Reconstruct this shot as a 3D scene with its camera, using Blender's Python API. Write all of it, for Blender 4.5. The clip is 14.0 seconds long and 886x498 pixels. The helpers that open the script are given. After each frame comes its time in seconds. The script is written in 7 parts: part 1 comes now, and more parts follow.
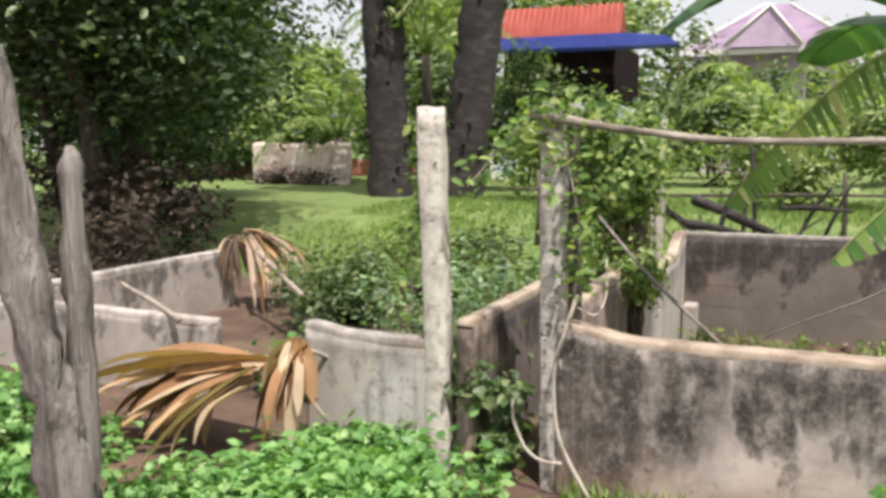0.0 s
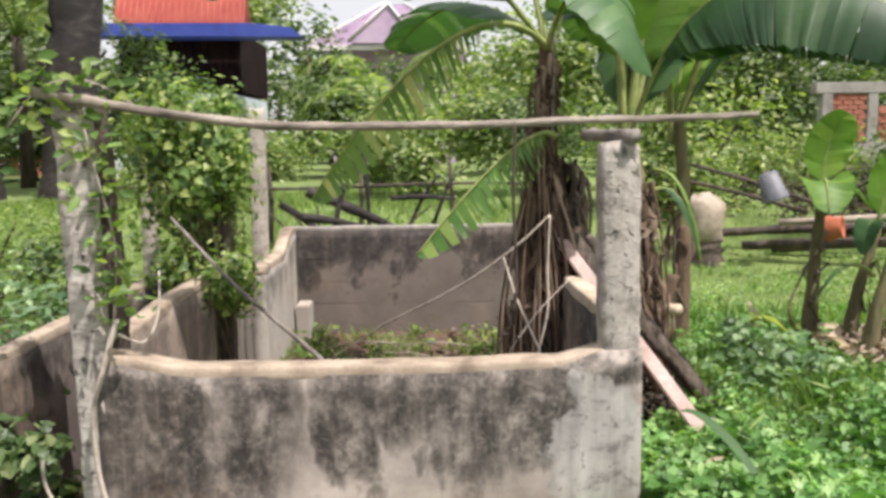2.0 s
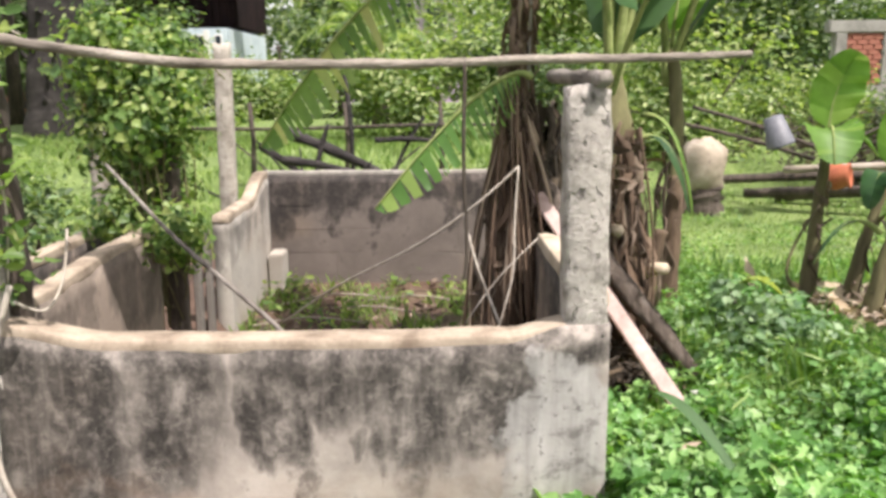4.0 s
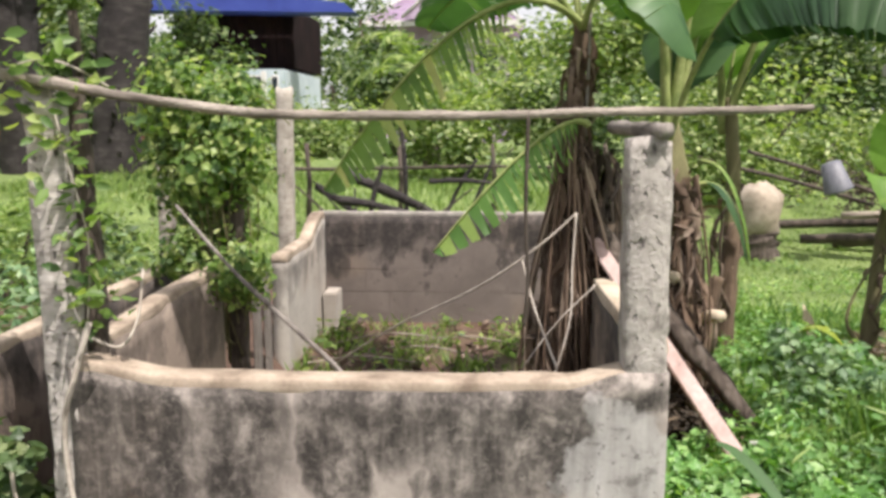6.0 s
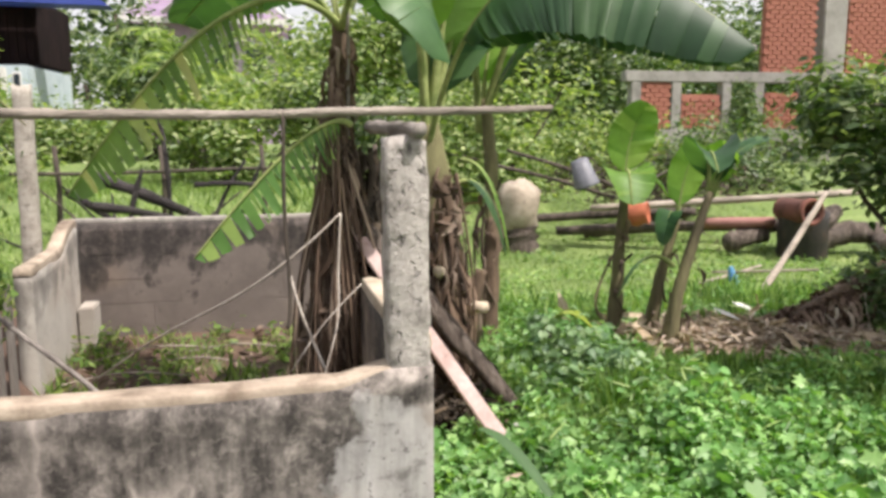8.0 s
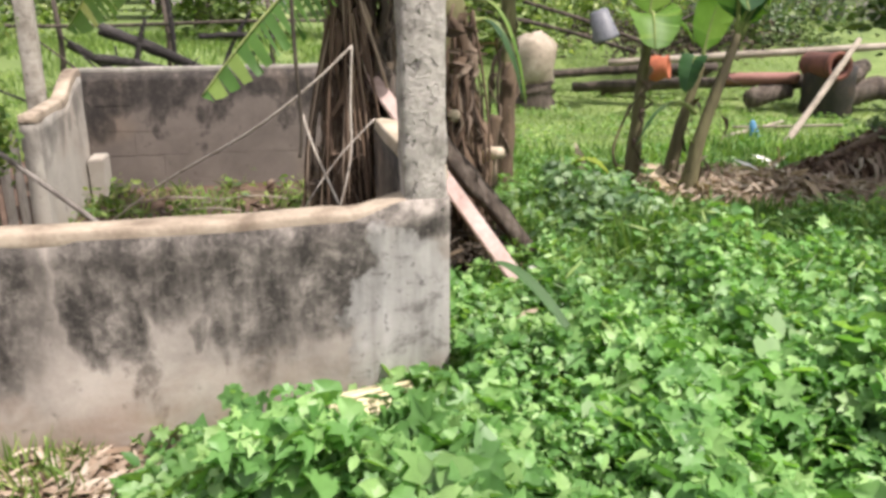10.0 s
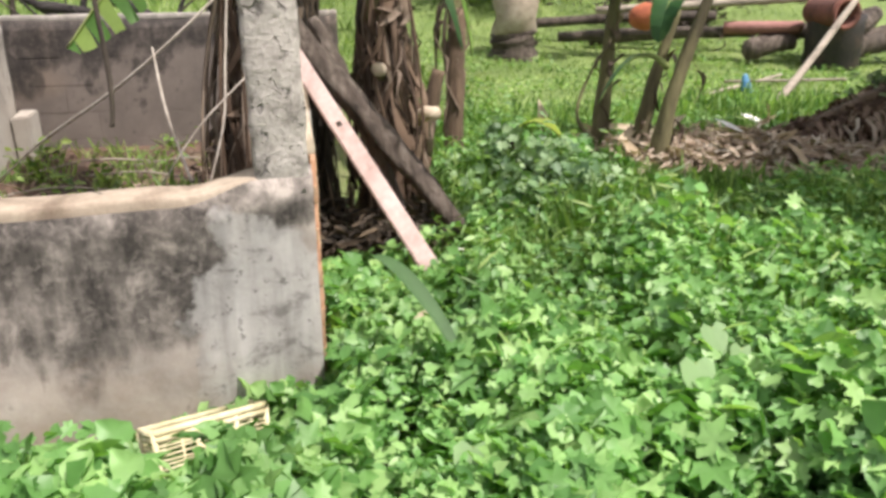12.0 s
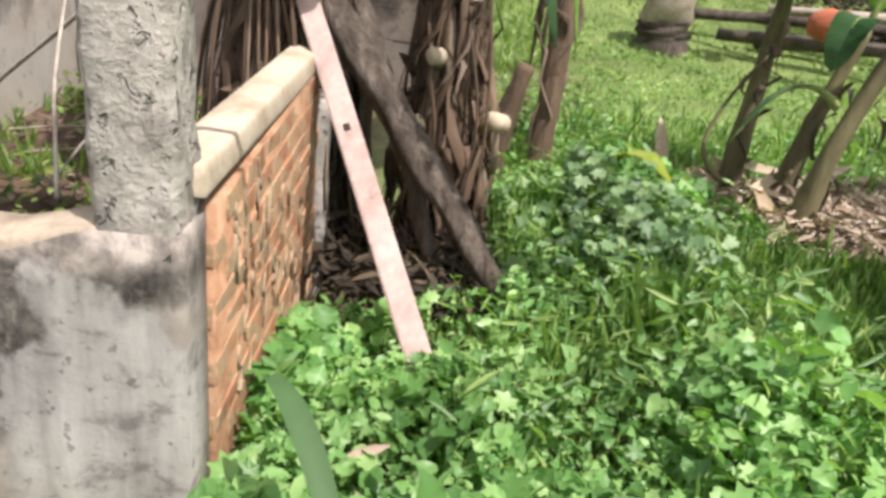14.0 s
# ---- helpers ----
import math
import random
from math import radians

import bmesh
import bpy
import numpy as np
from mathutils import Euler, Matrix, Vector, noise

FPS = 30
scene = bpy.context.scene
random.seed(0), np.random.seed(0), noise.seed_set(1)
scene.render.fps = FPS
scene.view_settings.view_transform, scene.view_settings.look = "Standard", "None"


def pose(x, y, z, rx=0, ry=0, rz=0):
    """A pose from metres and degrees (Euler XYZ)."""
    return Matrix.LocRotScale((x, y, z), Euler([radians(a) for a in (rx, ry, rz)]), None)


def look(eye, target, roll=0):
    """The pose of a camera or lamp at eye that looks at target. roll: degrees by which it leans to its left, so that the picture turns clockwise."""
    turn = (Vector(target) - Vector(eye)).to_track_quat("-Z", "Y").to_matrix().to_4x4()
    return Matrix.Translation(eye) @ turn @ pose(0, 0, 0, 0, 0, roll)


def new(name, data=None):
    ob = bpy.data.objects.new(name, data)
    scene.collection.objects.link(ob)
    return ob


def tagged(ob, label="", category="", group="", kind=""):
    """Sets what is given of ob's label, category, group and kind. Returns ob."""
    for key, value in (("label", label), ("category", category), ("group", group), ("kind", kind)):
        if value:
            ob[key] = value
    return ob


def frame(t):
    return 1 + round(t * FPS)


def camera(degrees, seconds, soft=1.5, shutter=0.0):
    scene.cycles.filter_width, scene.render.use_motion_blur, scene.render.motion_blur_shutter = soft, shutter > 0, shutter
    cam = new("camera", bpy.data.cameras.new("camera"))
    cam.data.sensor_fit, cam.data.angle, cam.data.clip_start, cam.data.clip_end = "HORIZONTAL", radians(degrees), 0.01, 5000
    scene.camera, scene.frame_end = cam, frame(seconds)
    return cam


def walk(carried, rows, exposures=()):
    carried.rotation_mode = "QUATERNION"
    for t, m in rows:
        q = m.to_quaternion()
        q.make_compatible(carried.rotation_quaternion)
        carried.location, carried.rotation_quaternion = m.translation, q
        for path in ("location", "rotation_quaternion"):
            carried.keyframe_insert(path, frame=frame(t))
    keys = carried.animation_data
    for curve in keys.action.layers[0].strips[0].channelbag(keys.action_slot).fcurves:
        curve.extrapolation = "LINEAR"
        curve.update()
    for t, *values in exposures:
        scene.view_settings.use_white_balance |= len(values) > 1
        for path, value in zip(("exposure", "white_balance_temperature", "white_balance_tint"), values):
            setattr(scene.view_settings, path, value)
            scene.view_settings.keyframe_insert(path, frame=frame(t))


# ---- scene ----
cam = camera(56.7, 14.0, soft=3.4)
PATH = [
    (0, (-0.942, -3.418, 1.509), (-1.738, -1.599, 1.271), -0.1),
    (0.5, (-0.96, -3.286, 1.526), (-1.694, -1.429, 1.421), 0.5),
    (1, (-0.956, -3.154, 1.519), (-1.56, -1.252, 1.394), -0.1),
    (1.5, (-0.831, -2.94, 1.495), (-1.17, -0.978, 1.304), -1.1),
    (2, (-0.716, -2.792, 1.485), (-0.692, -0.809, 1.226), -0.8),
    (2.5, (-0.549, -2.508, 1.479), (-0.236, -0.556, 1.178), 0.1),
    (3, (-0.511, -2.433, 1.495), (-0.245, -0.488, 1.114), 0.3),
    (3.5, (-0.507, -2.416, 1.493), (-0.412, -0.46, 1.086), -0.7),
    (6, (-0.555, -2.477, 1.529), (-0.662, -0.504, 1.217), 0.0),
    (6.5, (-0.561, -2.481, 1.538), (-0.719, -0.505, 1.27), -0.1),
    (7, (-0.545, -2.478, 1.535), (-0.563, -0.494, 1.284), 0.2),
    (7.5, (-0.523, -2.477, 1.533), (-0.262, -0.512, 1.265), 0.4),
    (8, (-0.5, -2.467, 1.524), (-0.076, -0.538, 1.215), -0.0),
    (10.5, (-0.507, -2.36, 1.376), (-0.148, -0.501, 0.731), -0.6),
    (11, (-0.399, -2.264, 1.387), (-0.075, -0.397, 0.746), -1.0),
    (11.5, (-0.182, -2.127, 1.368), (0.125, -0.26, 0.72), -0.8),
    (12, (-0.035, -1.985, 1.326), (0.311, -0.153, 0.599), -0.1),
    (12.5, (0.145, -1.784, 1.299), (0.496, 0.027, 0.526), 1.5),
    (13, (0.225, -1.627, 1.281), (0.435, 0.169, 0.427), 1.7),
    (13.5, (0.356, -1.344, 1.347), (0.463, 0.457, 0.483), 4.6),
    (14, (0.382, -1.14, 1.305), (0.424, 0.68, 0.477), 6.8),
]
EXPOSURES = [(0.0, 0.50, 6500, 15), (2.4, 0.54, 6500, 15), (3.0, 0.80, 6500, 15), (3.7, 0.78, 6500, 15), (6.0, 0.58, 6500, 15), (14.0, 0.60, 6500, 15)]
walk(cam, [(t, look(eye, target, roll)) for t, eye, target, roll in PATH], EXPOSURES)

# ---- world, sun, exposure ----
SUN_DIR = Vector((0.34, -0.36, 1.0)).normalized()
world = bpy.data.worlds.new("sky")
scene.world = world
world.use_nodes = True
wn = world.node_tree.nodes
wl = world.node_tree.links
sky = wn.new("ShaderNodeTexSky")
sky.sky_type = 'NISHITA'
sky.sun_disc = False
sky.sun_elevation = math.asin(SUN_DIR.z)
sky.sun_rotation = math.atan2(SUN_DIR.x, SUN_DIR.y)
sky.air_density, sky.dust_density, sky.ozone_density = 1.0, 6.0, 0.6
haze = wn.new("ShaderNodeMix")
haze.data_type = 'RGBA'
haze.inputs[0].default_value = 0.55
haze.inputs[7].default_value = (9.0, 9.0, 8.9, 1.0)
wl.new(sky.outputs[0], haze.inputs[6])
wl.new(haze.outputs[2], wn["Background"].inputs[0])
wn["Background"].inputs[1].default_value = 0.103
sun = new("sun", bpy.data.lights.new("sun", 'SUN'))
sun.data.energy, sun.data.angle, sun.data.color = 4.6, radians(0.6), (1.0, 0.95, 0.87)
sun.matrix_world = look(SUN_DIR * 50, (0, 0, 0))

# ---- materials ----


def material(name, rough=0.8, metal=0.0):
    m = bpy.data.materials.new(name)
    m.use_nodes = True
    n = m.node_tree.nodes
    b = n["Principled BSDF"]
    b.inputs["Roughness"].default_value, b.inputs["Metallic"].default_value = rough, metal
    return m, n, m.node_tree.links, b


def rgb(c):
    return (*c, 1.0)


def coords(n, l, scale=(1, 1, 1), kind="Object"):
    tc, mp = n.new("ShaderNodeNewGeometry" if kind == "Position" else "ShaderNodeTexCoord"), n.new("ShaderNodeMapping")
    mp.inputs["Scale"].default_value = scale
    l.new(tc.outputs[kind], mp.inputs[0])
    return mp.outputs[0]


def noise_tex(n, l, vec, scale, detail=5.0, rough=0.6, distort=0.0):
    t = n.new("ShaderNodeTexNoise")
    t.inputs["Scale"].default_value, t.inputs["Detail"].default_value = scale, detail
    t.inputs["Roughness"].default_value, t.inputs["Distortion"].default_value = rough, distort
    l.new(vec, t.inputs["Vector"])
    return t.outputs["Fac"]


def ramp(n, l, fac, *stops):
    r = n.new("ShaderNodeValToRGB")
    while len(r.color_ramp.elements) < len(stops):
        r.color_ramp.elements.new(0.5)
    for e, (p, c) in zip(r.color_ramp.elements, stops):
        e.position, e.color = p, rgb(c if isinstance(c, tuple) else (c, c, c))
    l.new(fac, r.inputs[0])
    return r.outputs[0]


def mixed(n, l, fac, a, b, kind='MIX'):
    m = n.new("ShaderNodeMix")
    m.data_type, m.blend_type = 'RGBA', kind
    for sock, v in ((0, fac), (6, a), (7, b)):
        if isinstance(v, (int, float)):
            m.inputs[sock].default_value = v
        elif isinstance(v, tuple):
            m.inputs[sock].default_value = rgb(v)
        else:
            l.new(v, m.inputs[sock])
    return m.outputs[2]


def bumped(n, l, b, height, strength=0.4, dist=0.02):
    k = n.new("ShaderNodeBump")
    k.inputs["Strength"].default_value, k.inputs["Distance"].default_value = strength, dist
    l.new(height, k.inputs["Height"])
    l.new(k.outputs[0], b.inputs["Normal"])


def island(n):
    return n.new("ShaderNodeNewGeometry").outputs["Random Per Island"]


def rough_mat(name, dark, mid, light, scale=6.0, stretch=(1, 1, 1), rough=0.85, bump=0.4, fine=40.0, dist=0.02, kind="Object", pits=0.0):
    """Two scales of mottling between three colours, with relief."""
    m, n, l, b = material(name, rough)
    v = coords(n, l, stretch, kind)
    big, small = noise_tex(n, l, v, scale, 6, 0.65, 0.3), noise_tex(n, l, v, fine, 4, 0.7)
    col = ramp(n, l, big, (0.3, dark), (0.5, mid), (0.72, light))
    col = mixed(n, l, 0.55, col, ramp(n, l, small, (0.25, 0.45), (0.75, 1.0)), 'MULTIPLY')
    hgt = mixed(n, l, 0.5, big, small)
    if pits:
        hole = ramp(n, l, noise_tex(n, l, coords(n, l, (1, 1, 0.7), kind), 34, 3, 0.6, 0.5), (0.30, 0.0), (0.42, 1.0))
        col = mixed(n, l, pits, col, hole, 'MULTIPLY')
        hgt = mixed(n, l, 0.5, hgt, hole)
    l.new(col, b.inputs["Base Color"])
    bumped(n, l, b, hgt, bump, dist)
    return m


def leaf_mat(name, a, b_, c, glow=0.35, rough=0.45, whole=False):
    """Foliage: colour varies from leaf to leaf, and light passes through."""
    m, n, l, b = material(name, rough)
    col = ramp(n, l, n.new("ShaderNodeObjectInfo").outputs["Random"] if whole else island(n), (0.0, a), (0.55, b_), (1.0, c))
    v = coords(n, l, (1, 1, 1))
    col = mixed(n, l, 0.5, col, ramp(n, l, noise_tex(n, l, v, 25, 3), (0.3, 0.7), (0.7, 1.0)), 'MULTIPLY')
    col = mixed(n, l, 0.55, col, ramp(n, l, noise_tex(n, l, v, 1.7, 3), (0.36, 0.48), (0.62, 1.0)), 'MULTIPLY')
    l.new(col, b.inputs["Base Color"])
    b.inputs["Specular IOR Level"].default_value = 0.45
    t, mx, out = n.new("ShaderNodeBsdfTranslucent"), n.new("ShaderNodeMixShader"), n["Material Output"]
    l.new(mixed(n, l, 1.0, col, (1.3, 1.5, 0.5), 'MULTIPLY'), t.inputs[0])
    mx.inputs[0].default_value = glow
    l.new(b.outputs[0], mx.inputs[1])
    l.new(t.outputs[0], mx.inputs[2])
    l.new(mx.outputs[0], out.inputs[0])
    return m


def plaster_mat(name, light, mid, dark, stain_amount=0.5, stain_top=0.8, stain_low=0.1, patch=None, blots=(), splash=0.0):
    """Weathered cement render: blotches, black algae that runs down from the top, scuffs."""
    m, n, l, b = material(name, 0.92)
    v = coords(n, l, (1, 1, 1), "Position")
    big = noise_tex(n, l, v, 2.6, 6, 0.62, 0.4)
    fine = noise_tex(n, l, v, 55, 4, 0.7)
    col = ramp(n, l, big, (0.30, mid), (0.62, light))
    warm = noise_tex(n, l, v, 1.1, 3, 0.5)
    col = mixed(n, l, mixed(n, l, 1.0, ramp(n, l, warm, (0.5, 0.0), (0.72, 1.0)), (0.5, 0.5, 0.5), 'MULTIPLY'), col, (0.36, 0.26, 0.18))
    streak = mixed(n, l, 0.5, noise_tex(n, l, coords(n, l, (1.0, 1.0, 0.4), "Position"), 2.7, 9, 0.6, 0.3), noise_tex(n, l, coords(n, l, (1.0, 1.0, 0.6), "Position"), 8.0, 8, 0.65, 0.3))
    sep = n.new("ShaderNodeSeparateXYZ")
    l.new(v, sep.inputs[0])
    hgt = n.new("ShaderNodeMapRange")
    hgt.inputs["From Min"].default_value, hgt.inputs["From Max"].default_value = stain_low, stain_top
    hgt.inputs["To Min"].default_value, hgt.inputs["To Max"].default_value = -0.16, 0.075
    l.new(sep.outputs[2], hgt.inputs["Value"])
    add = n.new("ShaderNodeMath")
    l.new(streak, add.inputs[0])
    l.new(hgt.outputs[0], add.inputs[1])
    mask = ramp(n, l, add.outputs[0], (0.44, 0.0), (0.485, 0.7), (0.54, 1.0))
    for (bx, by, bz), size in blots:
        wp = n.new("ShaderNodeVectorMath")
        wp.operation = 'MULTIPLY_ADD'
        wz = n.new("ShaderNodeTexNoise")
        wz.inputs["Scale"].default_value, wz.inputs["Detail"].default_value, wz.inputs["Roughness"].default_value = 4.0, 7.0, 0.58
        l.new(coords(n, l, (1.2, 1.2, 0.48), "Position"), wz.inputs["Vector"])
        l.new(wz.outputs["Color"], wp.inputs[0])
        wp.inputs[1].default_value = (0.36, 0.36, 0.36)
        l.new(v, wp.inputs[2])
        mp = n.new("ShaderNodeMapping")
        mp.vector_type = 'TEXTURE'
        mp.inputs["Location"].default_value, mp.inputs["Scale"].default_value = (bx + 0.18, by + 0.18, bz + 0.18), size
        l.new(wp.outputs[0], mp.inputs[0])
        orb = n.new("ShaderNodeTexGradient")
        orb.gradient_type = 'SPHERICAL'
        l.new(mp.outputs[0], orb.inputs[0])
        spread = ramp(n, l, orb.outputs[1], (0.04, 0.0), (0.11, 0.36), (0.18, 0.70), (0.38, 1.0))
        mask = mixed(n, l, 1.0, mask, spread, 'LIGHTEN')
    mask = mixed(n, l, 1.0, mask, ramp(n, l, fine, (0.3, 0.88), (0.6, 1.0)), 'MULTIPLY')
    drip = ramp(n, l, noise_tex(n, l, coords(n, l, (1.0, 1.0, 0.09), "Position"), 15, 6, 0.62), (0.46, 1.0), (0.58, 0.90), (0.68, 0.70))
    spot = ramp(n, l, noise_tex(n, l, coords(n, l, (1, 1, 0.75), "Position"), 8.5, 8, 0.66, 0.25), (0.44, 1.0), (0.54, 0.86), (0.62, 0.48), (0.70, 0.16))
    fleck = ramp(n, l, noise_tex(n, l, v, 26, 6, 0.7, 0.3), (0.36, 0.72), (0.5, 1.0))
    mask = mixed(n, l, 1.0, mixed(n, l, 1.0, mixed(n, l, 1.0, mask, drip, 'MULTIPLY'), spot, 'MULTIPLY'), fleck, 'MULTIPLY')
    mask = mixed(n, l, 1.0, mask, (stain_amount,) * 3, 'MULTIPLY')
    col = mixed(n, l, mask, col, dark)
    if patch:
        warp = n.new("ShaderNodeVectorMath")
        warp.operation = 'MULTIPLY_ADD'
        nz = n.new("ShaderNodeTexNoise")
        nz.inputs["Scale"].default_value, nz.inputs["Detail"].default_value = 6.0, 6.0
        l.new(v, nz.inputs["Vector"])
        l.new(nz.outputs["Color"], warp.inputs[0])
        warp.inputs[1].default_value = (0.46, 0.0, 0.46)
        l.new(v, warp.inputs[2])
        mp = n.new("ShaderNodeMapping")
        mp.vector_type = 'TEXTURE'
        mp.inputs["Location"].default_value, mp.inputs["Scale"].default_value = patch
        l.new(warp.outputs[0], mp.inputs[0])
        ball = n.new("ShaderNodeTexGradient")
        ball.gradient_type = 'SPHERICAL'
        l.new(mp.outputs[0], ball.inputs[0])
        fresh = ramp(n, l, noise_tex(n, l, coords(n, l, (1, 1, 0.15), "Position"), 14, 5, 0.6), (0.3, (0.235, 0.225, 0.215)), (0.5, (0.43, 0.415, 0.40)), (0.7, (0.55, 0.535, 0.52)))
        scrape = ramp(n, l, noise_tex(n, l, coords(n, l, (1, 1, 1.4), "Position"), 7, 8, 0.7, 0.5), (0.38, 0.42), (0.46, 0.88), (0.56, 1.0))
        dot = ramp(n, l, noise_tex(n, l, v, 34, 4, 0.6), (0.33, 0.4), (0.40, 1.0))
        fresh = mixed(n, l, 1.0, mixed(n, l, 1.0, fresh, scrape, 'MULTIPLY'), dot, 'MULTIPLY')
        col = mixed(n, l, ramp(n, l, ball.outputs[1], (0.14, 0.0), (0.20, 0.62), (0.40, 0.82)), col, fresh)
    if splash:
        mud = n.new("ShaderNodeMath")
        mud.operation = 'MULTIPLY_ADD'
        l.new(noise_tex(n, l, coords(n, l, (1, 1, 1.6), "Position"), 4.5, 7, 0.62, 0.3), mud.inputs[0])
        mud.inputs[1].default_value = 0.75
        l.new(sep.outputs[2], mud.inputs[2])
        col = mixed(n, l, mixed(n, l, 1.0, ramp(n, l, mud.outputs[0], (0.34, 1.0), (0.52, 0.35), (0.66, 0.0)), (splash,) * 3, 'MULTIPLY'), col, (0.27, 0.17, 0.115))
    pits = ramp(n, l, noise_tex(n, l, v, 17, 3, 0.5), (0.27, 0.35), (0.36, 1.0))
    col = mixed(n, l, 0.6, col, pits, 'MULTIPLY')
    col = mixed(n, l, 0.22, col, ramp(n, l, fine, (0.3, 0.6), (0.7, 1.0)), 'MULTIPLY')
    l.new(col, b.inputs["Base Color"])
    bumped(n, l, b, mixed(n, l, 0.3, mixed(n, l, 0.5, big, pits), fine), 0.35, 0.012)
    return m


M = {}
M["plaster"] = plaster_mat("weathered_plaster", (0.40, 0.36, 0.32), (0.26, 0.23, 0.205), (0.035, 0.032, 0.03), 0.92, 0.75, 0.0)
M["plaster_front"] = plaster_mat("stained_front_plaster", (0.50, 0.445, 0.40), (0.23, 0.20, 0.178), (0.017, 0.0145, 0.0125), 0.98, 1.45, 0.0,
                                 ((0.13, 0.0, 0.52), (0.265, 1.0, 0.43)),
                                 (((-1.58, 0, 0.56), (0.50, 1.0, 0.50)), ((-0.80, 0, 0.64), (0.36, 1.0, 0.24)), ((-0.58, 0, 0.50), (0.17, 1.0, 0.38)),
                                  ((-0.36, 0, 0.58), (0.29, 1.0, 0.27)), ((-0.55, 0, 0.68), (0.80, 1.0, 0.10)), ((-1.62, 0, 0.67), (0.42, 1.0, 0.12)), ((-1.05, 0, 0.42), (0.12, 1.0, 0.16)), ((-1.70, 0, 0.26), (0.30, 1.0, 0.40))), 0.6)
M["plaster_back"] = plaster_mat("old_back_plaster", (0.195, 0.163, 0.146), (0.125, 0.104, 0.093), (0.024, 0.021, 0.02), 0.97, 0.82, 0.1, None,
                                (((-1.55, 4.1, 0.66), (0.60, 2.0, 0.26)), ((-0.7, 4.1, 0.70), (0.75, 2.0, 0.20)), ((-1.9, 4.1, 0.5), (0.2, 2.0, 0.35))))
M["plaster_pale"] = plaster_mat("pale_plaster", (0.47, 0.44, 0.395), (0.34, 0.31, 0.275), (0.08, 0.072, 0.065), 0.7, 0.8, 0.1)
# brownish render, its tone lowered for the mild shade on the inner face
M["plaster_brown_shaded"] = plaster_mat("brownish_shaded_plaster", (0.34, 0.275, 0.225), (0.24, 0.19, 0.155), (0.06, 0.05, 0.042), 0.75, 0.8, 0.1)
M["plaster_stub"] = plaster_mat("patched_pale_plaster", (0.40, 0.37, 0.33), (0.31, 0.285, 0.255), (0.09, 0.08, 0.07), 0.7, 0.8, 0.1, ((-2.45, 0.0, 0.45), (0.30, 1.0, 0.42)))
M["coping"] = rough_mat("sunlit_coping", (0.17, 0.125, 0.09), (0.37, 0.30, 0.23), (0.52, 0.44, 0.345), 6, bump=0.25, fine=60)
M["post"] = rough_mat("pitted_concrete", (0.14, 0.125, 0.11), (0.45, 0.415, 0.38), (0.56, 0.52, 0.48), 13, bump=0.9, fine=60, dist=0.03, pits=0.55)
M["post_cracked"] = rough_mat("cracked_concrete", (0.17, 0.15, 0.135), (0.52, 0.48, 0.44), (0.72, 0.68, 0.64), 7, (0.8, 0.8, 2.8), bump=1.0, fine=34, dist=0.035, pits=0.7)
M["post_buff"] = rough_mat("buff_concrete", (0.22, 0.19, 0.155), (0.44, 0.40, 0.345), (0.56, 0.52, 0.46), 8, (1, 1, 1.2), bump=0.6, fine=45, pits=0.35)
M["post_pale"] = rough_mat("pale_concrete", (0.28, 0.25, 0.22), (0.60, 0.56, 0.50), (0.72, 0.68, 0.62), 8, (1, 1, 1.2), bump=0.6, fine=45, pits=0.35)
M["cope_cream"] = rough_mat("cream_coping", (0.36, 0.28, 0.20), (0.55, 0.46, 0.355), (0.63, 0.545, 0.44), 5, bump=0.15, fine=60)
M["stem_young"] = rough_mat("young_banana_stem", (0.05, 0.04, 0.025), (0.135, 0.115, 0.06), (0.23, 0.21, 0.10), 6, (1, 1, 0.25), bump=0.4)
M["mortar"] = rough_mat("mortar", (0.22, 0.11, 0.06), (0.40, 0.22, 0.125), (0.48, 0.33, 0.21), 12)
M["pale_wood"] = rough_mat("pale_plank_wood", (0.34, 0.24, 0.215), (0.48, 0.365, 0.335), (0.56, 0.45, 0.425), 7, (1, 1, 0.12), bump=0.2, fine=50)
M["grey_wood"] = rough_mat("weathered_grey_wood", (0.09, 0.075, 0.065), (0.25, 0.22, 0.195), (0.40, 0.365, 0.33), 9, (1.6, 1.6, 0.16), bump=0.9, fine=45, dist=0.03)
M["old_mortar"] = rough_mat("old_pale_mortar", (0.27, 0.19, 0.12), (0.40, 0.30, 0.20), (0.47, 0.38, 0.27), 12)
M["dead_wood"] = rough_mat("cracked_dead_wood", (0.06, 0.05, 0.045), (0.30, 0.265, 0.24), (0.52, 0.48, 0.44), 11, (2.2, 2.2, 0.12), bump=1.0, fine=60, dist=0.04)
# dead foliage, also used as dark colour where shadow lies
M["dark_litter_and_shade"] = leaf_mat("dark_dead_foliage_and_shade", (0.02, 0.016, 0.011), (0.05, 0.037, 0.024), (0.125, 0.09, 0.055), 0.1, 0.8)
M["bark"] = rough_mat("dark_bark", (0.035, 0.028, 0.022), (0.09, 0.07, 0.055), (0.17, 0.135, 0.105), 10, (1.4, 1.4, 0.2), bump=1.0, fine=50, dist=0.04)
M["split_log"] = rough_mat("split_log_bark", (0.045, 0.033, 0.026), (0.13, 0.10, 0.08), (0.30, 0.25, 0.21), 12, (1.6, 1.6, 0.16), bump=1.0, fine=55, dist=0.05)
M["palm_bark"] = rough_mat("toddy_palm_bark", (0.014, 0.011, 0.011), (0.032, 0.026, 0.026), (0.085, 0.075, 0.07), 3.2, (1, 1, 2.2), bump=1.0, fine=22, dist=0.06)
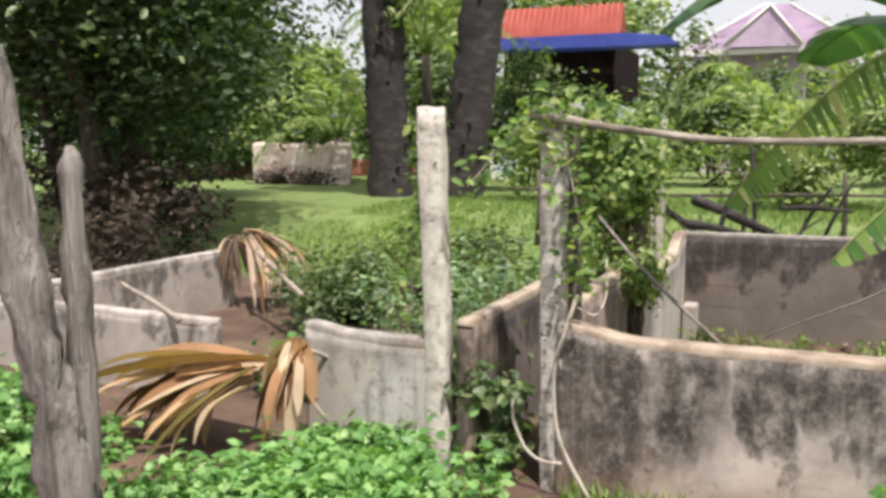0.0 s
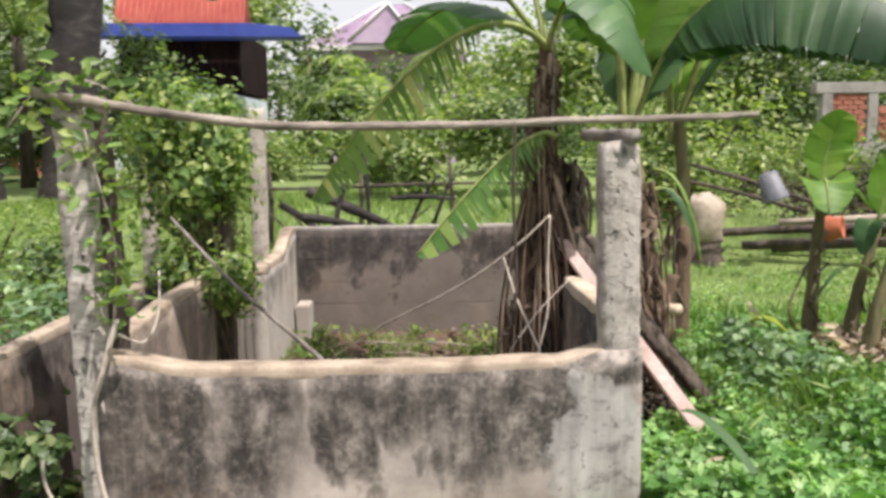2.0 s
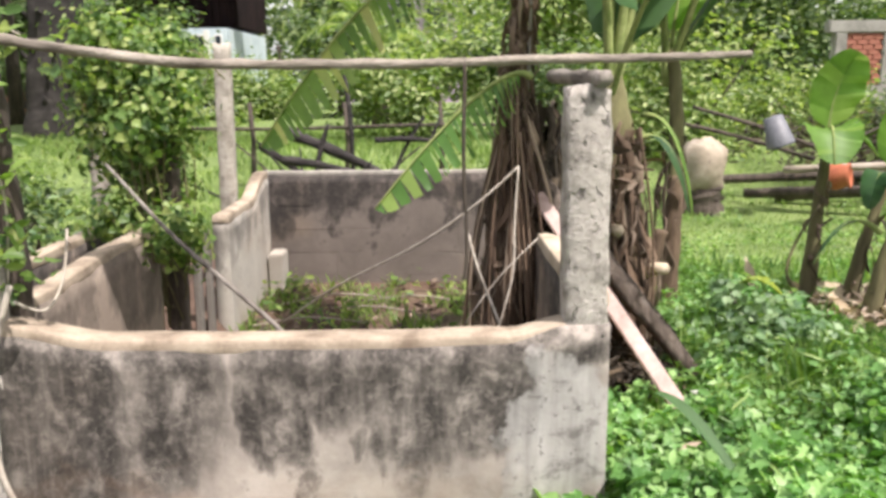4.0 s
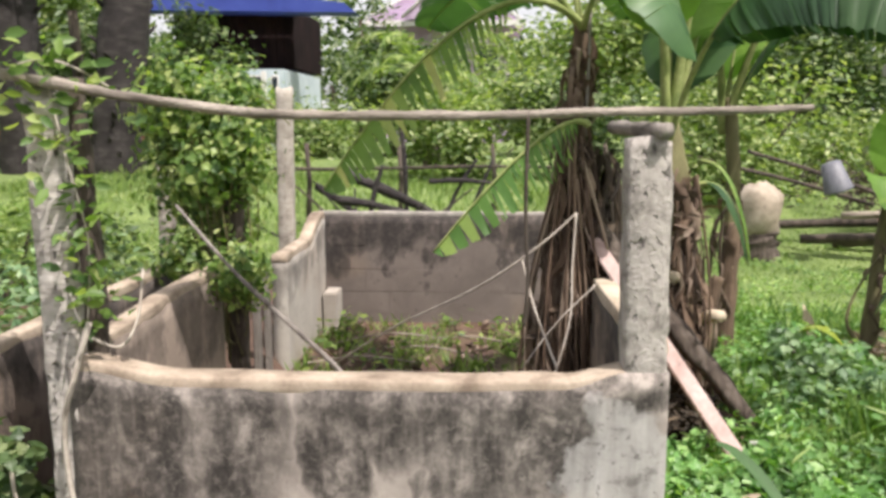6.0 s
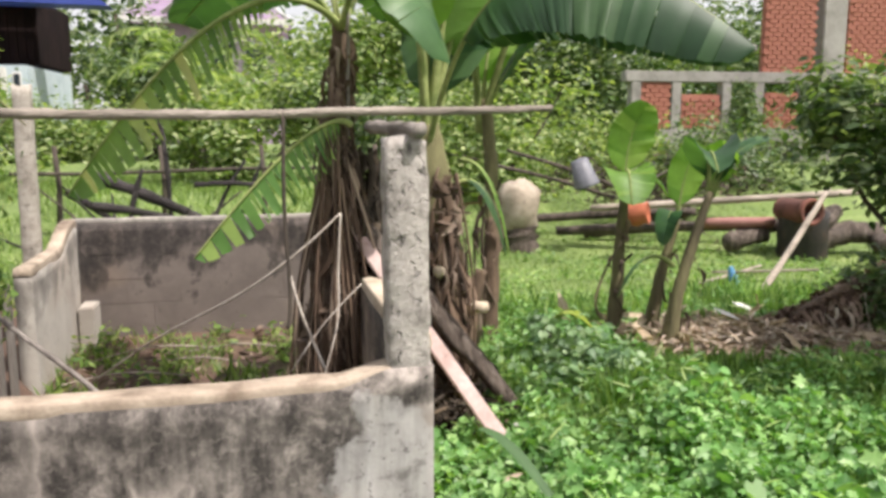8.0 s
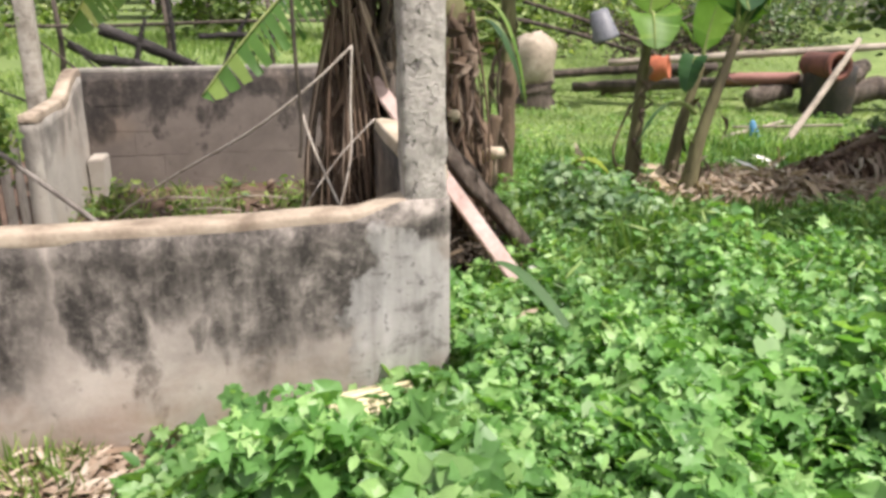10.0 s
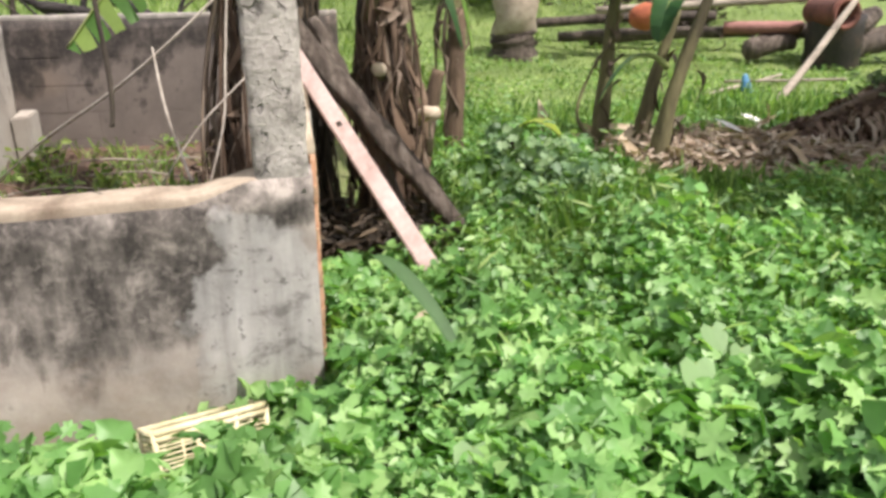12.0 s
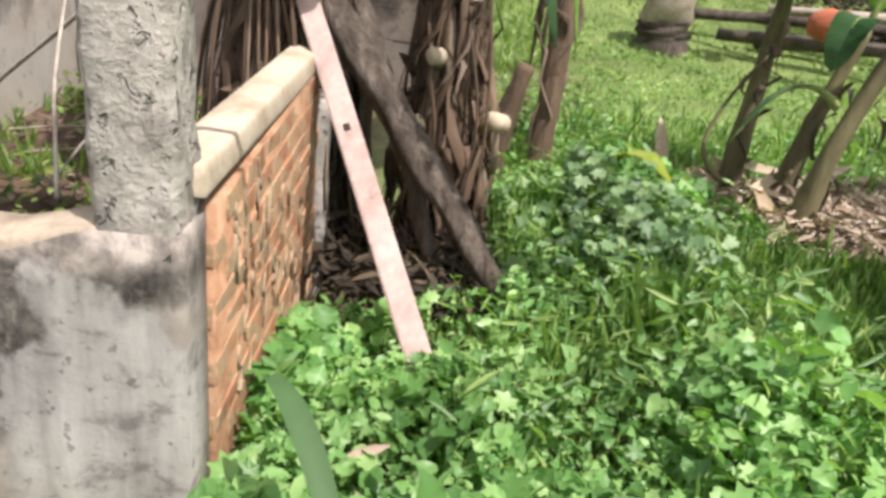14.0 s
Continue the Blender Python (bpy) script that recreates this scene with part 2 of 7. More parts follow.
M["pole_wood"] = rough_mat("sun_bleached_pole", (0.15, 0.125, 0.10), (0.34, 0.29, 0.235), (0.47, 0.41, 0.34), 9, (0.35, 1, 1), bump=0.5, fine=60)
M["pole_grey"] = rough_mat("grey_barked_pole", (0.11, 0.092, 0.075), (0.27, 0.235, 0.195), (0.46, 0.41, 0.35), 14, (0.3, 1, 1), bump=0.8, fine=70)
M["twig"] = rough_mat("pale_twig", (0.28, 0.235, 0.19), (0.46, 0.41, 0.35), (0.58, 0.53, 0.46), 12)
M["dry_brown"] = leaf_mat("dead_banana_leaf", (0.045, 0.031, 0.023), (0.15, 0.104, 0.074), (0.38, 0.295, 0.23), 0.12, 0.8)
M["dry_orange"] = leaf_mat("dry_palm_leaf", (0.17, 0.085, 0.04), (0.47, 0.28, 0.13), (0.66, 0.52, 0.35), 0.2, 0.7, True)
M["dry_rust"] = leaf_mat("rusty_palm_leaf", (0.10, 0.045, 0.022), (0.24, 0.12, 0.055), (0.38, 0.21, 0.10), 0.15, 0.75, True)
M["dry_straw"] = leaf_mat("straw_palm_leaf", (0.40, 0.29, 0.18), (0.56, 0.44, 0.31), (0.68, 0.58, 0.46), 0.2, 0.7)
M["sheath_brown"] = leaf_mat("old_leaf_sheath", (0.08, 0.05, 0.034), (0.19, 0.125, 0.082), (0.40, 0.31, 0.235), 0.1, 0.8)
M["rusty_shred"] = leaf_mat("rusty_leaf_shreds", (0.05, 0.027, 0.018), (0.15, 0.088, 0.06), (0.36, 0.25, 0.185), 0.1, 0.8)
M["dry_pale"] = leaf_mat("dry_pale_litter", (0.26, 0.18, 0.125), (0.48, 0.37, 0.285), (0.64, 0.56, 0.47), 0.12, 0.8)
M["cover"] = leaf_mat("ground_cover_leaf", (0.08, 0.205, 0.05), (0.195, 0.40, 0.118), (0.36, 0.56, 0.21), 0.34, 0.45)
M["sheath"] = leaf_mat("dull_green_sheath", (0.06, 0.13, 0.045), (0.07, 0.145, 0.05), (0.08, 0.155, 0.05), 0.2, 0.7)
M["weed"] = leaf_mat("weed_leaf", (0.06, 0.14, 0.035), (0.20, 0.36, 0.095), (0.40, 0.53, 0.185), 0.36)
M["blue_weed"] = leaf_mat("bluish_weed_leaf", (0.09, 0.18, 0.085), (0.22, 0.36, 0.17), (0.38, 0.52, 0.28), 0.36, 0.5)
M["pale_weed"] = leaf_mat("pale_weed_leaf", (0.22, 0.36, 0.16), (0.28, 0.42, 0.20), (0.34, 0.47, 0.25), 0.35, 0.5)
M["grass"] = leaf_mat("grass_blade", (0.09, 0.165, 0.035), (0.205, 0.325, 0.08), (0.42, 0.51, 0.19), 0.38)
M["bush"] = leaf_mat("bush_leaf", (0.045, 0.09, 0.033), (0.115, 0.185, 0.066), (0.28, 0.34, 0.16), 0.38)
M["bush_light"] = leaf_mat("light_bush_leaf", (0.10, 0.175, 0.05), (0.25, 0.35, 0.105), (0.52, 0.57, 0.28), 0.42)
M["tree_dark"] = leaf_mat("tree_leaf", (0.03, 0.065, 0.026), (0.07, 0.125, 0.046), (0.16, 0.23, 0.09), 0.34)
M["vine"] = leaf_mat("vine_leaf", (0.06, 0.13, 0.032), (0.20, 0.325, 0.075), (0.46, 0.53, 0.19), 0.42)
M["banana"] = leaf_mat("banana_leaf", (0.022, 0.068, 0.026), (0.046, 0.118, 0.042), (0.095, 0.185, 0.07), 0.32, 0.45)
M["banana_light"] = leaf_mat("young_banana_leaf", (0.13, 0.27, 0.05), (0.21, 0.38, 0.08), (0.33, 0.48, 0.13), 0.5, 0.5)
M["banana_mid"] = leaf_mat("mid_green_banana_leaf", (0.065, 0.155, 0.06), (0.105, 0.215, 0.085), (0.16, 0.28, 0.12), 0.4, 0.5)
M["banana_torn"] = leaf_mat("yellowing_banana_leaf", (0.10, 0.20, 0.045), (0.20, 0.33, 0.075), (0.55, 0.56, 0.24), 0.42, 0.5)
M["banana_strips"] = leaf_mat("bright_banana_strips", (0.08, 0.20, 0.045), (0.17, 0.34, 0.075), (0.36, 0.50, 0.14), 0.45, 0.5)
M["midrib"] = rough_mat("leaf_rib", (0.16, 0.22, 0.06), (0.28, 0.34, 0.11), (0.42, 0.46, 0.19), 8, bump=0.1)
M["stem_green"] = rough_mat("banana_stem", (0.09, 0.075, 0.035), (0.17, 0.16, 0.07), (0.26, 0.25, 0.12), 6, (1, 1, 0.25), bump=0.3)
M["stem_brown"] = rough_mat("dry_banana_stem", (0.055, 0.038, 0.025), (0.15, 0.10, 0.065), (0.28, 0.20, 0.13), 7, (1.4, 1.4, 0.18), bump=0.9, fine=40, dist=0.03)
M["yellow_leaf"] = leaf_mat("yellowed_leaf", (0.36, 0.44, 0.05), (0.42, 0.52, 0.07), (0.50, 0.58, 0.10), 0.45)
M["basket"] = rough_mat("straw_coloured_basket", (0.55, 0.48, 0.27), (0.70, 0.63, 0.40), (0.78, 0.73, 0.52), 20, rough=0.6, bump=0.2)
M["red_roof"] = rough_mat("red_roofing", (0.50, 0.10, 0.075), (0.62, 0.14, 0.10), (0.68, 0.19, 0.14), 1.2, bump=0.1, rough=0.6)
M["blue_roof"] = rough_mat("blue_roofing", (0.03, 0.05, 0.28), (0.045, 0.075, 0.38), (0.07, 0.11, 0.45), 1.2, bump=0.1, rough=0.55)
# dark brown wood, taken almost to black for the shade under the eave
M["eave_shaded_wood"] = rough_mat("eave_shaded_house_wood", (0.008, 0.005, 0.005), (0.016, 0.009, 0.009), (0.032, 0.018, 0.016), 3, (1, 1, 0.3), bump=0.3)
M["eave_shaded_wood"].node_tree.nodes["Principled BSDF"].inputs["Specular IOR Level"].default_value = 0.1
M["blue_wall"] = rough_mat("pale_blue_wall", (0.42, 0.52, 0.58), (0.56, 0.65, 0.70), (0.64, 0.71, 0.74), 1.5, bump=0.1)
M["lilac"] = rough_mat("lilac_roofing", (0.42, 0.30, 0.46), (0.55, 0.42, 0.58), (0.62, 0.50, 0.63), 1.0, bump=0.1, rough=0.6)
M["pinkish_wall"] = rough_mat("stained_pinkish_plaster", (0.42, 0.27, 0.22), (0.72, 0.60, 0.55), (0.82, 0.76, 0.72), 1.6, bump=0.3, fine=20)
M["white"] = rough_mat("white_trim", (0.68, 0.66, 0.62), (0.78, 0.76, 0.73), (0.82, 0.81, 0.79), 3, bump=0.1)
M["cement"] = rough_mat("bare_cement", (0.20, 0.19, 0.175), (0.31, 0.295, 0.275), (0.40, 0.385, 0.36), 2.5, bump=0.3)
M["old_terracotta"] = rough_mat("sooty_terracotta", (0.07, 0.03, 0.022), (0.17, 0.06, 0.042), (0.27, 0.10, 0.07), 6, bump=0.3)
M["terracotta"] = rough_mat("terracotta", (0.26, 0.07, 0.035), (0.42, 0.12, 0.055), (0.50, 0.17, 0.085), 7, bump=0.2)
M["jar"] = rough_mat("cream_sacking", (0.24, 0.195, 0.145), (0.38, 0.32, 0.25), (0.48, 0.42, 0.34), 9, bump=0.3)
M["dark_metal"] = rough_mat("sooty_metal", (0.014, 0.012, 0.012), (0.03, 0.025, 0.023), (0.08, 0.05, 0.038), 8, rough=0.7)
M["pink_board"] = rough_mat("faded_pink_board", (0.20, 0.085, 0.075), (0.31, 0.145, 0.125), (0.40, 0.21, 0.185), 4, (0.3, 1, 1))
M["blue_plastic"] = rough_mat("blue_plastic", (0.04, 0.16, 0.30), (0.07, 0.24, 0.42), (0.12, 0.32, 0.50), 8, rough=0.4)
M["grey_plastic"] = rough_mat("grey_plastic", (0.11, 0.115, 0.14), (0.16, 0.165, 0.19), (0.22, 0.22, 0.25), 5, rough=0.5)
M["glass_dark"] = rough_mat("dark_window_glass", (0.015, 0.02, 0.03), (0.03, 0.04, 0.055), (0.05, 0.06, 0.08), 2, rough=0.15, bump=0.02)


def brick_mat():
    m, n, l, b = material("fired_brick", 0.9)
    rnd = n.new("ShaderNodeObjectInfo").outputs["Random"]
    v = coords(n, l)
    big, fine = noise_tex(n, l, v, 9, 6, 0.65, 0.4), noise_tex(n, l, v, 60, 4)
    col = ramp(n, l, rnd, (0.0, (0.40, 0.13, 0.06)), (0.5, (0.50, 0.20, 0.09)), (1.0, (0.56, 0.28, 0.14)))
    col = mixed(n, l, ramp(n, l, big, (0.42, 0.0), (0.6, 0.85)), col, (0.50, 0.36, 0.23))
    col = mixed(n, l, ramp(n, l, big, (0.28, 0.6), (0.36, 0.0)), col, (0.17, 0.12, 0.08))
    run = noise_tex(n, l, coords(n, l, (1.0, 1.0, 0.16), "Position"), 15, 6, 0.62, 0.4)
    col = mixed(n, l, ramp(n, l, run, (0.49, 0.0), (0.58, 0.85)), col, (0.45, 0.31, 0.19))
    col = mixed(n, l, ramp(n, l, run, (0.36, 0.8), (0.45, 0.0)), col, (0.15, 0.085, 0.05))
    col = mixed(n, l, 0.5, col, ramp(n, l, fine, (0.3, 0.55), (0.7, 1.0)), 'MULTIPLY')
    l.new(col, b.inputs["Base Color"])
    bumped(n, l, b, mixed(n, l, 0.5, big, fine), 0.6, 0.02)
    return m


def ground_mat():
    """Earth by the pens, turning into grass away from them."""
    m, n, l, b = material("ground_earth_and_grass", 0.95)
    v = coords(n, l)
    big, mid, fine = noise_tex(n, l, v, 0.35, 5, 0.6), noise_tex(n, l, v, 2.2, 6, 0.65), noise_tex(n, l, v, 26, 4, 0.7)
    soil = ramp(n, l, mid, (0.3, (0.055, 0.033, 0.024)), (0.5, (0.11, 0.066, 0.046)), (0.72, (0.17, 0.11, 0.078)))
    grass = ramp(n, l, mid, (0.3, (0.10, 0.155, 0.04)), (0.55, (0.165, 0.235, 0.065)), (0.75, (0.26, 0.31, 0.115)))
    sep = n.new("ShaderNodeSeparateXYZ")
    l.new(v, sep.inputs[0])
    far = n.new("ShaderNodeMapRange")
    far.inputs["From Min"].default_value, far.inputs["From Max"].default_value = 4.6, 6.6
    l.new(sep.outputs[1], far.inputs["Value"])
    side = n.new("ShaderNodeMapRange")
    side.inputs["From Min"].default_value, side.inputs["From Max"].default_value = -0.6, 3.4
    drift = n.new("ShaderNodeMath")
    drift.operation = 'MULTIPLY_ADD'
    l.new(noise_tex(n, l, v, 0.55, 5, 0.62, 0.4), drift.inputs[0])
    drift.inputs[1].default_value = 5.0
    l.new(sep.outputs[0], drift.inputs[2])
    lower = n.new("ShaderNodeMath")
    lower.inputs[1].default_value = -2.5
    l.new(drift.outputs[0], lower.inputs[0])
    l.new(lower.outputs[0], side.inputs["Value"])
    most = n.new("ShaderNodeMath")
    most.operation = 'MAXIMUM'
    l.new(far.outputs[0], most.inputs[0])
    l.new(side.outputs[0], most.inputs[1])
    wob = n.new("ShaderNodeMath")
    wob.operation = 'MULTIPLY_ADD'
    l.new(big, wob.inputs[0])
    wob.inputs[1].default_value = 0.9
    l.new(most.outputs[0], wob.inputs[2])
    col = mixed(n, l, ramp(n, l, wob.outputs[0], (0.50, 0.0), (0.62, 0.35), (0.95, 1.0)), soil, grass)
    col = mixed(n, l, 0.5, col, ramp(n, l, fine, (0.3, 0.5), (0.7, 1.0)), 'MULTIPLY')
    l.new(col, b.inputs["Base Color"])
    bumped(n, l, b, mixed(n, l, 0.5, mid, fine), 0.8, 0.05)
    return m


M["brick"] = brick_mat()
M["red_brick"] = rough_mat("reddish_brick", (0.30, 0.105, 0.075), (0.40, 0.155, 0.11), (0.46, 0.21, 0.155), 4, bump=0.3)
M["red_mortar"] = rough_mat("reddish_mortar", (0.27, 0.095, 0.068), (0.37, 0.145, 0.105), (0.43, 0.20, 0.15), 6, bump=0.2)
M["ground"] = ground_mat()

# ---- building helpers ----


def link_bm(name, bm, mat, smooth=True):
    me = bpy.data.meshes.new(name)
    bmesh.ops.recalc_face_normals(bm, faces=bm.faces)
    bm.to_mesh(me)
    bm.free()
    me.materials.append(mat)
    if smooth:
        me.polygons.foreach_set("use_smooth", [True] * len(me.polygons))
    return new(name, me)


def thing(name, at, label, category, group="", kind=""):
    """An empty at the thing's base that parents its parts."""
    ob = new(name)
    ob.location = at
    ob.empty_display_size = 0.1
    return tagged(ob, label, category, group, kind)


def world_of(ob):
    return (world_of(ob.parent) if ob.parent else Matrix.Identity(4)) @ ob.matrix_basis


def adopt(ob, parent):
    ob.parent = parent
    ob.matrix_basis = world_of(parent).inverted() @ ob.matrix_basis
    return ob


def part(name, bm, mat, parent, label="", smooth=True):
    ob = link_bm(name, bm, mat, smooth)
    adopt(ob, parent)
    return tagged(ob, label)


def box(bm, c, s, rot=None, bevel=0.0, wob=0.0, seed=0):
    """A bevelled box of the given size about c, in place."""
    g = bmesh.ops.create_cube(bm, size=1.0)["verts"]
    bmesh.ops.scale(bm, vec=s, verts=g)
    if bevel:
        es = list({e for v in g for e in v.link_edges})
        r = bmesh.ops.bevel(bm, geom=es, offset=bevel, segments=2, affect='EDGES', clamp_overlap=True)
        g = list({v for f in r["faces"] for v in f.verts} | {v for v in g if v.is_valid})
    for v in g:
        if wob:
            v.co += wob * noise.noise_vector(v.co * 6 + Vector((seed, 0, 0)))
        if rot:
            v.co = rot @ v.co
        v.co += Vector(c)
    return g


def tube(bm, pts, radii, segs=8, wob=0.0, seed=0.0, caps=True, flat=1.0):
    """A swept round bar through pts with its radii, slightly uneven."""
    pts = [Vector(p) for p in pts]
    if isinstance(radii, (int, float)):
        radii = [radii] * len(pts)
    rings = []
    side = None
    for i, p in enumerate(pts):
        d = (pts[min(i + 1, len(pts) - 1)] - pts[max(i - 1, 0)]).normalized()
        if side is None:
            side = d.cross(Vector((0.13, 0.31, 1))) if abs(d.z) < 0.95 else d.cross(Vector((1, 0.2, 0)))
        side = (side - d * side.dot(d)).normalized()
        up = d.cross(side)
        ring = []
        for k in range(segs):
            a = 2 * math.pi * k / segs
            r = radii[i] * (1 + wob * noise.noise(Vector((math.cos(a) * 2 + seed, math.sin(a) * 2, i * 0.6 + seed))))
            ring.append(bm.verts.new(p + side * (math.cos(a) * r) + up * (math.sin(a) * r * flat)))
        rings.append(ring)
    for a, b in zip(rings, rings[1:]):
        for k in range(segs):
            bm.faces.new((a[k], a[(k + 1) % segs], b[(k + 1) % segs], b[k]))
    if caps:
        bm.faces.new(rings[0][::-1])
        bm.faces.new(rings[-1])
    return bm


def curve_pts(p0, p1, p2, n):
    """Points of a quadratic arch."""
    p0, p1, p2 = Vector(p0), Vector(p1), Vector(p2)
    return [p0 * (1 - t) ** 2 + p1 * 2 * t * (1 - t) + p2 * t * t for t in [i / n for i in range(n + 1)]]


def smoothed(pts, n=6):
    """A rounded line through a few points."""
    pts = [Vector(p) for p in pts]
    out = []
    for i in range(len(pts) - 1):
        a, b, c, d = pts[max(i - 1, 0)], pts[i], pts[i + 1], pts[min(i + 2, len(pts) - 1)]
        for k in range(n):
            t = k / n
            out.append(0.5 * ((2 * b) + (c - a) * t + (2 * a - 5 * b + 4 * c - d) * t * t + (3 * b - a - 3 * c + d) * t ** 3))
    return out + [pts[-1]]


def sweep(a, b, v):
    t = min(max((v - a) / (b - a), 0.0), 1.0)
    return t * t * (3 - 2 * t)


def gz(x, y):
    """Height of the ground."""
    z = 0.5 * sweep(5.2, 9.5, y) + 0.13 * sweep(0.15, 1.5, x) * sweep(-2.5, 0.0, y)
    pen = sweep(-1.98, -1.90, x) * sweep(-0.02, -0.10, x) * sweep(0.02, 0.1, y) * sweep(4.2, 4.1, y)
    z = z * (1 - pen) - 0.15 * pen
    return z + 0.03 * noise.noise(Vector((x * 0.9, y * 0.9, 0))) + 0.012 * noise.noise(Vector((x * 4, y * 4, 3)))


def many(name, tv, tf, mats, mat, parent=None, label="", smooth=False):
    """One mesh out of many copies of a small form: tv its points, tf its faces (all of one size), mats the poses (n,3,4)."""
    tv, tf, mats = np.asarray(tv, float), np.asarray(tf, int), np.asarray(mats, float)
    n, k = len(mats), len(tv)
    co = np.einsum("nij,kj->nki", mats[:, :, :3], tv) + mats[:, None, :, 3]
    faces = (tf[None] + (np.arange(n) * k)[:, None, None]).reshape(-1, tf.shape[1])
    return raw(name, co.reshape(-1, 3), faces, mat, parent, label, smooth)


def raw(name, co, faces, mat, parent=None, label="", smooth=False):
    me = bpy.data.meshes.new(name)
    size = faces.shape[1]
    me.vertices.add(len(co))
    me.vertices.foreach_set("co", np.asarray(co, np.float32).ravel())
    me.loops.add(faces.size)
    me.loops.foreach_set("vertex_index", faces.astype(np.int32).ravel())
    me.polygons.add(len(faces))
    me.polygons.foreach_set("loop_start", np.arange(0, faces.size, size, dtype=np.int32))
    me.polygons.foreach_set("loop_total", np.full(len(faces), size, np.int32))
    if smooth:
        me.polygons.foreach_set("use_smooth", [True] * len(faces))
    me.update(calc_edges=True)
    me.validate()
    me.materials.append(mat)
    ob = new(name, me)
    if parent is not None:
        adopt(ob, parent)
    return tagged(ob, label)


def poses(pos, normals, sizes, rng, spin=None, hang=0.0):
    """Poses that stand a form's z along the normals, spun at random; hang: how far the tips turn down."""
    pos, nrm = np.asarray(pos, float), np.asarray(normals, float)
    nrm = nrm / np.linalg.norm(nrm, axis=1, keepdims=True)
    ang = rng.uniform(0, 2 * np.pi, len(pos)) if spin is None else spin
    ref = np.stack([np.cos(ang), np.sin(ang), 0 * ang - hang], 1)
    x = ref - nrm * (ref * nrm).sum(1, keepdims=True)
    x /= np.linalg.norm(x, axis=1, keepdims=True) + 1e-9
    y = np.cross(nrm, x)
    s = np.asarray(sizes, float).reshape(-1, 1)
    return np.stack([x * s, y * s, nrm * s, pos], 2)


# small forms: x runs along the leaf, z is its upper side
OVAL = ([(0, 0, 0), (0.3, 0.22, 0.06), (0.7, 0.2, 0.04), (1, 0, -0.10), (0.7, -0.2, 0.04), (0.3, -0.22, 0.06), (0.5, 0, -0.02)],
        [(0, 6, 1), (1, 6, 2), (2, 6, 3), (3, 6, 4), (4, 6, 5), (5, 6, 0)])
LOBED = ([(0, 0, -0.02), (-0.13, 0.20, 0.04), (0.03, 0.40, 0.05), (0.24, 0.52, -0.04), (0.44, 0.38, 0.04), (0.66, 0.30, 0.02), (0.84, 0.14, -0.03), (1.02, 0, -0.15),
          (0.84, -0.14, -0.03), (0.66, -0.30, 0.02), (0.44, -0.38, 0.04), (0.24, -0.52, -0.04), (0.03, -0.40, 0.05), (-0.13, -0.20, 0.04), (0.38, 0, -0.12)],
         [(14, i, (i + 1) % 14) for i in range(14)])
STAR = ([(0, 0, -0.05), (-0.16, 0.20, 0.03), (0.05, 0.30, 0.05), (0.14, 0.54, -0.06), (0.34, 0.30, 0.07), (0.66, 0.44, -0.04), (0.66, 0.17, 0.05), (1.04, 0, -0.16),
         (0.66, -0.17, 0.05), (0.66, -0.44, -0.04), (0.34, -0.30, 0.07), (0.14, -0.54, -0.06), (0.05, -0.30, 0.05), (-0.16, -0.20, 0.03), (0.34, 0, -0.09)],
        [(14, i, (i + 1) % 14) for i in range(14)])
BLADE = ([(0, -0.05, 0), (0, 0.05, 0), (0.45, 0.055, 0.3), (0.45, -0.055, 0.3), (0.8, 0.035, 0.5), (0.8, -0.035, 0.5), (1.0, 0.003, 0.62), (1.0, -0.003, 0.62)],
         [(0, 1, 2, 3), (3, 2, 4, 5), (5, 4, 6, 7)])
LANCE = ([(0, 0, 0), (0.25, 0.1, 0.03), (0.6, 0.1, 0.0), (1, 0, -0.12), (0.6, -0.1, 0.0), (0.25, -0.1, 0.03), (0.45, 0, -0.03)],
         [(0, 6, 1), (1, 6, 2), (2, 6, 3), (3, 6, 4), (4, 6, 5), (5, 6, 0)])

# ---- ground ----


def build_ground():
    def lines(lo, hi, far):
        out = list(np.arange(lo, hi + 0.01, 0.12))
        step, v = 0.2, hi
        while v < far:
            v += step
            out.append(v)
            step *= 1.35
        step, v = 0.2, lo
        while v > -far:
            v -= step
            out.insert(0, v)
            step *= 1.35
        return out
    xs, ys = lines(-8, 7, 900), lines(-5, 11, 900)
    co = np.array([(x, y, gz(x, y)) for y in ys for x in xs])
    nx = len(xs)
    i, j = np.meshgrid(np.arange(nx - 1), np.arange(len(ys) - 1))
    a = (j * nx + i).ravel()
    ob = raw("ground", co, np.stack([a, a + 1, a + nx + 1, a + nx], 1), M["ground"], smooth=True)
    tagged(ob, "brown earth with rough grass and a green lawn", "ground", kind="structure")


build_ground()

# ---- pen walls ----


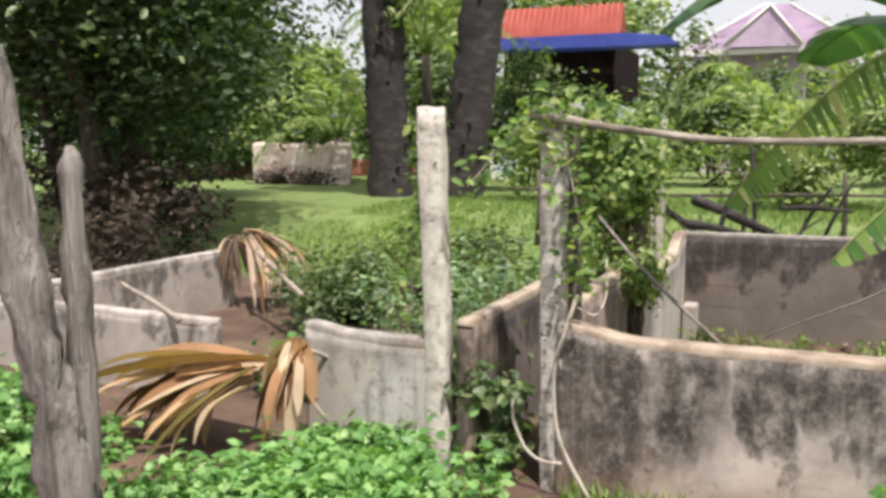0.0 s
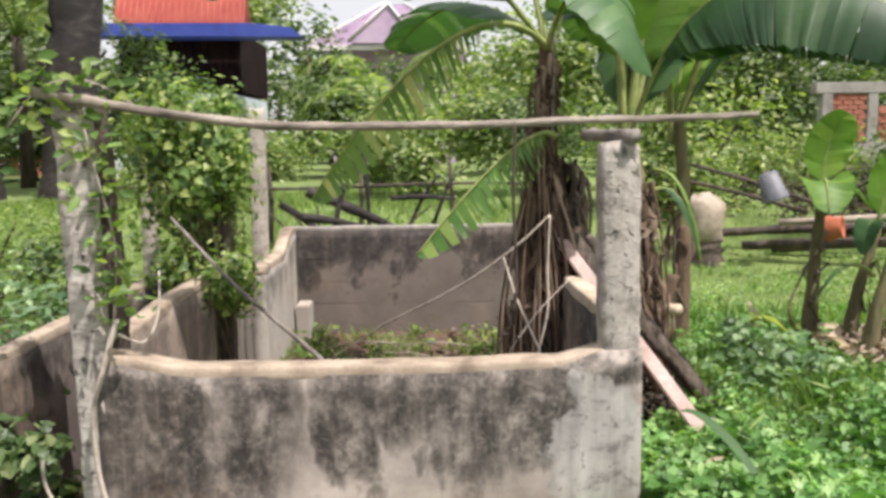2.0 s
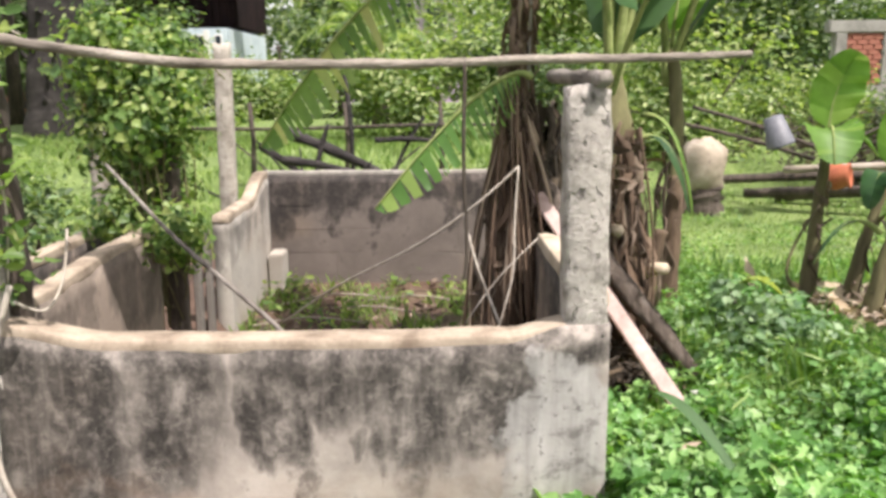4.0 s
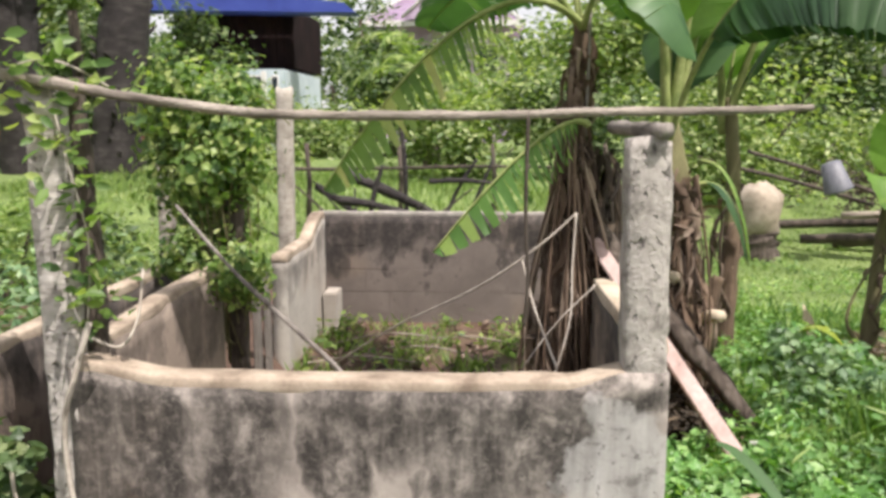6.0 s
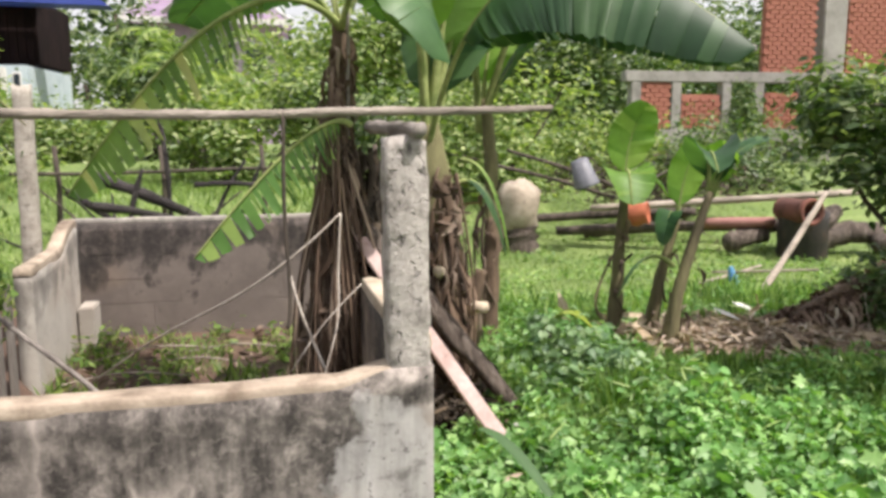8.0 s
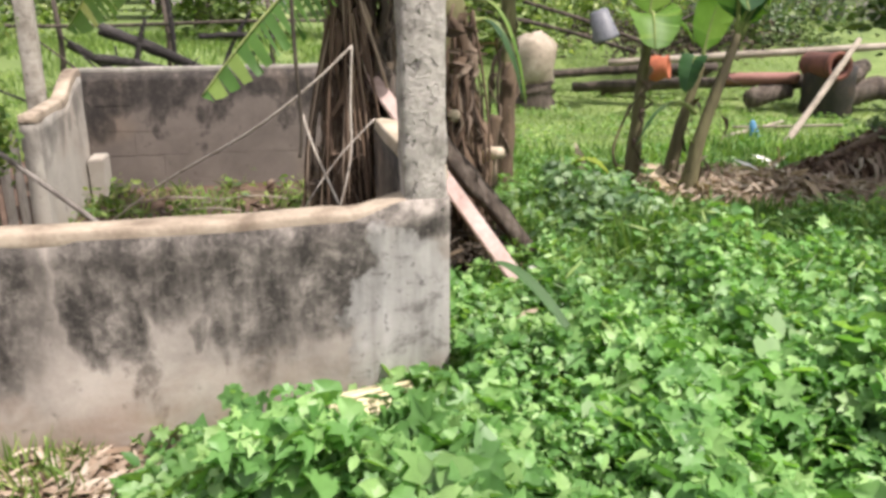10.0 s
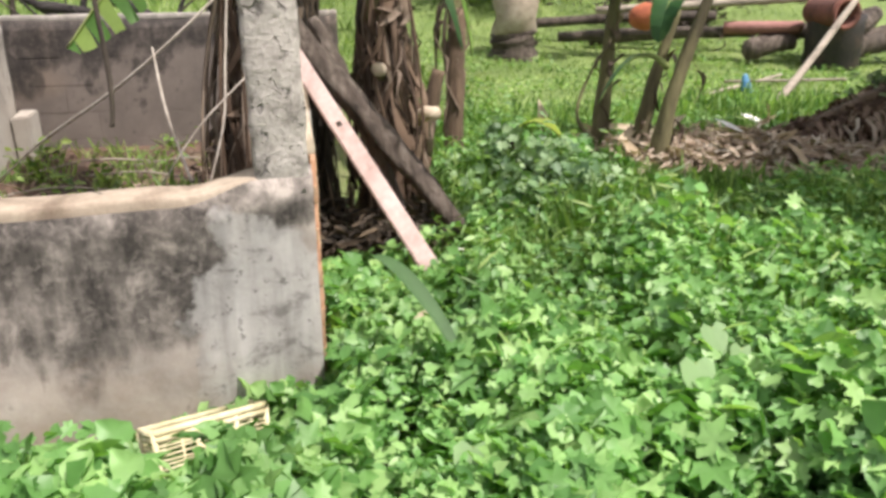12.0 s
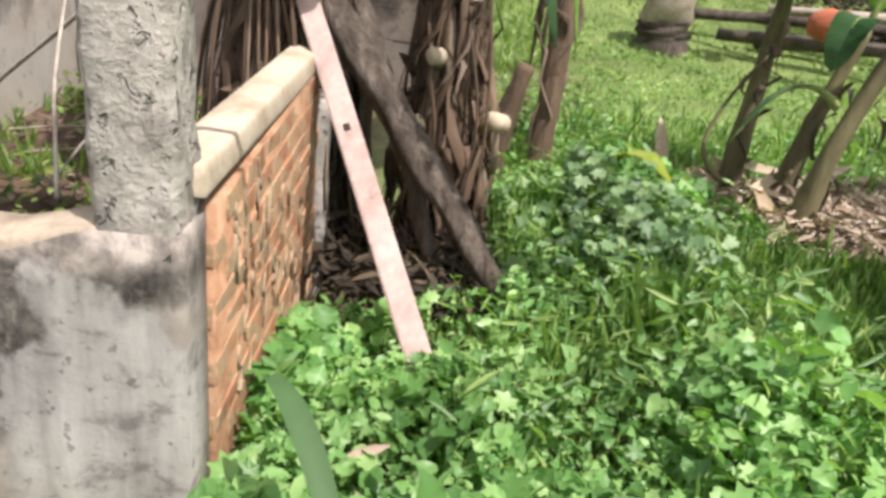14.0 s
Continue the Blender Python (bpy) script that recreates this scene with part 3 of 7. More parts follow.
def wall(name, p0, p1, thick, base, top, mat, label, cope=True, cope_h=0.045, cope_over=0.003, ncol=36, seed=0, cope_to=99.0, cope_mat="coping", uneven=1.0, cope_in=None):
    """A rendered wall from p0 to p1 (front foot line, thickness to its left) whose top edge follows top(distance); its coping is a part."""
    p0, p1 = Vector((*p0, 0)), Vector((*p1, 0))
    length = (p1 - p0).length
    d = (p1 - p0) / length
    side = Vector((-d.y, d.x, 0))
    ob = thing(name, p0 + Vector((0, 0, base)), label, "wall", kind="structure")
    bm = bmesh.new()
    rows = 14
    grids = []
    for off, sgn in ((0.0, -1), (thick, 1)):
        g = []
        for i in range(ncol + 1):
            s = length * i / ncol
            col = []
            for k in range(rows + 1):
                z = base + (top(s) - base) * k / rows
                p = p0 + d * s + side * off + Vector((0, 0, z))
                w = 0.006 * noise.noise(p * 3 + Vector((seed, 0, 0))) + 0.003 * noise.noise(p * 11)
                col.append(bm.verts.new(p + side * (sgn * w)))
            g.append(col)
        grids.append(g)
    a, b = grids
    for i in range(ncol):
        for k in range(rows):
            bm.faces.new((a[i][k], a[i + 1][k], a[i + 1][k + 1], a[i][k + 1]))
            bm.faces.new((b[i + 1][k], b[i][k], b[i][k + 1], b[i + 1][k + 1]))
        bm.faces.new((a[i][rows], a[i + 1][rows], b[i + 1][rows], b[i][rows]))
    for i in (0, ncol):
        for k in range(rows):
            f = (a[i][k], b[i][k], b[i][k + 1], a[i][k + 1])
            bm.faces.new(f if i == 0 else f[::-1])
    part("body", bm, mat, ob)
    if cope:
        bm = bmesh.new()
        o_, w_ = cope_over, thick + (cope_over if cope_in is None else cope_in)
        sh = min(0.034, 0.12 * (o_ + w_))
        prof = [(-o_ + 0.004, -0.014), (-o_ + 0.001, 0.0), (-o_ + 0.006, cope_h * 0.5), (-o_ + sh * 0.5, cope_h * 0.85), (-o_ + sh, cope_h), (thick * 0.5, cope_h + 0.003),
                (w_ - sh, cope_h), (w_ - sh * 0.5, cope_h * 0.85), (w_ - 0.006, cope_h * 0.5), (w_ - 0.001, 0.0), (w_ - 0.004, -0.014)]
        rings = []
        for i in range(ncol + 1):
            s = min(cope_to, length) * i / ncol
            ring = []
            fade = 1 - sweep(length - 0.30, length, s + length - min(cope_to, length) if cope_to < length else 0)
            for o, h in prof:
                h = h if h < 0 else h * (0.15 + 0.85 * fade)
                p = p0 + d * s + side * o + Vector((0, 0, top(s) + h))
                p += uneven * (Vector((0, 0, 0.004 * noise.noise(p * 4))) + side * (0.004 * noise.noise(p * 5 + Vector((9, 0, 0)))))
                ring.append(bm.verts.new(p))
            rings.append(ring)
        for r, q in zip(rings, rings[1:]):
            for k in range(len(prof) - 1):
                bm.faces.new((r[k], q[k], q[k + 1], r[k + 1]))
        bm.faces.new(rings[0])
        bm.faces.new(rings[-1][::-1])
        part("coping", bm, M[cope_mat], ob, "sun-bleached cream cement coping" if cope_mat in ("coping", "cope_cream") else "rounded cement top")
    return ob


def front_top(s):
    return 0.682 + 0.055 * (1 - sweep(0.0, 0.36, s)) + 0.012 * sweep(1.2, 1.6, s) + 0.062 * sweep(1.58, 1.80, s)


wall_front = wall("wall_front", (-1.90, 0.0), (0.012, 0.0), 0.12, -0.3, front_top, M["plaster_front"],
                  "low cement-rendered pen wall with black algae stains", ncol=64, cope_h=0.030, cope_over=0.0, cope_to=1.80)
wall_left = wall("wall_left", (-1.97, 1.52), (-1.97, 0.14), 0.085, -0.3, lambda s: 0.775 - 0.03 * sweep(0.5, 1.3, s), M["plaster_brown_shaded"],
                 "low brownish rendered side wall of the pen, darkened for shade, open to the yard", cope_h=0.03, seed=3)
wall_left_rear = wall("wall_left_rear", (-1.965, 4.05), (-1.965, 2.75), 0.10, -0.3, lambda s: 0.75 - 0.14 * sweep(0.1, 0.6, s), M["plaster_pale"],
                      "low rendered side wall by the rear corner", seed=5)
wall_back = wall("wall_back", (-1.935, 4.12), (0.35, 4.12), 0.11, -0.4, lambda s: 0.765, M["plaster_back"],
                 "grey block wall with a black-stained top course", cope_h=0.02, cope_over=0.004, cope_mat="plaster_pale", seed=7)
wall_right = wall("wall_right", (0.0, 0.085), (0.0, 1.22), 0.074, -0.3, lambda s: 0.805 - 0.028 * s, M["plaster_back"],
                  "low brick side wall with a cream coping", cope_h=0.04, cope_over=0.026, seed=11, uneven=0.25, cope_in=0.002, cope_mat="cope_cream")
wall_stub = wall("wall_stub", (-3.19, 0.0), (-2.52, 0.0), 0.10, -0.2, lambda s: 0.60 + 0.03 * (1 - sweep(0, 0.25, s)), M["plaster_stub"],
                 "short pale rendered wall with a lighter patch", cope_h=0.03, cope_over=0.004, cope_mat="plaster_pale", seed=13)
wall_mid = wall("wall_mid", (-2.37, 2.3), (-2.37, 0.0), 0.08, -0.3, lambda s: 0.71, M["plaster_back"],
                "stained rendered wall between two pens", cope_h=0.03, seed=17)
wall_yard_near = wall("wall_yard_near", (-6.6, 0.55), (-4.2, 0.5), 0.10, -0.2, lambda s: 0.46, M["plaster"],
                      "low pale wall of the neighbouring pen", cope_h=0.03, cope_mat="plaster_pale", seed=19)
wall_yard_side = wall("wall_yard_side", (-5.95, 0.6), (-6.05, 3.1), 0.10, -0.2, lambda s: 0.54, M["plaster"],
                      "low stained wall of the neighbouring pen", cope_h=0.02, cope_mat="plaster_pale", seed=23)


def side_bricks():
    """The bare brick face of the right wall: bricks proud of their mortar, with runs of old mortar on them."""
    bm = bmesh.new()
    box(bm, (0.0095, 0.67, 0.24), (0.0295, 1.09, 1.04))
    back = part("mortar_bed", bm, M["mortar"], wall_right, "mortar behind the bricks")
    rng = random.Random(5)
    shapes = []
    for k in range(4):
        b = bmesh.new()
        box(b, (0, 0, 0), (0.030, 0.154, 0.055), bevel=0.004, wob=0.008, seed=k * 7)
        me = bpy.data.meshes.new("brick")
        b.to_mesh(me)
        b.free()
        me.materials.append(M["brick"])
        shapes.append(me)
    inv = world_of(wall_right).inverted()
    for r in range(16):
        z = -0.17 + r * 0.060
        y = 0.20 if r % 2 else 0.125
        while y < 1.10:
            if y + 0.04 < 1.13:
                ob = new("brick", shapes[rng.randrange(4)])
                ob.parent = wall_right
                ob.matrix_basis = inv @ pose(0.011 + rng.uniform(-0.0018, 0.0018), y + 0.075, z + rng.uniform(-0.003, 0.003),
                                             rng.uniform(-1.2, 1.2), 0, rng.uniform(-0.5, 0.5))
            y += 0.159
    for k in range(40):
        b = bmesh.new()
        z, y = rng.uniform(0.05, 0.76), rng.uniform(0.2, 1.15)
        n = 7
        tube(b, [(0.027, y + 0.010 * math.sin(i * 1.3 + k), z - i * rng.uniform(0.010, 0.028)) for i in range(n)],
             [0.002 + 0.0035 * math.sin(math.pi * (i + 0.5) / n) for i in range(n)], 6, 0.6, k, flat=0.7)
        part("mortar_run", b, M["old_mortar"], wall_right)


side_bricks()


def concrete_post(name, base, top, w, d, mat, label, seed=0, group="concrete posts"):
    """A rough square post from base to top (centre lines), with worn arrises and a broken head."""
    bm = bmesh.new()
    base, top = Vector(base), Vector(top)
    rows, rings = 26, []
    prof = []
    c = 0.18
    for sx, sy in ((-1, -1), (1, -1), (1, 1), (-1, 1)):
        order = ((sx, sy * (1 - c)), (sx * (1 - c), sy)) if sx * sy > 0 else ((sx * (1 - c), sy), (sx, sy * (1 - c)))
        for px, py in order:
            prof.append((px * w / 2, py * d / 2))
        nx_, ny_ = {(-1, -1): (0, -1), (1, -1): (1, 0), (1, 1): (0, 1), (-1, 1): (-1, 0)}[(sx, sy)]
        prof.append((nx_ * w / 2, ny_ * d / 2))
    prof.sort(key=lambda q: math.atan2(q[1] / d, q[0] / w))
    for i in range(rows + 1):
        p = base.lerp(top, i / rows)
        ring = []
        for x, y in prof:
            q = p + Vector((x, y, 0))
            h = 0.010 * noise.noise(q * 8 + Vector((seed, 0, 0))) + 0.006 * noise.noise(q * 25)
            q += Vector((x, y, 0)).normalized() * h
            if i == rows:
                q.z += 0.03 * noise.noise(q * 20)
            ring.append(bm.verts.new(q))
        rings.append(ring)
    m = len(prof)
    for a, b in zip(rings, rings[1:]):
        for k in range(m):
            bm.faces.new((a[k], a[(k + 1) % m], b[(k + 1) % m], b[k]))
    bm.faces.new(rings[-1])
    bm.faces.new(rings[0][::-1])
    ob = link_bm(name, bm, mat)
    return tagged(ob, label, "post", group)


concrete_post("concrete_post", (-0.062, 0.060, 0.715), (-0.070, 0.066, 1.465), 0.134, 0.124, M["post"], "pitted grey concrete post at the pen's corner", 1)
concrete_post("concrete_post", (-1.912, 0.045, -0.3), (-1.932, 0.045, 1.63), 0.108, 0.085, M["post_cracked"], "weathered grey concrete post with horizontal cracks", 2)
concrete_post("concrete_post", (-2.458, 0.04, -0.3), (-2.512, 0.04, 1.70), 0.108, 0.10, M["post_pale"], "pale concrete post with a chipped head", 3)
concrete_post("concrete_post", (-2.06, 3.55, -0.3), (-2.04, 3.55, 1.75), 0.11, 0.11, M["post_buff"], "square pale concrete post by the rear wall", 4)
concrete_post("concrete_post", (-1.87, 1.74, -0.3), (-1.88, 1.74, 1.45), 0.085, 0.09, M["bark"], "dark weathered post overgrown with a vine", 5, "")
concrete_post("concrete_post", (-0.005, 1.30, -0.3), (-0.005, 1.30, 0.66), 0.11, 0.11, M["post"], "dark low concrete post beside the brick wall", 6)


def back_blocks():
    """Faint courses of blocks showing through the rear wall's render."""
    rng = random.Random(9)
    shapes = []
    for k in range(3):
        b = bmesh.new()
        box(b, (0, 0, 0), (0.396, 0.010, 0.189), bevel=0.003, wob=0.006, seed=k * 5)
        me = bpy.data.meshes.new("block")
        b.to_mesh(me)
        b.free()
        me.materials.append(M["plaster_back"])
        shapes.append(me)
    inv = world_of(wall_back).inverted()
    for r in range(5):
        x = -1.95 + (0.2 if r % 2 else 0.0)
        while x < 0.0:
            ob = new("block", shapes[rng.randrange(3)])
            ob.parent = wall_back
            ob.matrix_basis = inv @ pose(x + 0.2, 4.1228 + rng.uniform(-0.001, 0.001), -0.17 + r * 0.19 + 0.01)
            x += 0.397


back_blocks()

# ---- poles, planks and logs at the pen ----


def bar(name, pts, radii, mat, label, category, segs=8, wob=0.25, seed=0, group="", flat=1.0, n=5):
    bm = bmesh.new()
    line = smoothed(pts, n)
    if not isinstance(radii, (int, float)):
        k = len(line)
        radii = list(np.interp(np.linspace(0, 1, k), np.linspace(0, 1, len(radii)), radii))
    tube(bm, line, radii, segs, wob, seed, flat=flat)
    return tagged(link_bm(name, bm, mat), label, category, group)


bar("long_pole", [(-2.03, -0.02, 1.665), (-1.83, -0.02, 1.63), (-1.59, -0.02, 1.59), (-1.21, -0.01, 1.545), (-0.9, 0.0, 1.54), (-0.56, 0.0, 1.54),
                  (-0.23, 0.02, 1.55), (0.09, 0.03, 1.553), (0.40, 0.03, 1.563)], [0.016, 0.0165, 0.0145, 0.013, 0.010],
    M["pole_grey"], "long bleached wooden pole lying across the post heads", "pole", 10, 0.5, 2, n=7)
bar("short_log", [(-0.15, 0.26, 1.505), (-0.09, 0.12, 1.50), (-0.032, -0.02, 1.494)], [0.021, 0.024, 0.026], M["grey_wood"],
    "short grey log resting on the corner post", "log", 10, 0.3, 5)
bar("stick", [(-2.02, 1.3, 1.13), (-1.7, 1.22, 0.80), (-1.25, 1.12, 0.42), (-1.0, 1.08, 0.15)], [0.008, 0.010, 0.012, 0.011], M["grey_wood"],
    "dark stick leaning inside the pen", "stick", seed=8)


def plank():
    bm = bmesh.new()
    a, b = Vector((0.403, 0.484, 0.262)), Vector((-0.073, 1.365, 0.99))
    d = (b - a)
    zz = d.normalized()
    face = Vector((0.15, -1.0, 0.3))
    yy = -(face - zz * face.dot(zz)).normalized()
    rot = Matrix((yy.cross(zz), yy, zz)).transposed()
    box(bm, (a + b) / 2, (0.066, 0.022, d.length), rot, 0.004, 0.004, 2)
    ob = thing("wooden_plank", a, "pale sawn plank leaning on the brick wall's end", "plank")
    part("board", bm, M["pale_wood"], ob, smooth=False)
    bm = bmesh.new()
    c = a.lerp(b, 0.55) + rot @ Vector((0, -0.012, 0))
    box(bm, c, (0.018, 0.004, 0.022), rot, 0.001)
    part("knot", bm, M["bark"], ob, "small dark knot")


plank()


def rubble(at, size, seed, label):
    """A broken lump of cement with chipped corners."""
    bm = bmesh.new()
    bmesh.ops.create_icosphere(bm, subdivisions=3, radius=1.0)
    for v in bm.verts:
        q = v.co.copy()
        m = max(abs(q.x), abs(q.y), abs(q.z))
        q = q.lerp(q / m * 0.86, 0.6) * (1 + 0.16 * noise.noise(v.co * 1.7 + Vector((seed, 0, 0))) + 0.05 * noise.noise(v.co * 6))
        v.co = Vector(at) + Vector((q.x * size[0], q.y * size[1], q.z * size[2]))
    ob = thing("rubble_lump", (at[0], at[1], gz(at[0], at[1])), label, "rubble", "rubble by the plank")
    part("lump", bm, M["post_buff"], ob)


rubble((0.41, 0.49, 0.12), (0.085, 0.065, 0.145), 1, "broken pale cement lump under the plank's foot")
rubble((0.60, 0.56, 0.11), (0.06, 0.05, 0.10), 5, "small pale cement lump among the weeds")
bar("leaning_log", [(0.60, 0.98, 0.22), (0.48, 1.06, 0.38), (0.27, 1.19, 0.63), (0.07, 1.31, 0.87), (-0.08, 1.40, 1.05)], [0.030, 0.040, 0.048, 0.05, 0.042], M["split_log"],
    "split weathered log leaning into the banana clump", "log", 18, 0.55, 4, n=4)
bar("leaning_log", [(0.40, 1.13, 0.22), (0.30, 1.22, 0.50), (0.17, 1.31, 0.82), (0.08, 1.38, 1.0)], [0.022, 0.026, 0.028, 0.02], M["split_log"],
    "thin dark split log leaning behind the plank", "log", 12, 0.8, 14, n=5)
bar("wooden_stake", [(-1.865, 0.15, 0.4), (-1.870, 0.15, 0.9), (-1.875, 0.15, 1.35), (-1.885, 0.15, 1.66)], [0.042, 0.042, 0.038, 0.03], M["bark"],
    "dark wooden stake standing against the concrete post", "stake", 10, 0.5, 16, n=5)


def dead_trunk():
    ob = thing("dead_fence_trunk", (-2.2, -2.35, gz(-2.2, -2.35)), "grey cracked dead trunk with a forked top", "tree stump")
    bm = bmesh.new()
    tube(bm, smoothed([(-2.11, -2.33, -0.1), (-2.145, -2.34, 0.5), (-2.185, -2.35, 0.95), (-2.235, -2.36, 1.25), (-2.30, -2.37, 1.7)], 10),
         list(np.interp(np.linspace(0, 1, 41), [0, 0.5, 0.75, 1], [0.046, 0.041, 0.037, 0.027])), 18, 0.75, 3)
    part("trunk", bm, M["dead_wood"], ob)
    bm = bmesh.new()
    tube(bm, smoothed([(-2.185, -2.30, 0.70), (-2.200, -2.28, 1.1), (-2.212, -2.27, 1.36), (-2.216, -2.27, 1.52)], 6),
         list(np.interp(np.linspace(0, 1, 19), [0, 0.6, 0.9, 1], [0.026, 0.025, 0.020, 0.006])), 9, 0.7, 6)
    part("fork", bm, M["dead_wood"], ob, "splintered side limb")


dead_trunk()
concrete_post("concrete_post", (-2.50, 2.35, -0.3), (-2.48, 2.35, 1.26), 0.08, 0.08, M["post_buff"], "slim pale concrete post among the weeds", 8)
for i, (y, h) in enumerate(((2.02, 0.58), (2.28, 0.52), (2.52, 0.60))):
    bm = bmesh.new()
    box(bm, (-1.94, y, h / 2 - 0.09), (0.03, 0.10, h + 0.18), None, 0.006, 0.012, i * 4)
    tagged(link_bm("upright_board", bm, M["grey_wood"], False), "weathered upright board closing the pen's side", "board", "upright boards")


def dry_frond(name, hub, out, reach, n, seed, label, spread=60, droop=0.5, width=(0.02, 0.045), mats=("dry_orange", "dry_orange", "dry_brown"), floor=True):
    """A fallen fan palm leaf: folded dry strips from its hub along `out`, the outer ones broken and bent down."""
    rng = random.Random(seed)
    c, out = Vector(hub), Vector(out).normalized()
    ob = thing(name, (c.x, c.y, gz(c.x, c.y)), label, "palm frond")
    for k in range(n):
        bm = bmesh.new()
        a = radians(spread) * rng.uniform(-1, 1)
        d = Matrix.Rotation(a, 3, 'Z') @ out
        d = (d + Vector((0, 0, rng.uniform(-0.30, 0.22)))).normalized()
        s = d.cross(Vector((0, 0, 1))).normalized()
        s = (s + Vector((0, 0, rng.uniform(-0.8, 0.8)))).normalized()
        length, w = reach * rng.uniform(0.45, 1.05), rng.uniform(*width)
        brk, bend = rng.uniform(0.35, 0.9), rng.uniform(0.2, 1.6) * (1 if rng.random() < 0.6 else 0.2)
        p, rows = c + Vector((rng.uniform(-1, 1), rng.uniform(-1, 1), rng.uniform(-1, 1))) * 0.05, []
        step = length / 10
        for i in range(11):
            t = i / 10
            ww = w * (0.25 + 0.75 * math.sin(math.pi * min(1.0, 0.12 + t * 0.62))) * (1.0 if t < 0.75 else 1 - 3.2 * (t - 0.75)) + 0.001
            u = s.cross(d)
            rows.append([bm.verts.new(p + s * ww), bm.verts.new(p - u * (ww * 0.55)), bm.verts.new(p - s * ww)])
            d = (d + Vector((0, 0, -droop * 0.12 - (bend * 0.35 if t > brk else 0.0)))).normalized()
            p = p + d * step
            if floor:
                p.z = max(p.z, gz(p.x, p.y) + 0.015)
        for r, q in zip(rows, rows[1:]):
            bm.faces.new((r[0], r[1], q[1], q[0]))
            bm.faces.new((r[1], r[2], q[2], q[1]))
        part("leaf_strip", bm, M[mats[k % len(mats)]], ob)
    bm = bmesh.new()
    tube(bm, smoothed([c, c - out * 0.16 + Vector((0, 0, -0.06)), c - out * 0.34 + Vector((0, 0, -0.22))]), 0.011, 7, 0.2, 3)
    part("stalk", bm, M["pole_wood"], ob, "dry brown leaf stalk")
    return ob


dry_frond("dry_palm_frond", (-3.36, -0.10, 0.44), (-1.0, -0.10, 0.10), 1.05, 34, 2, "dry orange fan palm leaf fallen beside the low wall", 20, 0.42, (0.026, 0.055), ("dry_orange", "dry_orange", "dry_rust", "dry_orange"))
dry_frond("dry_palm_frond", (-3.38, -0.18, 0.42), (-1.0, -0.75, -0.22), 0.82, 22, 6, "pale dry fan palm leaf sagging to the ground", 32, 0.5, (0.022, 0.042), ("dry_straw", "dry_orange", "dry_straw", "dry_rust"))
dry_frond("dry_palm_frond", (-3.14, -0.12, 0.56), (-0.6, -1.0, 0.15), 0.50, 26, 12, "crumpled dry palm leaf hanging by the pale wall", 85, 2.6, (0.022, 0.045), ("dry_orange", "dry_rust", "dry_straw"))
dry_frond("dry_palm_frond", (-6.0, 3.05, 0.66), (0.6, -1.0, 0.0), 0.5, 40, 9, "dry brown palm leaf draped over the low wall", 100, 2.2, (0.012, 0.03), ("dry_brown", "dry_brown", "dry_orange"))
dry_frond("dry_palm_frond", (-5.9, 3.15, 0.70), (1.0, -0.15, 0.05), 0.95, 40, 19, "straw-coloured palm leaf slumped off the low wall", 40, 1.0, (0.012, 0.028), ("dry_pale", "dry_orange", "dry_pale"))

# ---- banana plants ----


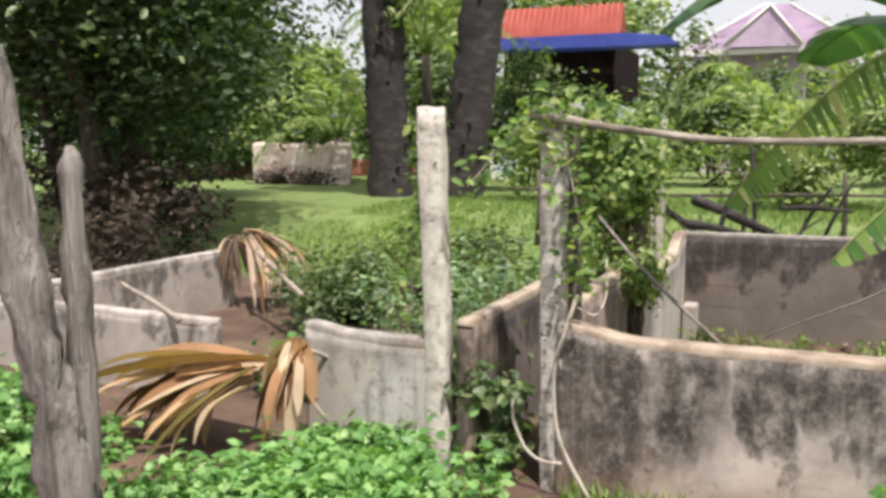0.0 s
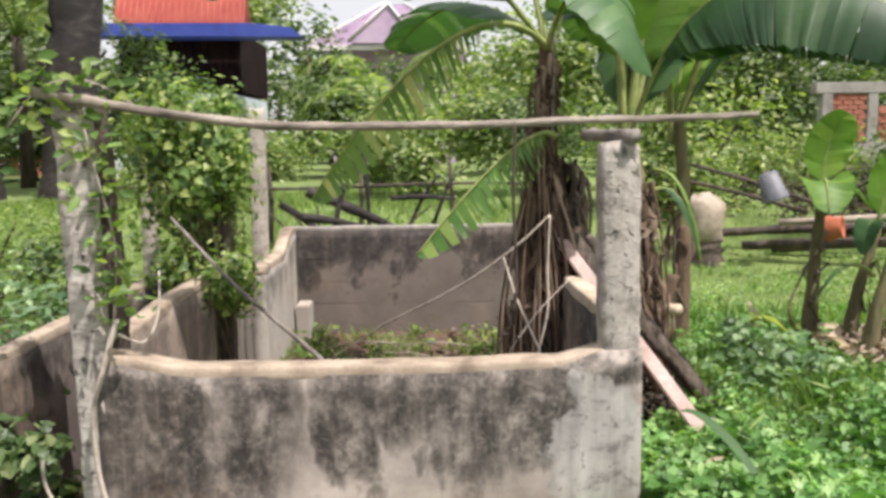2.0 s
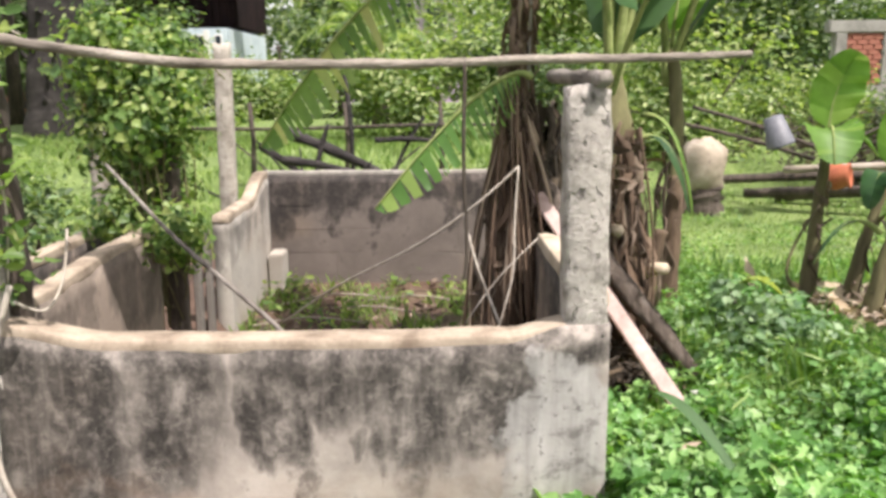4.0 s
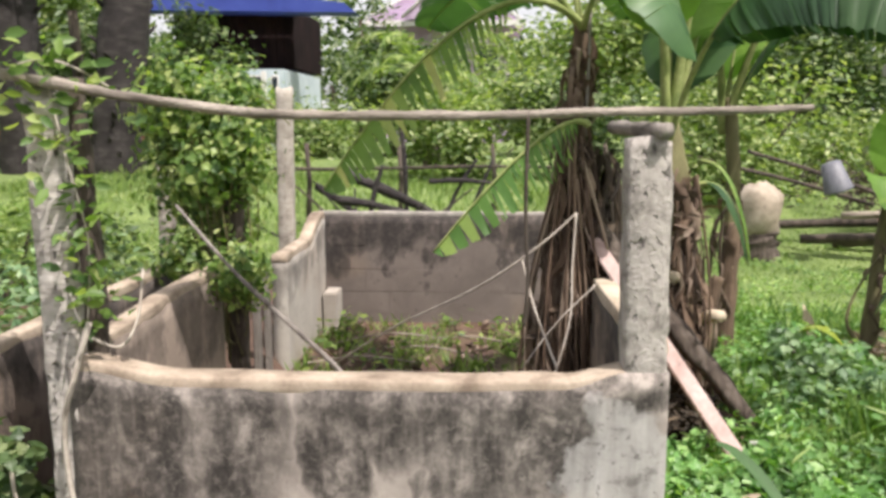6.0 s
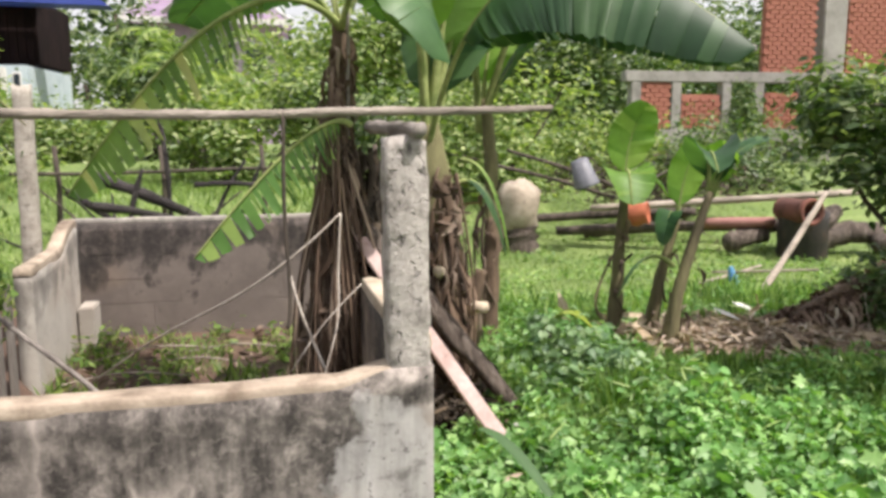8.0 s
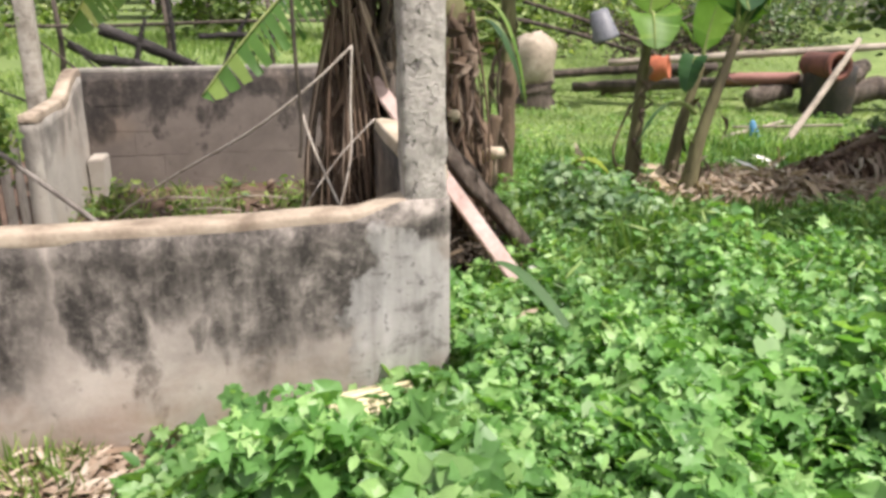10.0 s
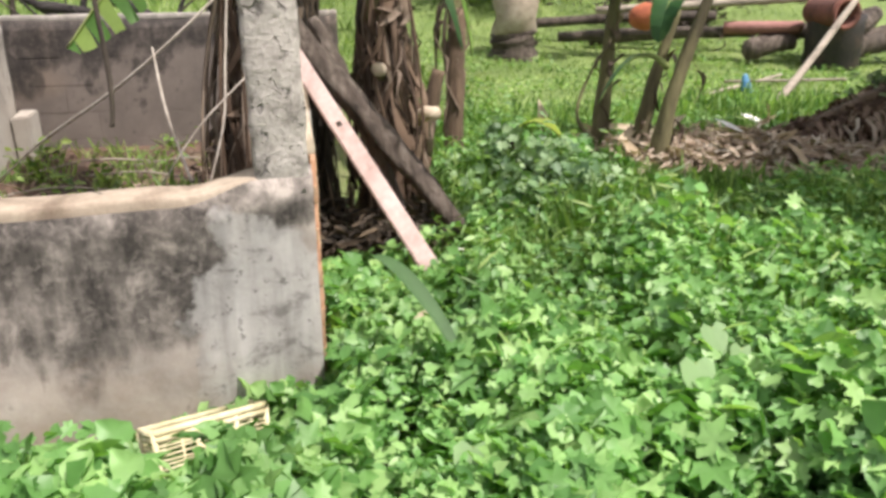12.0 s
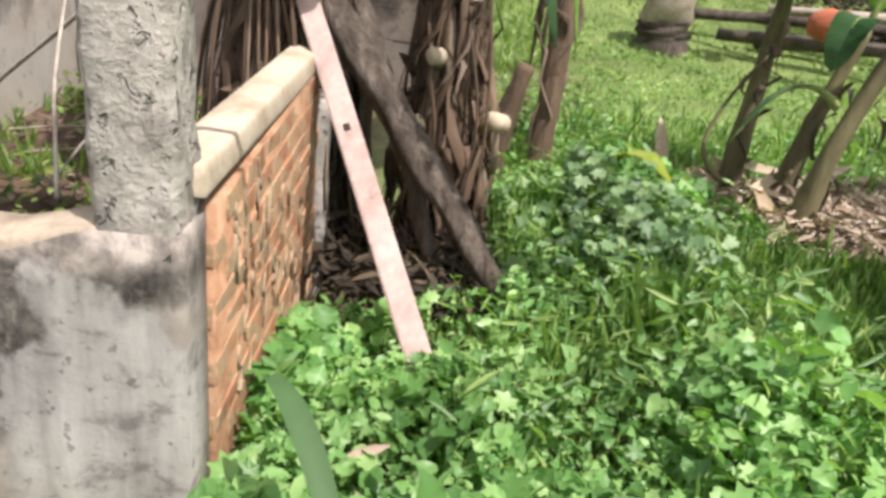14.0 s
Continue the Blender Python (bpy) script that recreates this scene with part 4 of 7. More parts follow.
def banana_leaf(parent, p0, p1, p2, width, mat, torn=0.0, fold=0.25, seed=0, n=30, roll=0.0, label="", sag=0.35, bare=0.16, side=None, rib=0.018, halves=(1, -1)):
    """A leaf along the arch p0, p1, p2: a blade on both sides of its rib, split here and there (torn) into hanging strips; bare: the share that is stalk."""
    rng = random.Random(seed)
    line = curve_pts(p0, p1, p2, n)
    bm = bmesh.new()
    up0 = Vector((0, 0, 1))
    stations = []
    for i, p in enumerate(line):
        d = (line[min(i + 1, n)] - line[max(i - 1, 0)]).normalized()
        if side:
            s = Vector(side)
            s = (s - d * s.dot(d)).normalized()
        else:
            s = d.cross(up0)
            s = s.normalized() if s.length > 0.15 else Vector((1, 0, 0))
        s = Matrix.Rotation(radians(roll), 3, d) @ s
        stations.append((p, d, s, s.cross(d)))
    start = int(n * bare)

    def wide(t):
        return width * (math.sin(math.pi * min(1.0, t ** 0.8)) ** 0.44 if 0 < t < 1 else 0.02)
    steps = (0.0, 0.22, 0.45, 0.7, 0.88, 1.0)

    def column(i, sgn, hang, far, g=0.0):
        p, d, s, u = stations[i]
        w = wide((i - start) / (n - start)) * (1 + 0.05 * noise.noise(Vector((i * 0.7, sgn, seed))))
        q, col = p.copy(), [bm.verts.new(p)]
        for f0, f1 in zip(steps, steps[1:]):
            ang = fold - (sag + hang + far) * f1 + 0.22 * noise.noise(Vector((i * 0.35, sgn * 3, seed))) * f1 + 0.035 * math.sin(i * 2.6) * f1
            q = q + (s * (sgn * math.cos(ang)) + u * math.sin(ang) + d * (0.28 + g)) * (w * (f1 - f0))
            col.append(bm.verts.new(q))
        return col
    for sgn in halves:
        hang, gap, far = 0.0, 0.0, rng.uniform(-0.1, 0.1)
        last = column(start, sgn, hang, far, 0.0)
        for i in range(start, n):
            shred = torn >= 0.25
            if not shred and rng.random() < 0.35:
                hang, gap = hang * 0.5 + rng.uniform(-0.05, 0.05), 0.0
                last = column(i, sgn, hang, far)
            if rng.random() < torn or (shred and (i - start) % 2 == 0):
                hang, gap = rng.uniform(0.0, 1.1) * torn + rng.uniform(-0.05, 0.1), (0.12 if shred else 0.3 * torn) * rng.uniform(0.2, 1.0)
                last = column(i, sgn, hang, far, gap)
            nxt = column(i + 1, sgn, hang, far, -gap if shred and (i - start) % 2 else 0.0)
            for k in range(len(steps) - 1):
                f = (last[k], nxt[k], nxt[k + 1], last[k + 1])
                bm.faces.new(f if sgn > 0 else f[::-1])
            last = nxt
    leaf = part("leaf", bm, mat, parent, label)
    bm = bmesh.new()
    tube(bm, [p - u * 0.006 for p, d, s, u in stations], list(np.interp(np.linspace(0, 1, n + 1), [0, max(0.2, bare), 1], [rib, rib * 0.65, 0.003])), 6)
    part("midrib", bm, M["midrib"], leaf, "pale green leaf rib")
    return leaf


def stem(parent, pts, radii, mat, seed=0, label="", name="pseudostem", segs=12, wob=0.25):
    bm = bmesh.new()
    line = smoothed(pts, 7)
    k = len(line)
    tube(bm, line, list(np.interp(np.linspace(0, 1, k), np.linspace(0, 1, len(radii)), radii)), segs, wob, seed)
    return part(name, bm, mat, parent, label)


def skirt(parent, base, top, radius, n, seed, length=(0.3, 0.8), mat=None, name="dead_leaf_skirt", label="hanging shreds of dead brown leaves", width=(0.006, 0.032)):
    """Dead leaf shreds that hang down round a stem."""
    rng = random.Random(seed)
    bm = bmesh.new()
    base, top = Vector(base), Vector(top)
    for k in range(n):
        t = rng.uniform(0.15, 1.0)
        a = rng.uniform(0, 2 * math.pi)
        p = base.lerp(top, t)
        out = Vector((math.cos(a), math.sin(a), 0))
        s = Vector((-math.sin(a), math.cos(a), 0))
        ln, w = rng.uniform(*length), rng.uniform(*width)
        rows = []
        flare, loose = rng.uniform(0.6, 1.5), rng.uniform(0.55, 1.3)
        for i in range(6):
            f = i / 5
            q = p + out * (radius * loose * (1.2 - 0.55 * t) * (0.55 + flare * 0.6 * math.sin(f * 2.3))) + Vector((0, 0, -ln * f * f * 0.5 - ln * f * 0.5)) + s * (0.07 * math.sin(f * rng.uniform(2, 5) + k))
            q.z = max(q.z, gz(q.x, q.y) + 0.01)
            ww = w * (1 - 0.75 * f) * (0.6 + 0.5 * math.sin(f * 7 + k))
            ridge = out * (0.012 * math.sin(k + i))
            rows.append([bm.verts.new(q + s * ww), bm.verts.new(q + out * 0.014 + ridge), bm.verts.new(q - s * ww)])
        for r, q in zip(rows, rows[1:]):
            bm.faces.new((r[0], r[1], q[1], q[0]))
            bm.faces.new((r[1], r[2], q[2], q[1]))
    tagged(part(name, bm, mat or M["dry_brown"], parent, label), kind="stuff")


def tatters(parent, base, top, radius, n, seed):
    """Curled scraps of dead leaf caught round a stem."""
    rng = np.random.default_rng(seed)
    t, a = rng.random(n), rng.uniform(0, 2 * np.pi, n)
    base, top = np.array(base), np.array(top)
    r = radius * rng.uniform(0.6, 1.25, n) * (1.15 - 0.55 * t)
    pos = base + (top - base) * t[:, None] + np.stack([np.cos(a) * r, np.sin(a) * r, 0 * t], 1)
    out = np.stack([np.cos(a), np.sin(a), rng.normal(0, 0.5, n)], 1) + rng.normal(size=(n, 3)) * 0.5
    tagged(leaves("dead_leaf_scrap", LANCE, pos, out, rng.uniform(0.05, 0.20, n), M["dry_brown"], parent, seed, "curled scraps of dead leaf"), kind="stuff")


def hanging_stalks(parent, at, n, seed, tops, reach):
    """Long bare leaf stalks that have dropped and hang nearly upright round a stem."""
    rng = random.Random(seed)
    bm = bmesh.new()
    for k in range(n):
        a, u = rng.uniform(0, 2 * math.pi), rng.uniform(0.25, 1.0)
        o = Vector((math.cos(a), math.sin(a), 0))
        p = Vector((at[0], at[1], rng.uniform(*tops))) + o * 0.05
        q = Vector((at[0], at[1], 0)) + o * (reach * u) + Vector((rng.gauss(0, 0.04), rng.gauss(0, 0.04), 0))
        q.z = gz(q.x, q.y) + rng.uniform(0.0, 0.35)
        r = rng.uniform(0.0035, 0.009)
        tube(bm, smoothed([p, p.lerp(q, 0.5) + o * rng.uniform(0.0, 0.07) + Vector((rng.gauss(0, 0.02), 0, 0)), q], 5), list(np.linspace(r, r * 0.5, 11)), 5, 0.4, k)
    tagged(part("hanging_stalk", bm, M["sheath_brown"], parent, "long dry leaf stalks hanging down"), kind="stuff")


def leaves(name, form, pos, nrm, size, mat, parent, seed, label="", hang=0.0):
    rng = np.random.default_rng(seed)
    return many(name, form[0], form[1], poses(pos, nrm, size, rng, None, hang), mat, parent, label)


def banana_clump():
    # the plant inside the corner, with its heavy skirt of dead leaves
    a = thing("banana_plant", (-0.16, 1.45, gz(-0.16, 1.45)), "banana plant with a thick skirt of dead leaves", "banana plant", "banana clump")
    stem(a, [(-0.16, 1.45, -0.1), (-0.17, 1.46, 0.9), (-0.14, 1.5, 1.7), (-0.12, 1.5, 2.0)], [0.11, 0.075, 0.04, 0.03], M["stem_brown"], 1)
    skirt(a, (-0.15, 1.42, 0.3), (-0.14, 1.46, 1.45), 0.115, 420, 4, (0.3, 0.95), width=(0.003, 0.013))
    skirt(a, (0.02, 1.50, 0.3), (0.0, 1.52, 1.40), 0.09, 260, 45, (0.4, 1.0), M["dark_litter_and_shade"], "dark_skirt", "blackened hanging dead leaves", (0.006, 0.022))
    skirt(a, (-0.15, 1.40, 0.5), (-0.15, 1.44, 1.35), 0.125, 70, 46, (0.35, 0.9), M["sheath_brown"], "sheath_skirt", "broad brown hanging leaf sheaths", (0.012, 0.03))
    tatters(a, (-0.15, 1.42, 0.05), (-0.14, 1.46, 1.0), 0.15, 130, 71)
    hanging_stalks(a, (-0.17, 1.36), 46, 47, (0.95, 1.5), 0.26)
    skirt(a, (-0.17, 1.45, 1.1), (-0.15, 1.47, 1.7), 0.036, 60, 44, (0.2, 0.5), M["sheath_brown"], name="upper_skirt", width=(0.003, 0.013))
    skirt(a, (-0.14, 1.48, 1.5), (-0.12, 1.5, 1.97), 0.04, 40, 5, (0.2, 0.4), M["sheath_brown"], name="crown_skirt", label="dry leaf stalks round the crown", width=(0.006, 0.02))
    top = (-0.12, 1.48, 1.95)
    banana_leaf(a, top, (-0.55, 1.15, 2.35), (-1.33, 1.38, 1.2), 0.235, M["banana_torn"], 0.30, 0.0, 3, 76, label="torn yellowing drooping leaf", sag=0.3, bare=0.36, side=(1, -0.15, -0.7), rib=0.02, halves=(1,))
    banana_leaf(a, (-0.1, 1.35, 1.5), (-0.25, 1.25, 1.62), (-0.80, 1.22, 0.93), 0.20, M["banana_strips"], 0.30, 0.0, 5, 48, label="torn bright green hanging leaf", sag=0.3, side=(1, -0.15, -0.9), halves=(1,))
    banana_leaf(a, top, (-0.85, 0.95, 2.85), (-1.56, 0.40, 2.03), 0.24, M["banana"], 0.0, 0.2, 7, 30, 10, sag=0.9)
    banana_leaf(a, top, (-0.5, 2.2, 2.55), (-0.96, 3.05, 2.12), 0.28, M["banana"], 0.05, 0.15, 8, 30, 10, sag=0.9)
    banana_leaf(a, top, (0.0, 1.1, 2.55), (0.28, 0.95, 1.76), 0.27, M["banana_mid"], 0.06, 0.15, 9, 28, sag=0.8, label="broad pale green drooping leaf")
    banana_leaf(a, top, (-0.25, 1.6, 2.7), (-0.45, 1.9, 3.1), 0.24, M["banana_light"], 0.0, 0.3, 10, 26, bare=0.3)
    banana_leaf(a, top, (0.15, 1.9, 2.5), (0.3, 2.5, 2.1), 0.22, M["banana"], 0.1, 0.2, 11, 26, sag=0.7)
    b = thing("banana_plant", (0.43, 1.66, gz(0.43, 1.66)), "banana plant with tall green leaf stalks and old sheaths", "banana plant", "banana clump")
    stem(b, [(0.42, 1.64, -0.1), (0.42, 1.66, 0.5), (0.40, 1.69, 1.0)], [0.12, 0.11, 0.095], M["stem_brown"], 2, "dry brown lower stem")
    stem(b, [(0.40, 1.69, 0.95), (0.37, 1.73, 1.25), (0.35, 1.76, 1.50)], [0.10, 0.092, 0.06], M["stem_green"], 7, "green upper stem")
    skirt(b, (0.42, 1.62, 0.25), (0.40, 1.66, 1.30), 0.115, 90, 14, (0.35, 0.9), M["sheath_brown"], "sheath_skirt", "broad brown hanging leaf sheaths", (0.014, 0.042))
    skirt(b, (0.42, 1.62, 0.2), (0.40, 1.67, 1.25), 0.11, 130, 15, (0.25, 0.8), width=(0.004, 0.018))
    tatters(b, (0.42, 1.62, 0.1), (0.40, 1.66, 1.2), 0.14, 80, 72)
    hanging_stalks(b, (0.42, 1.60), 14, 48, (0.8, 1.3), 0.2)
    for k, (x, y, z, dx) in enumerate(((0.31, 1.46, 0.56, -0.02), (0.53, 1.52, 0.58, 0.06), (0.37, 1.49, 0.78, -0.03))):
        bm = bmesh.new()
        tube(bm, [(x, y + 0.10, z - 0.05), (x + dx * 0.5, y + 0.03, z - 0.01), (x + dx, y - 0.03, z)], [0.03, 0.032, 0.028], 10, 0.3, k)
        part("cut_stalk", bm, M["dry_straw"], b, "pale cut leaf stalk")
    top = (0.34, 1.75, 1.34)
    banana_leaf(b, top, (0.45, 1.0, 2.75), (1.36, 0.42, 1.80), 0.36, M["banana"], 0.10, -0.85, 21, 84, -6, sag=0.65, bare=0.26, label="huge dark green leaf with hanging halves")
    banana_leaf(b, top, (0.32, 1.7, 2.5), (0.20, 1.6, 3.2), 0.26, M["banana_light"], 0.0, 0.35, 22, 30, bare=0.32, side=(1, -0.2, 0), rib=0.03)
    banana_leaf(b, top, (0.60, 1.9, 2.5), (1.0, 2.2, 2.5), 0.28, M["banana"], 0.05, 0.2, 23, 28, sag=0.7)
    banana_leaf(b, top, (0.28, 1.6, 2.4), (0.05, 1.35, 2.75), 0.26, M["banana_light"], 0.0, 0.3, 24, 30, bare=0.32, side=(1, -0.3, 0), rib=0.03)
    banana_leaf(b, top, (0.5, 2.1, 2.5), (0.75, 2.8, 2.2), 0.26, M["banana"], 0.1, 0.2, 26, 28, sag=0.7)
    banana_leaf(b, top, (0.50, 1.7, 2.3), (0.80, 1.6, 3.0), 0.26, M["banana_light"], 0.0, 0.3, 27, 30, bare=0.32, side=(1, 0.1, 0), rib=0.03)
    banana_leaf(b, top, (0.42, 1.65, 2.2), (0.52, 1.5, 2.9), 0.24, M["banana_light"], 0.0, 0.3, 28, 30, bare=0.36, side=(1, 0.1, 0), rib=0.03)
    banana_leaf(b, top, (0.56, 1.85, 2.1), (1.0, 1.9, 2.7), 0.22, M["banana_light"], 0.0, 0.3, 29, 30, bare=0.36, side=(1, 0.1, 0), rib=0.022)
    c = thing("banana_plant", (0.80, 2.22, gz(0.80, 2.22)), "slim brown-stemmed banana plant", "banana plant", "banana clump")
    stem(c, [(0.80, 2.15, -0.1), (0.82, 2.2, 0.5), (0.84, 2.25, 0.95)], [0.055, 0.048, 0.044], M["stem_brown"], 3)
    stem(c, [(0.84, 2.25, 0.92), (0.84, 2.3, 1.3), (0.82, 2.36, 1.65)], [0.045, 0.04, 0.03], M["stem_green"], 33, "green upper stem")
    stem(c, [(0.57, 1.92, 0.05), (0.62, 1.90, 0.45), (0.68, 1.90, 0.70)], [0.05, 0.045, 0.03], M["stem_brown"], 13, "broken leaning dead stalk", "dead_stub")
    skirt(c, (0.80, 2.2, 0.5), (0.81, 2.25, 1.3), 0.05, 16, 24, (0.2, 0.5), width=(0.006, 0.02))
    top = (0.79, 2.37, 1.45)
    banana_leaf(c, top, (1.0, 2.2, 2.3), (1.5, 1.9, 2.2), 0.24, M["banana"], 0.1, 0.2, 31, 26, 15, sag=0.7)
    banana_leaf(c, top, (0.9, 2.5, 2.5), (1.2, 2.9, 2.5), 0.22, M["banana_light"], 0.1, 0.2, 32, 26, sag=0.7)
    banana_leaf(c, top, (0.72, 2.3, 2.3), (0.62, 2.25, 2.7), 0.20, M["banana_light"], 0.0, 0.3, 35, 26, bare=0.5, side=(1, 0, 0), rib=0.024)
    banana_leaf(c, top, (0.95, 2.2, 2.2), (1.2, 2.1, 2.75), 0.2, M["banana_light"], 0.0, 0.3, 36, 26, bare=0.5, side=(1, 0, 0), rib=0.024)
    banana_leaf(c, (0.62, 2.2, 1.3), (0.78, 2.0, 1.35), (0.86, 1.95, 0.75), 0.02, M["banana_light"], 0.5, 0.3, 33, 16, label="bent yellow-green stalk")
    banana_leaf(c, (0.5, 1.75, 1.2), (0.66, 1.65, 1.3), (0.74, 1.62, 0.82), 0.07, M["banana"], 0.1, 0.3, 34, 16, label="small hanging dark green leaf", sag=0.8)


banana_clump()


def young_bananas():
    specs = [((1.66, 2.28), 1.16, 0.050, 1), ((1.79, 2.06), 0.94, 0.045, 2), ((1.77, 1.80), 1.12, 0.046, 3)]
    for (x, y), h, r, seed in specs:
        z = gz(x, y)
        p = thing("young_banana_plant", (x, y, z), "young banana plant with a slim brown-green stem", "banana plant", "young banana plants")
        lean = {1: 0.05, 2: 0.16, 3: 0.24}[seed]
        stem(p, [(x, y, z - 0.05), (x + lean * 0.3, y, z + h * 0.4), (x + lean, y, h)], [r * 1.1, r * 0.8, r * 0.45], M["stem_young"], seed + 40)
        skirt(p, (x, y, z + 0.1), (x + lean, y, h * 0.8), r * 0.75, 9, seed + 50, (0.08, 0.25), width=(0.006, 0.016))
        top = Vector((x + lean, y, h - 0.03))
        rng = random.Random(seed)
        if seed == 1:
            banana_leaf(p, top, top + Vector((-0.02, 0.02, 0.28)), top + Vector((0.10, -0.06, 0.50)), 0.17, M["banana_light"], 0.0, 0.25, 61, 22, side=(1, 0.15, 0))
            banana_leaf(p, top, top + Vector((-0.04, -0.10, 0.22)), top + Vector((-0.08, -0.26, -0.10)), 0.16, M["banana_light"], 0.0, 0.2, 62, 20, side=(1, 0, 0), sag=0.6)
            banana_leaf(p, top, top + Vector((0.1, -0.1, 0.16)), top + Vector((0.22, -0.15, -0.08)), 0.10, M["banana_light"], 0.1, 0.3, 63, 18)
            banana_leaf(p, top, top + Vector((0.22, -0.05, 0.02)), top + Vector((0.40, -0.15, 0.20)), 0.05, M["bark"], 0.2, 0.5, 64, 14, label="curled black dead leaf")
        elif seed == 2:
            banana_leaf(p, top, top + Vector((0.02, 0, 0.35)), top + Vector((0.1, -0.05, 0.48)), 0.13, M["banana_light"], 0.0, 0.3, 65, 20, side=(1, 0.1, 0))
            banana_leaf(p, top, top + Vector((-0.08, -0.05, 0.2)), top + Vector((-0.14, -0.1, -0.12)), 0.08, M["banana"], 0.1, 0.3, 66, 18)
        else:
            banana_leaf(p, top, top + Vector((-0.05, 0.0, 0.42)), top + Vector((-0.16, -0.34, 0.16)), 0.17, M["banana"], 0.0, -0.25, 67, 22, side=(1, -0.2, 0), sag=0.7)
            banana_leaf(p, top, top + Vector((0.06, 0.05, 0.28)), top + Vector((0.16, -0.02, 0.20)), 0.15, M["banana_light"], 0.0, 0.2, 68, 20, side=(1, 0.2, 0))
            banana_leaf(p, top, top + Vector((0.12, -0.03, 0.35)), top + Vector((0.3, -0.1, 0.33)), 0.07, M["banana"], 0.2, 0.3, 69, 18, 20)
            banana_leaf(p, (x + 0.03, y, 0.7), (x - 0.2, y - 0.08, 0.9), (x - 0.36, y - 0.1, 0.55), 0.018, M["banana"], 0.3, 0.3, 70, 16, label="limp hanging leaf")


young_bananas()

# ---- plants that climb and cover ----


def bush(name, label, centre, radii, count, size, mat, seed, form=OVAL, stems=6, category="bush", group="", flat=0.0, clumps=26, twig="bark"):
    """A shrub: stems from the ground and leaves in uneven clumps with gaps between."""
    rng = np.random.default_rng(seed)
    c, r = np.array(centre, float), np.array(radii, float)
    base = (c[0], c[1], gz(c[0], c[1]))
    ob = thing(name, base, label, category, group)
    d = rng.normal(size=(clumps, 3))
    d /= np.linalg.norm(d, axis=1, keepdims=True)
    cc = c + d * r * rng.uniform(0.35, 1.0, (clumps, 1)) * (1 + 0.25 * rng.normal(size=(clumps, 1)))
    cc[:, 2] = np.maximum(cc[:, 2], base[2] + 0.05)
    who = rng.integers(0, clumps, count)
    spread = r.mean() * 0.22
    off = rng.normal(size=(count, 3)) * spread * np.array([1, 1, 0.8])
    pos = cc[who] + off
    pos[:, 2] = np.maximum(pos[:, 2], base[2] + 0.03)
    nrm = off / (np.linalg.norm(off, axis=1, keepdims=True) + 1e-6) * 0.6 + np.array([0, 0, 0.8]) + rng.normal(size=(count, 3)) * 0.45
    leaves("foliage", form, pos, nrm, size * rng.uniform(0.6, 1.3, count), mat, ob, seed + 1)
    bm = bmesh.new()
    for k in range(stems):
        q = cc[rng.integers(0, clumps)]
        mid = (np.array(base) * 0.5 + q * 0.5) + rng.normal(size=3) * r.mean() * 0.12
        tube(bm, smoothed([(base[0] + rng.normal() * r[0] * 0.12, base[1] + rng.normal() * r[1] * 0.12, base[2] - 0.05), tuple(mid), tuple(q)], 4),
             list(np.linspace(0.02 + 0.012 * r.mean(), 0.006, 9)), 6)
    part("woody_stem", bm, M[twig], ob, "thin woody stem")
    return ob


def vine_on_post():
    """The climber that swallows the dark post on the left wall: clumps of small leaves with gaps, and a thin hanging tail."""
    rng = np.random.default_rng(31)
    ob = thing("climbing_vine", (-1.95, 1.75, gz(-1.95, 1.75)), "leafy green climber smothering a post and the wall", "vine")
    root = np.array([-1.9, 1.76, 0.25])
    cl = [(rng.uniform(-2.22, -1.76), rng.uniform(1.50, 1.90), rng.uniform(1.05, 1.66), 0.078) for k in range(26)]
    cl += [(rng.uniform(-2.04, -1.80), rng.uniform(1.6, 1.9), rng.uniform(0.62, 1.08), 0.06) for k in range(9)]
    cl += [(rng.uniform(-2.15, -1.72), rng.uniform(1.35, 1.7), rng.uniform(0.76, 0.88), 0.055) for k in range(6)]
    cl += [(rng.uniform(-2.28, -1.78), rng.uniform(1.5, 1.9), rng.uniform(1.55, 1.82), 0.045) for k in range(8)]
    pos, nrm = [], []
    bm = bmesh.new()
    for x, y, z, r in cl:
        n = int(270 * (r / 0.085) ** 1.5)
        off = rng.normal(size=(n, 3)) * r * np.array([1.0, 1.0, 1.15])
        pos.append(np.array([x, y, z]) + off)
        nrm.append(off / r * 0.6 + np.array([x + 1.95, y - 2.0, 0.5]) + rng.normal(size=(n, 3)) * 0.4)
        mid = (root + np.array([x, y, z])) / 2 + rng.normal(size=3) * 0.06
        tube(bm, smoothed([tuple(root + rng.normal(size=3) * 0.03), tuple(mid), (x, y, z), (x + rng.normal() * 0.06, y, z - 0.12)], 5), 0.0045, 4)
    part("runner", bm, M["stem_green"], ob, "thin green runners")
    pos, nrm = np.concatenate(pos), np.concatenate(nrm)
    pick = rng.random(len(pos))
    leaves("foliage", OVAL, pos[pick < 0.55], nrm[pick < 0.55], 0.037 * rng.uniform(0.6, 1.5, (pick < 0.55).sum()), M["vine"], ob, 32, "", 0.7)
    leaves("lobed_foliage", LOBED, pos[pick >= 0.55], nrm[pick >= 0.55], 0.035 * rng.uniform(0.6, 1.4, (pick >= 0.55).sum()), M["vine"], ob, 33, "", 0.7)


vine_on_post()


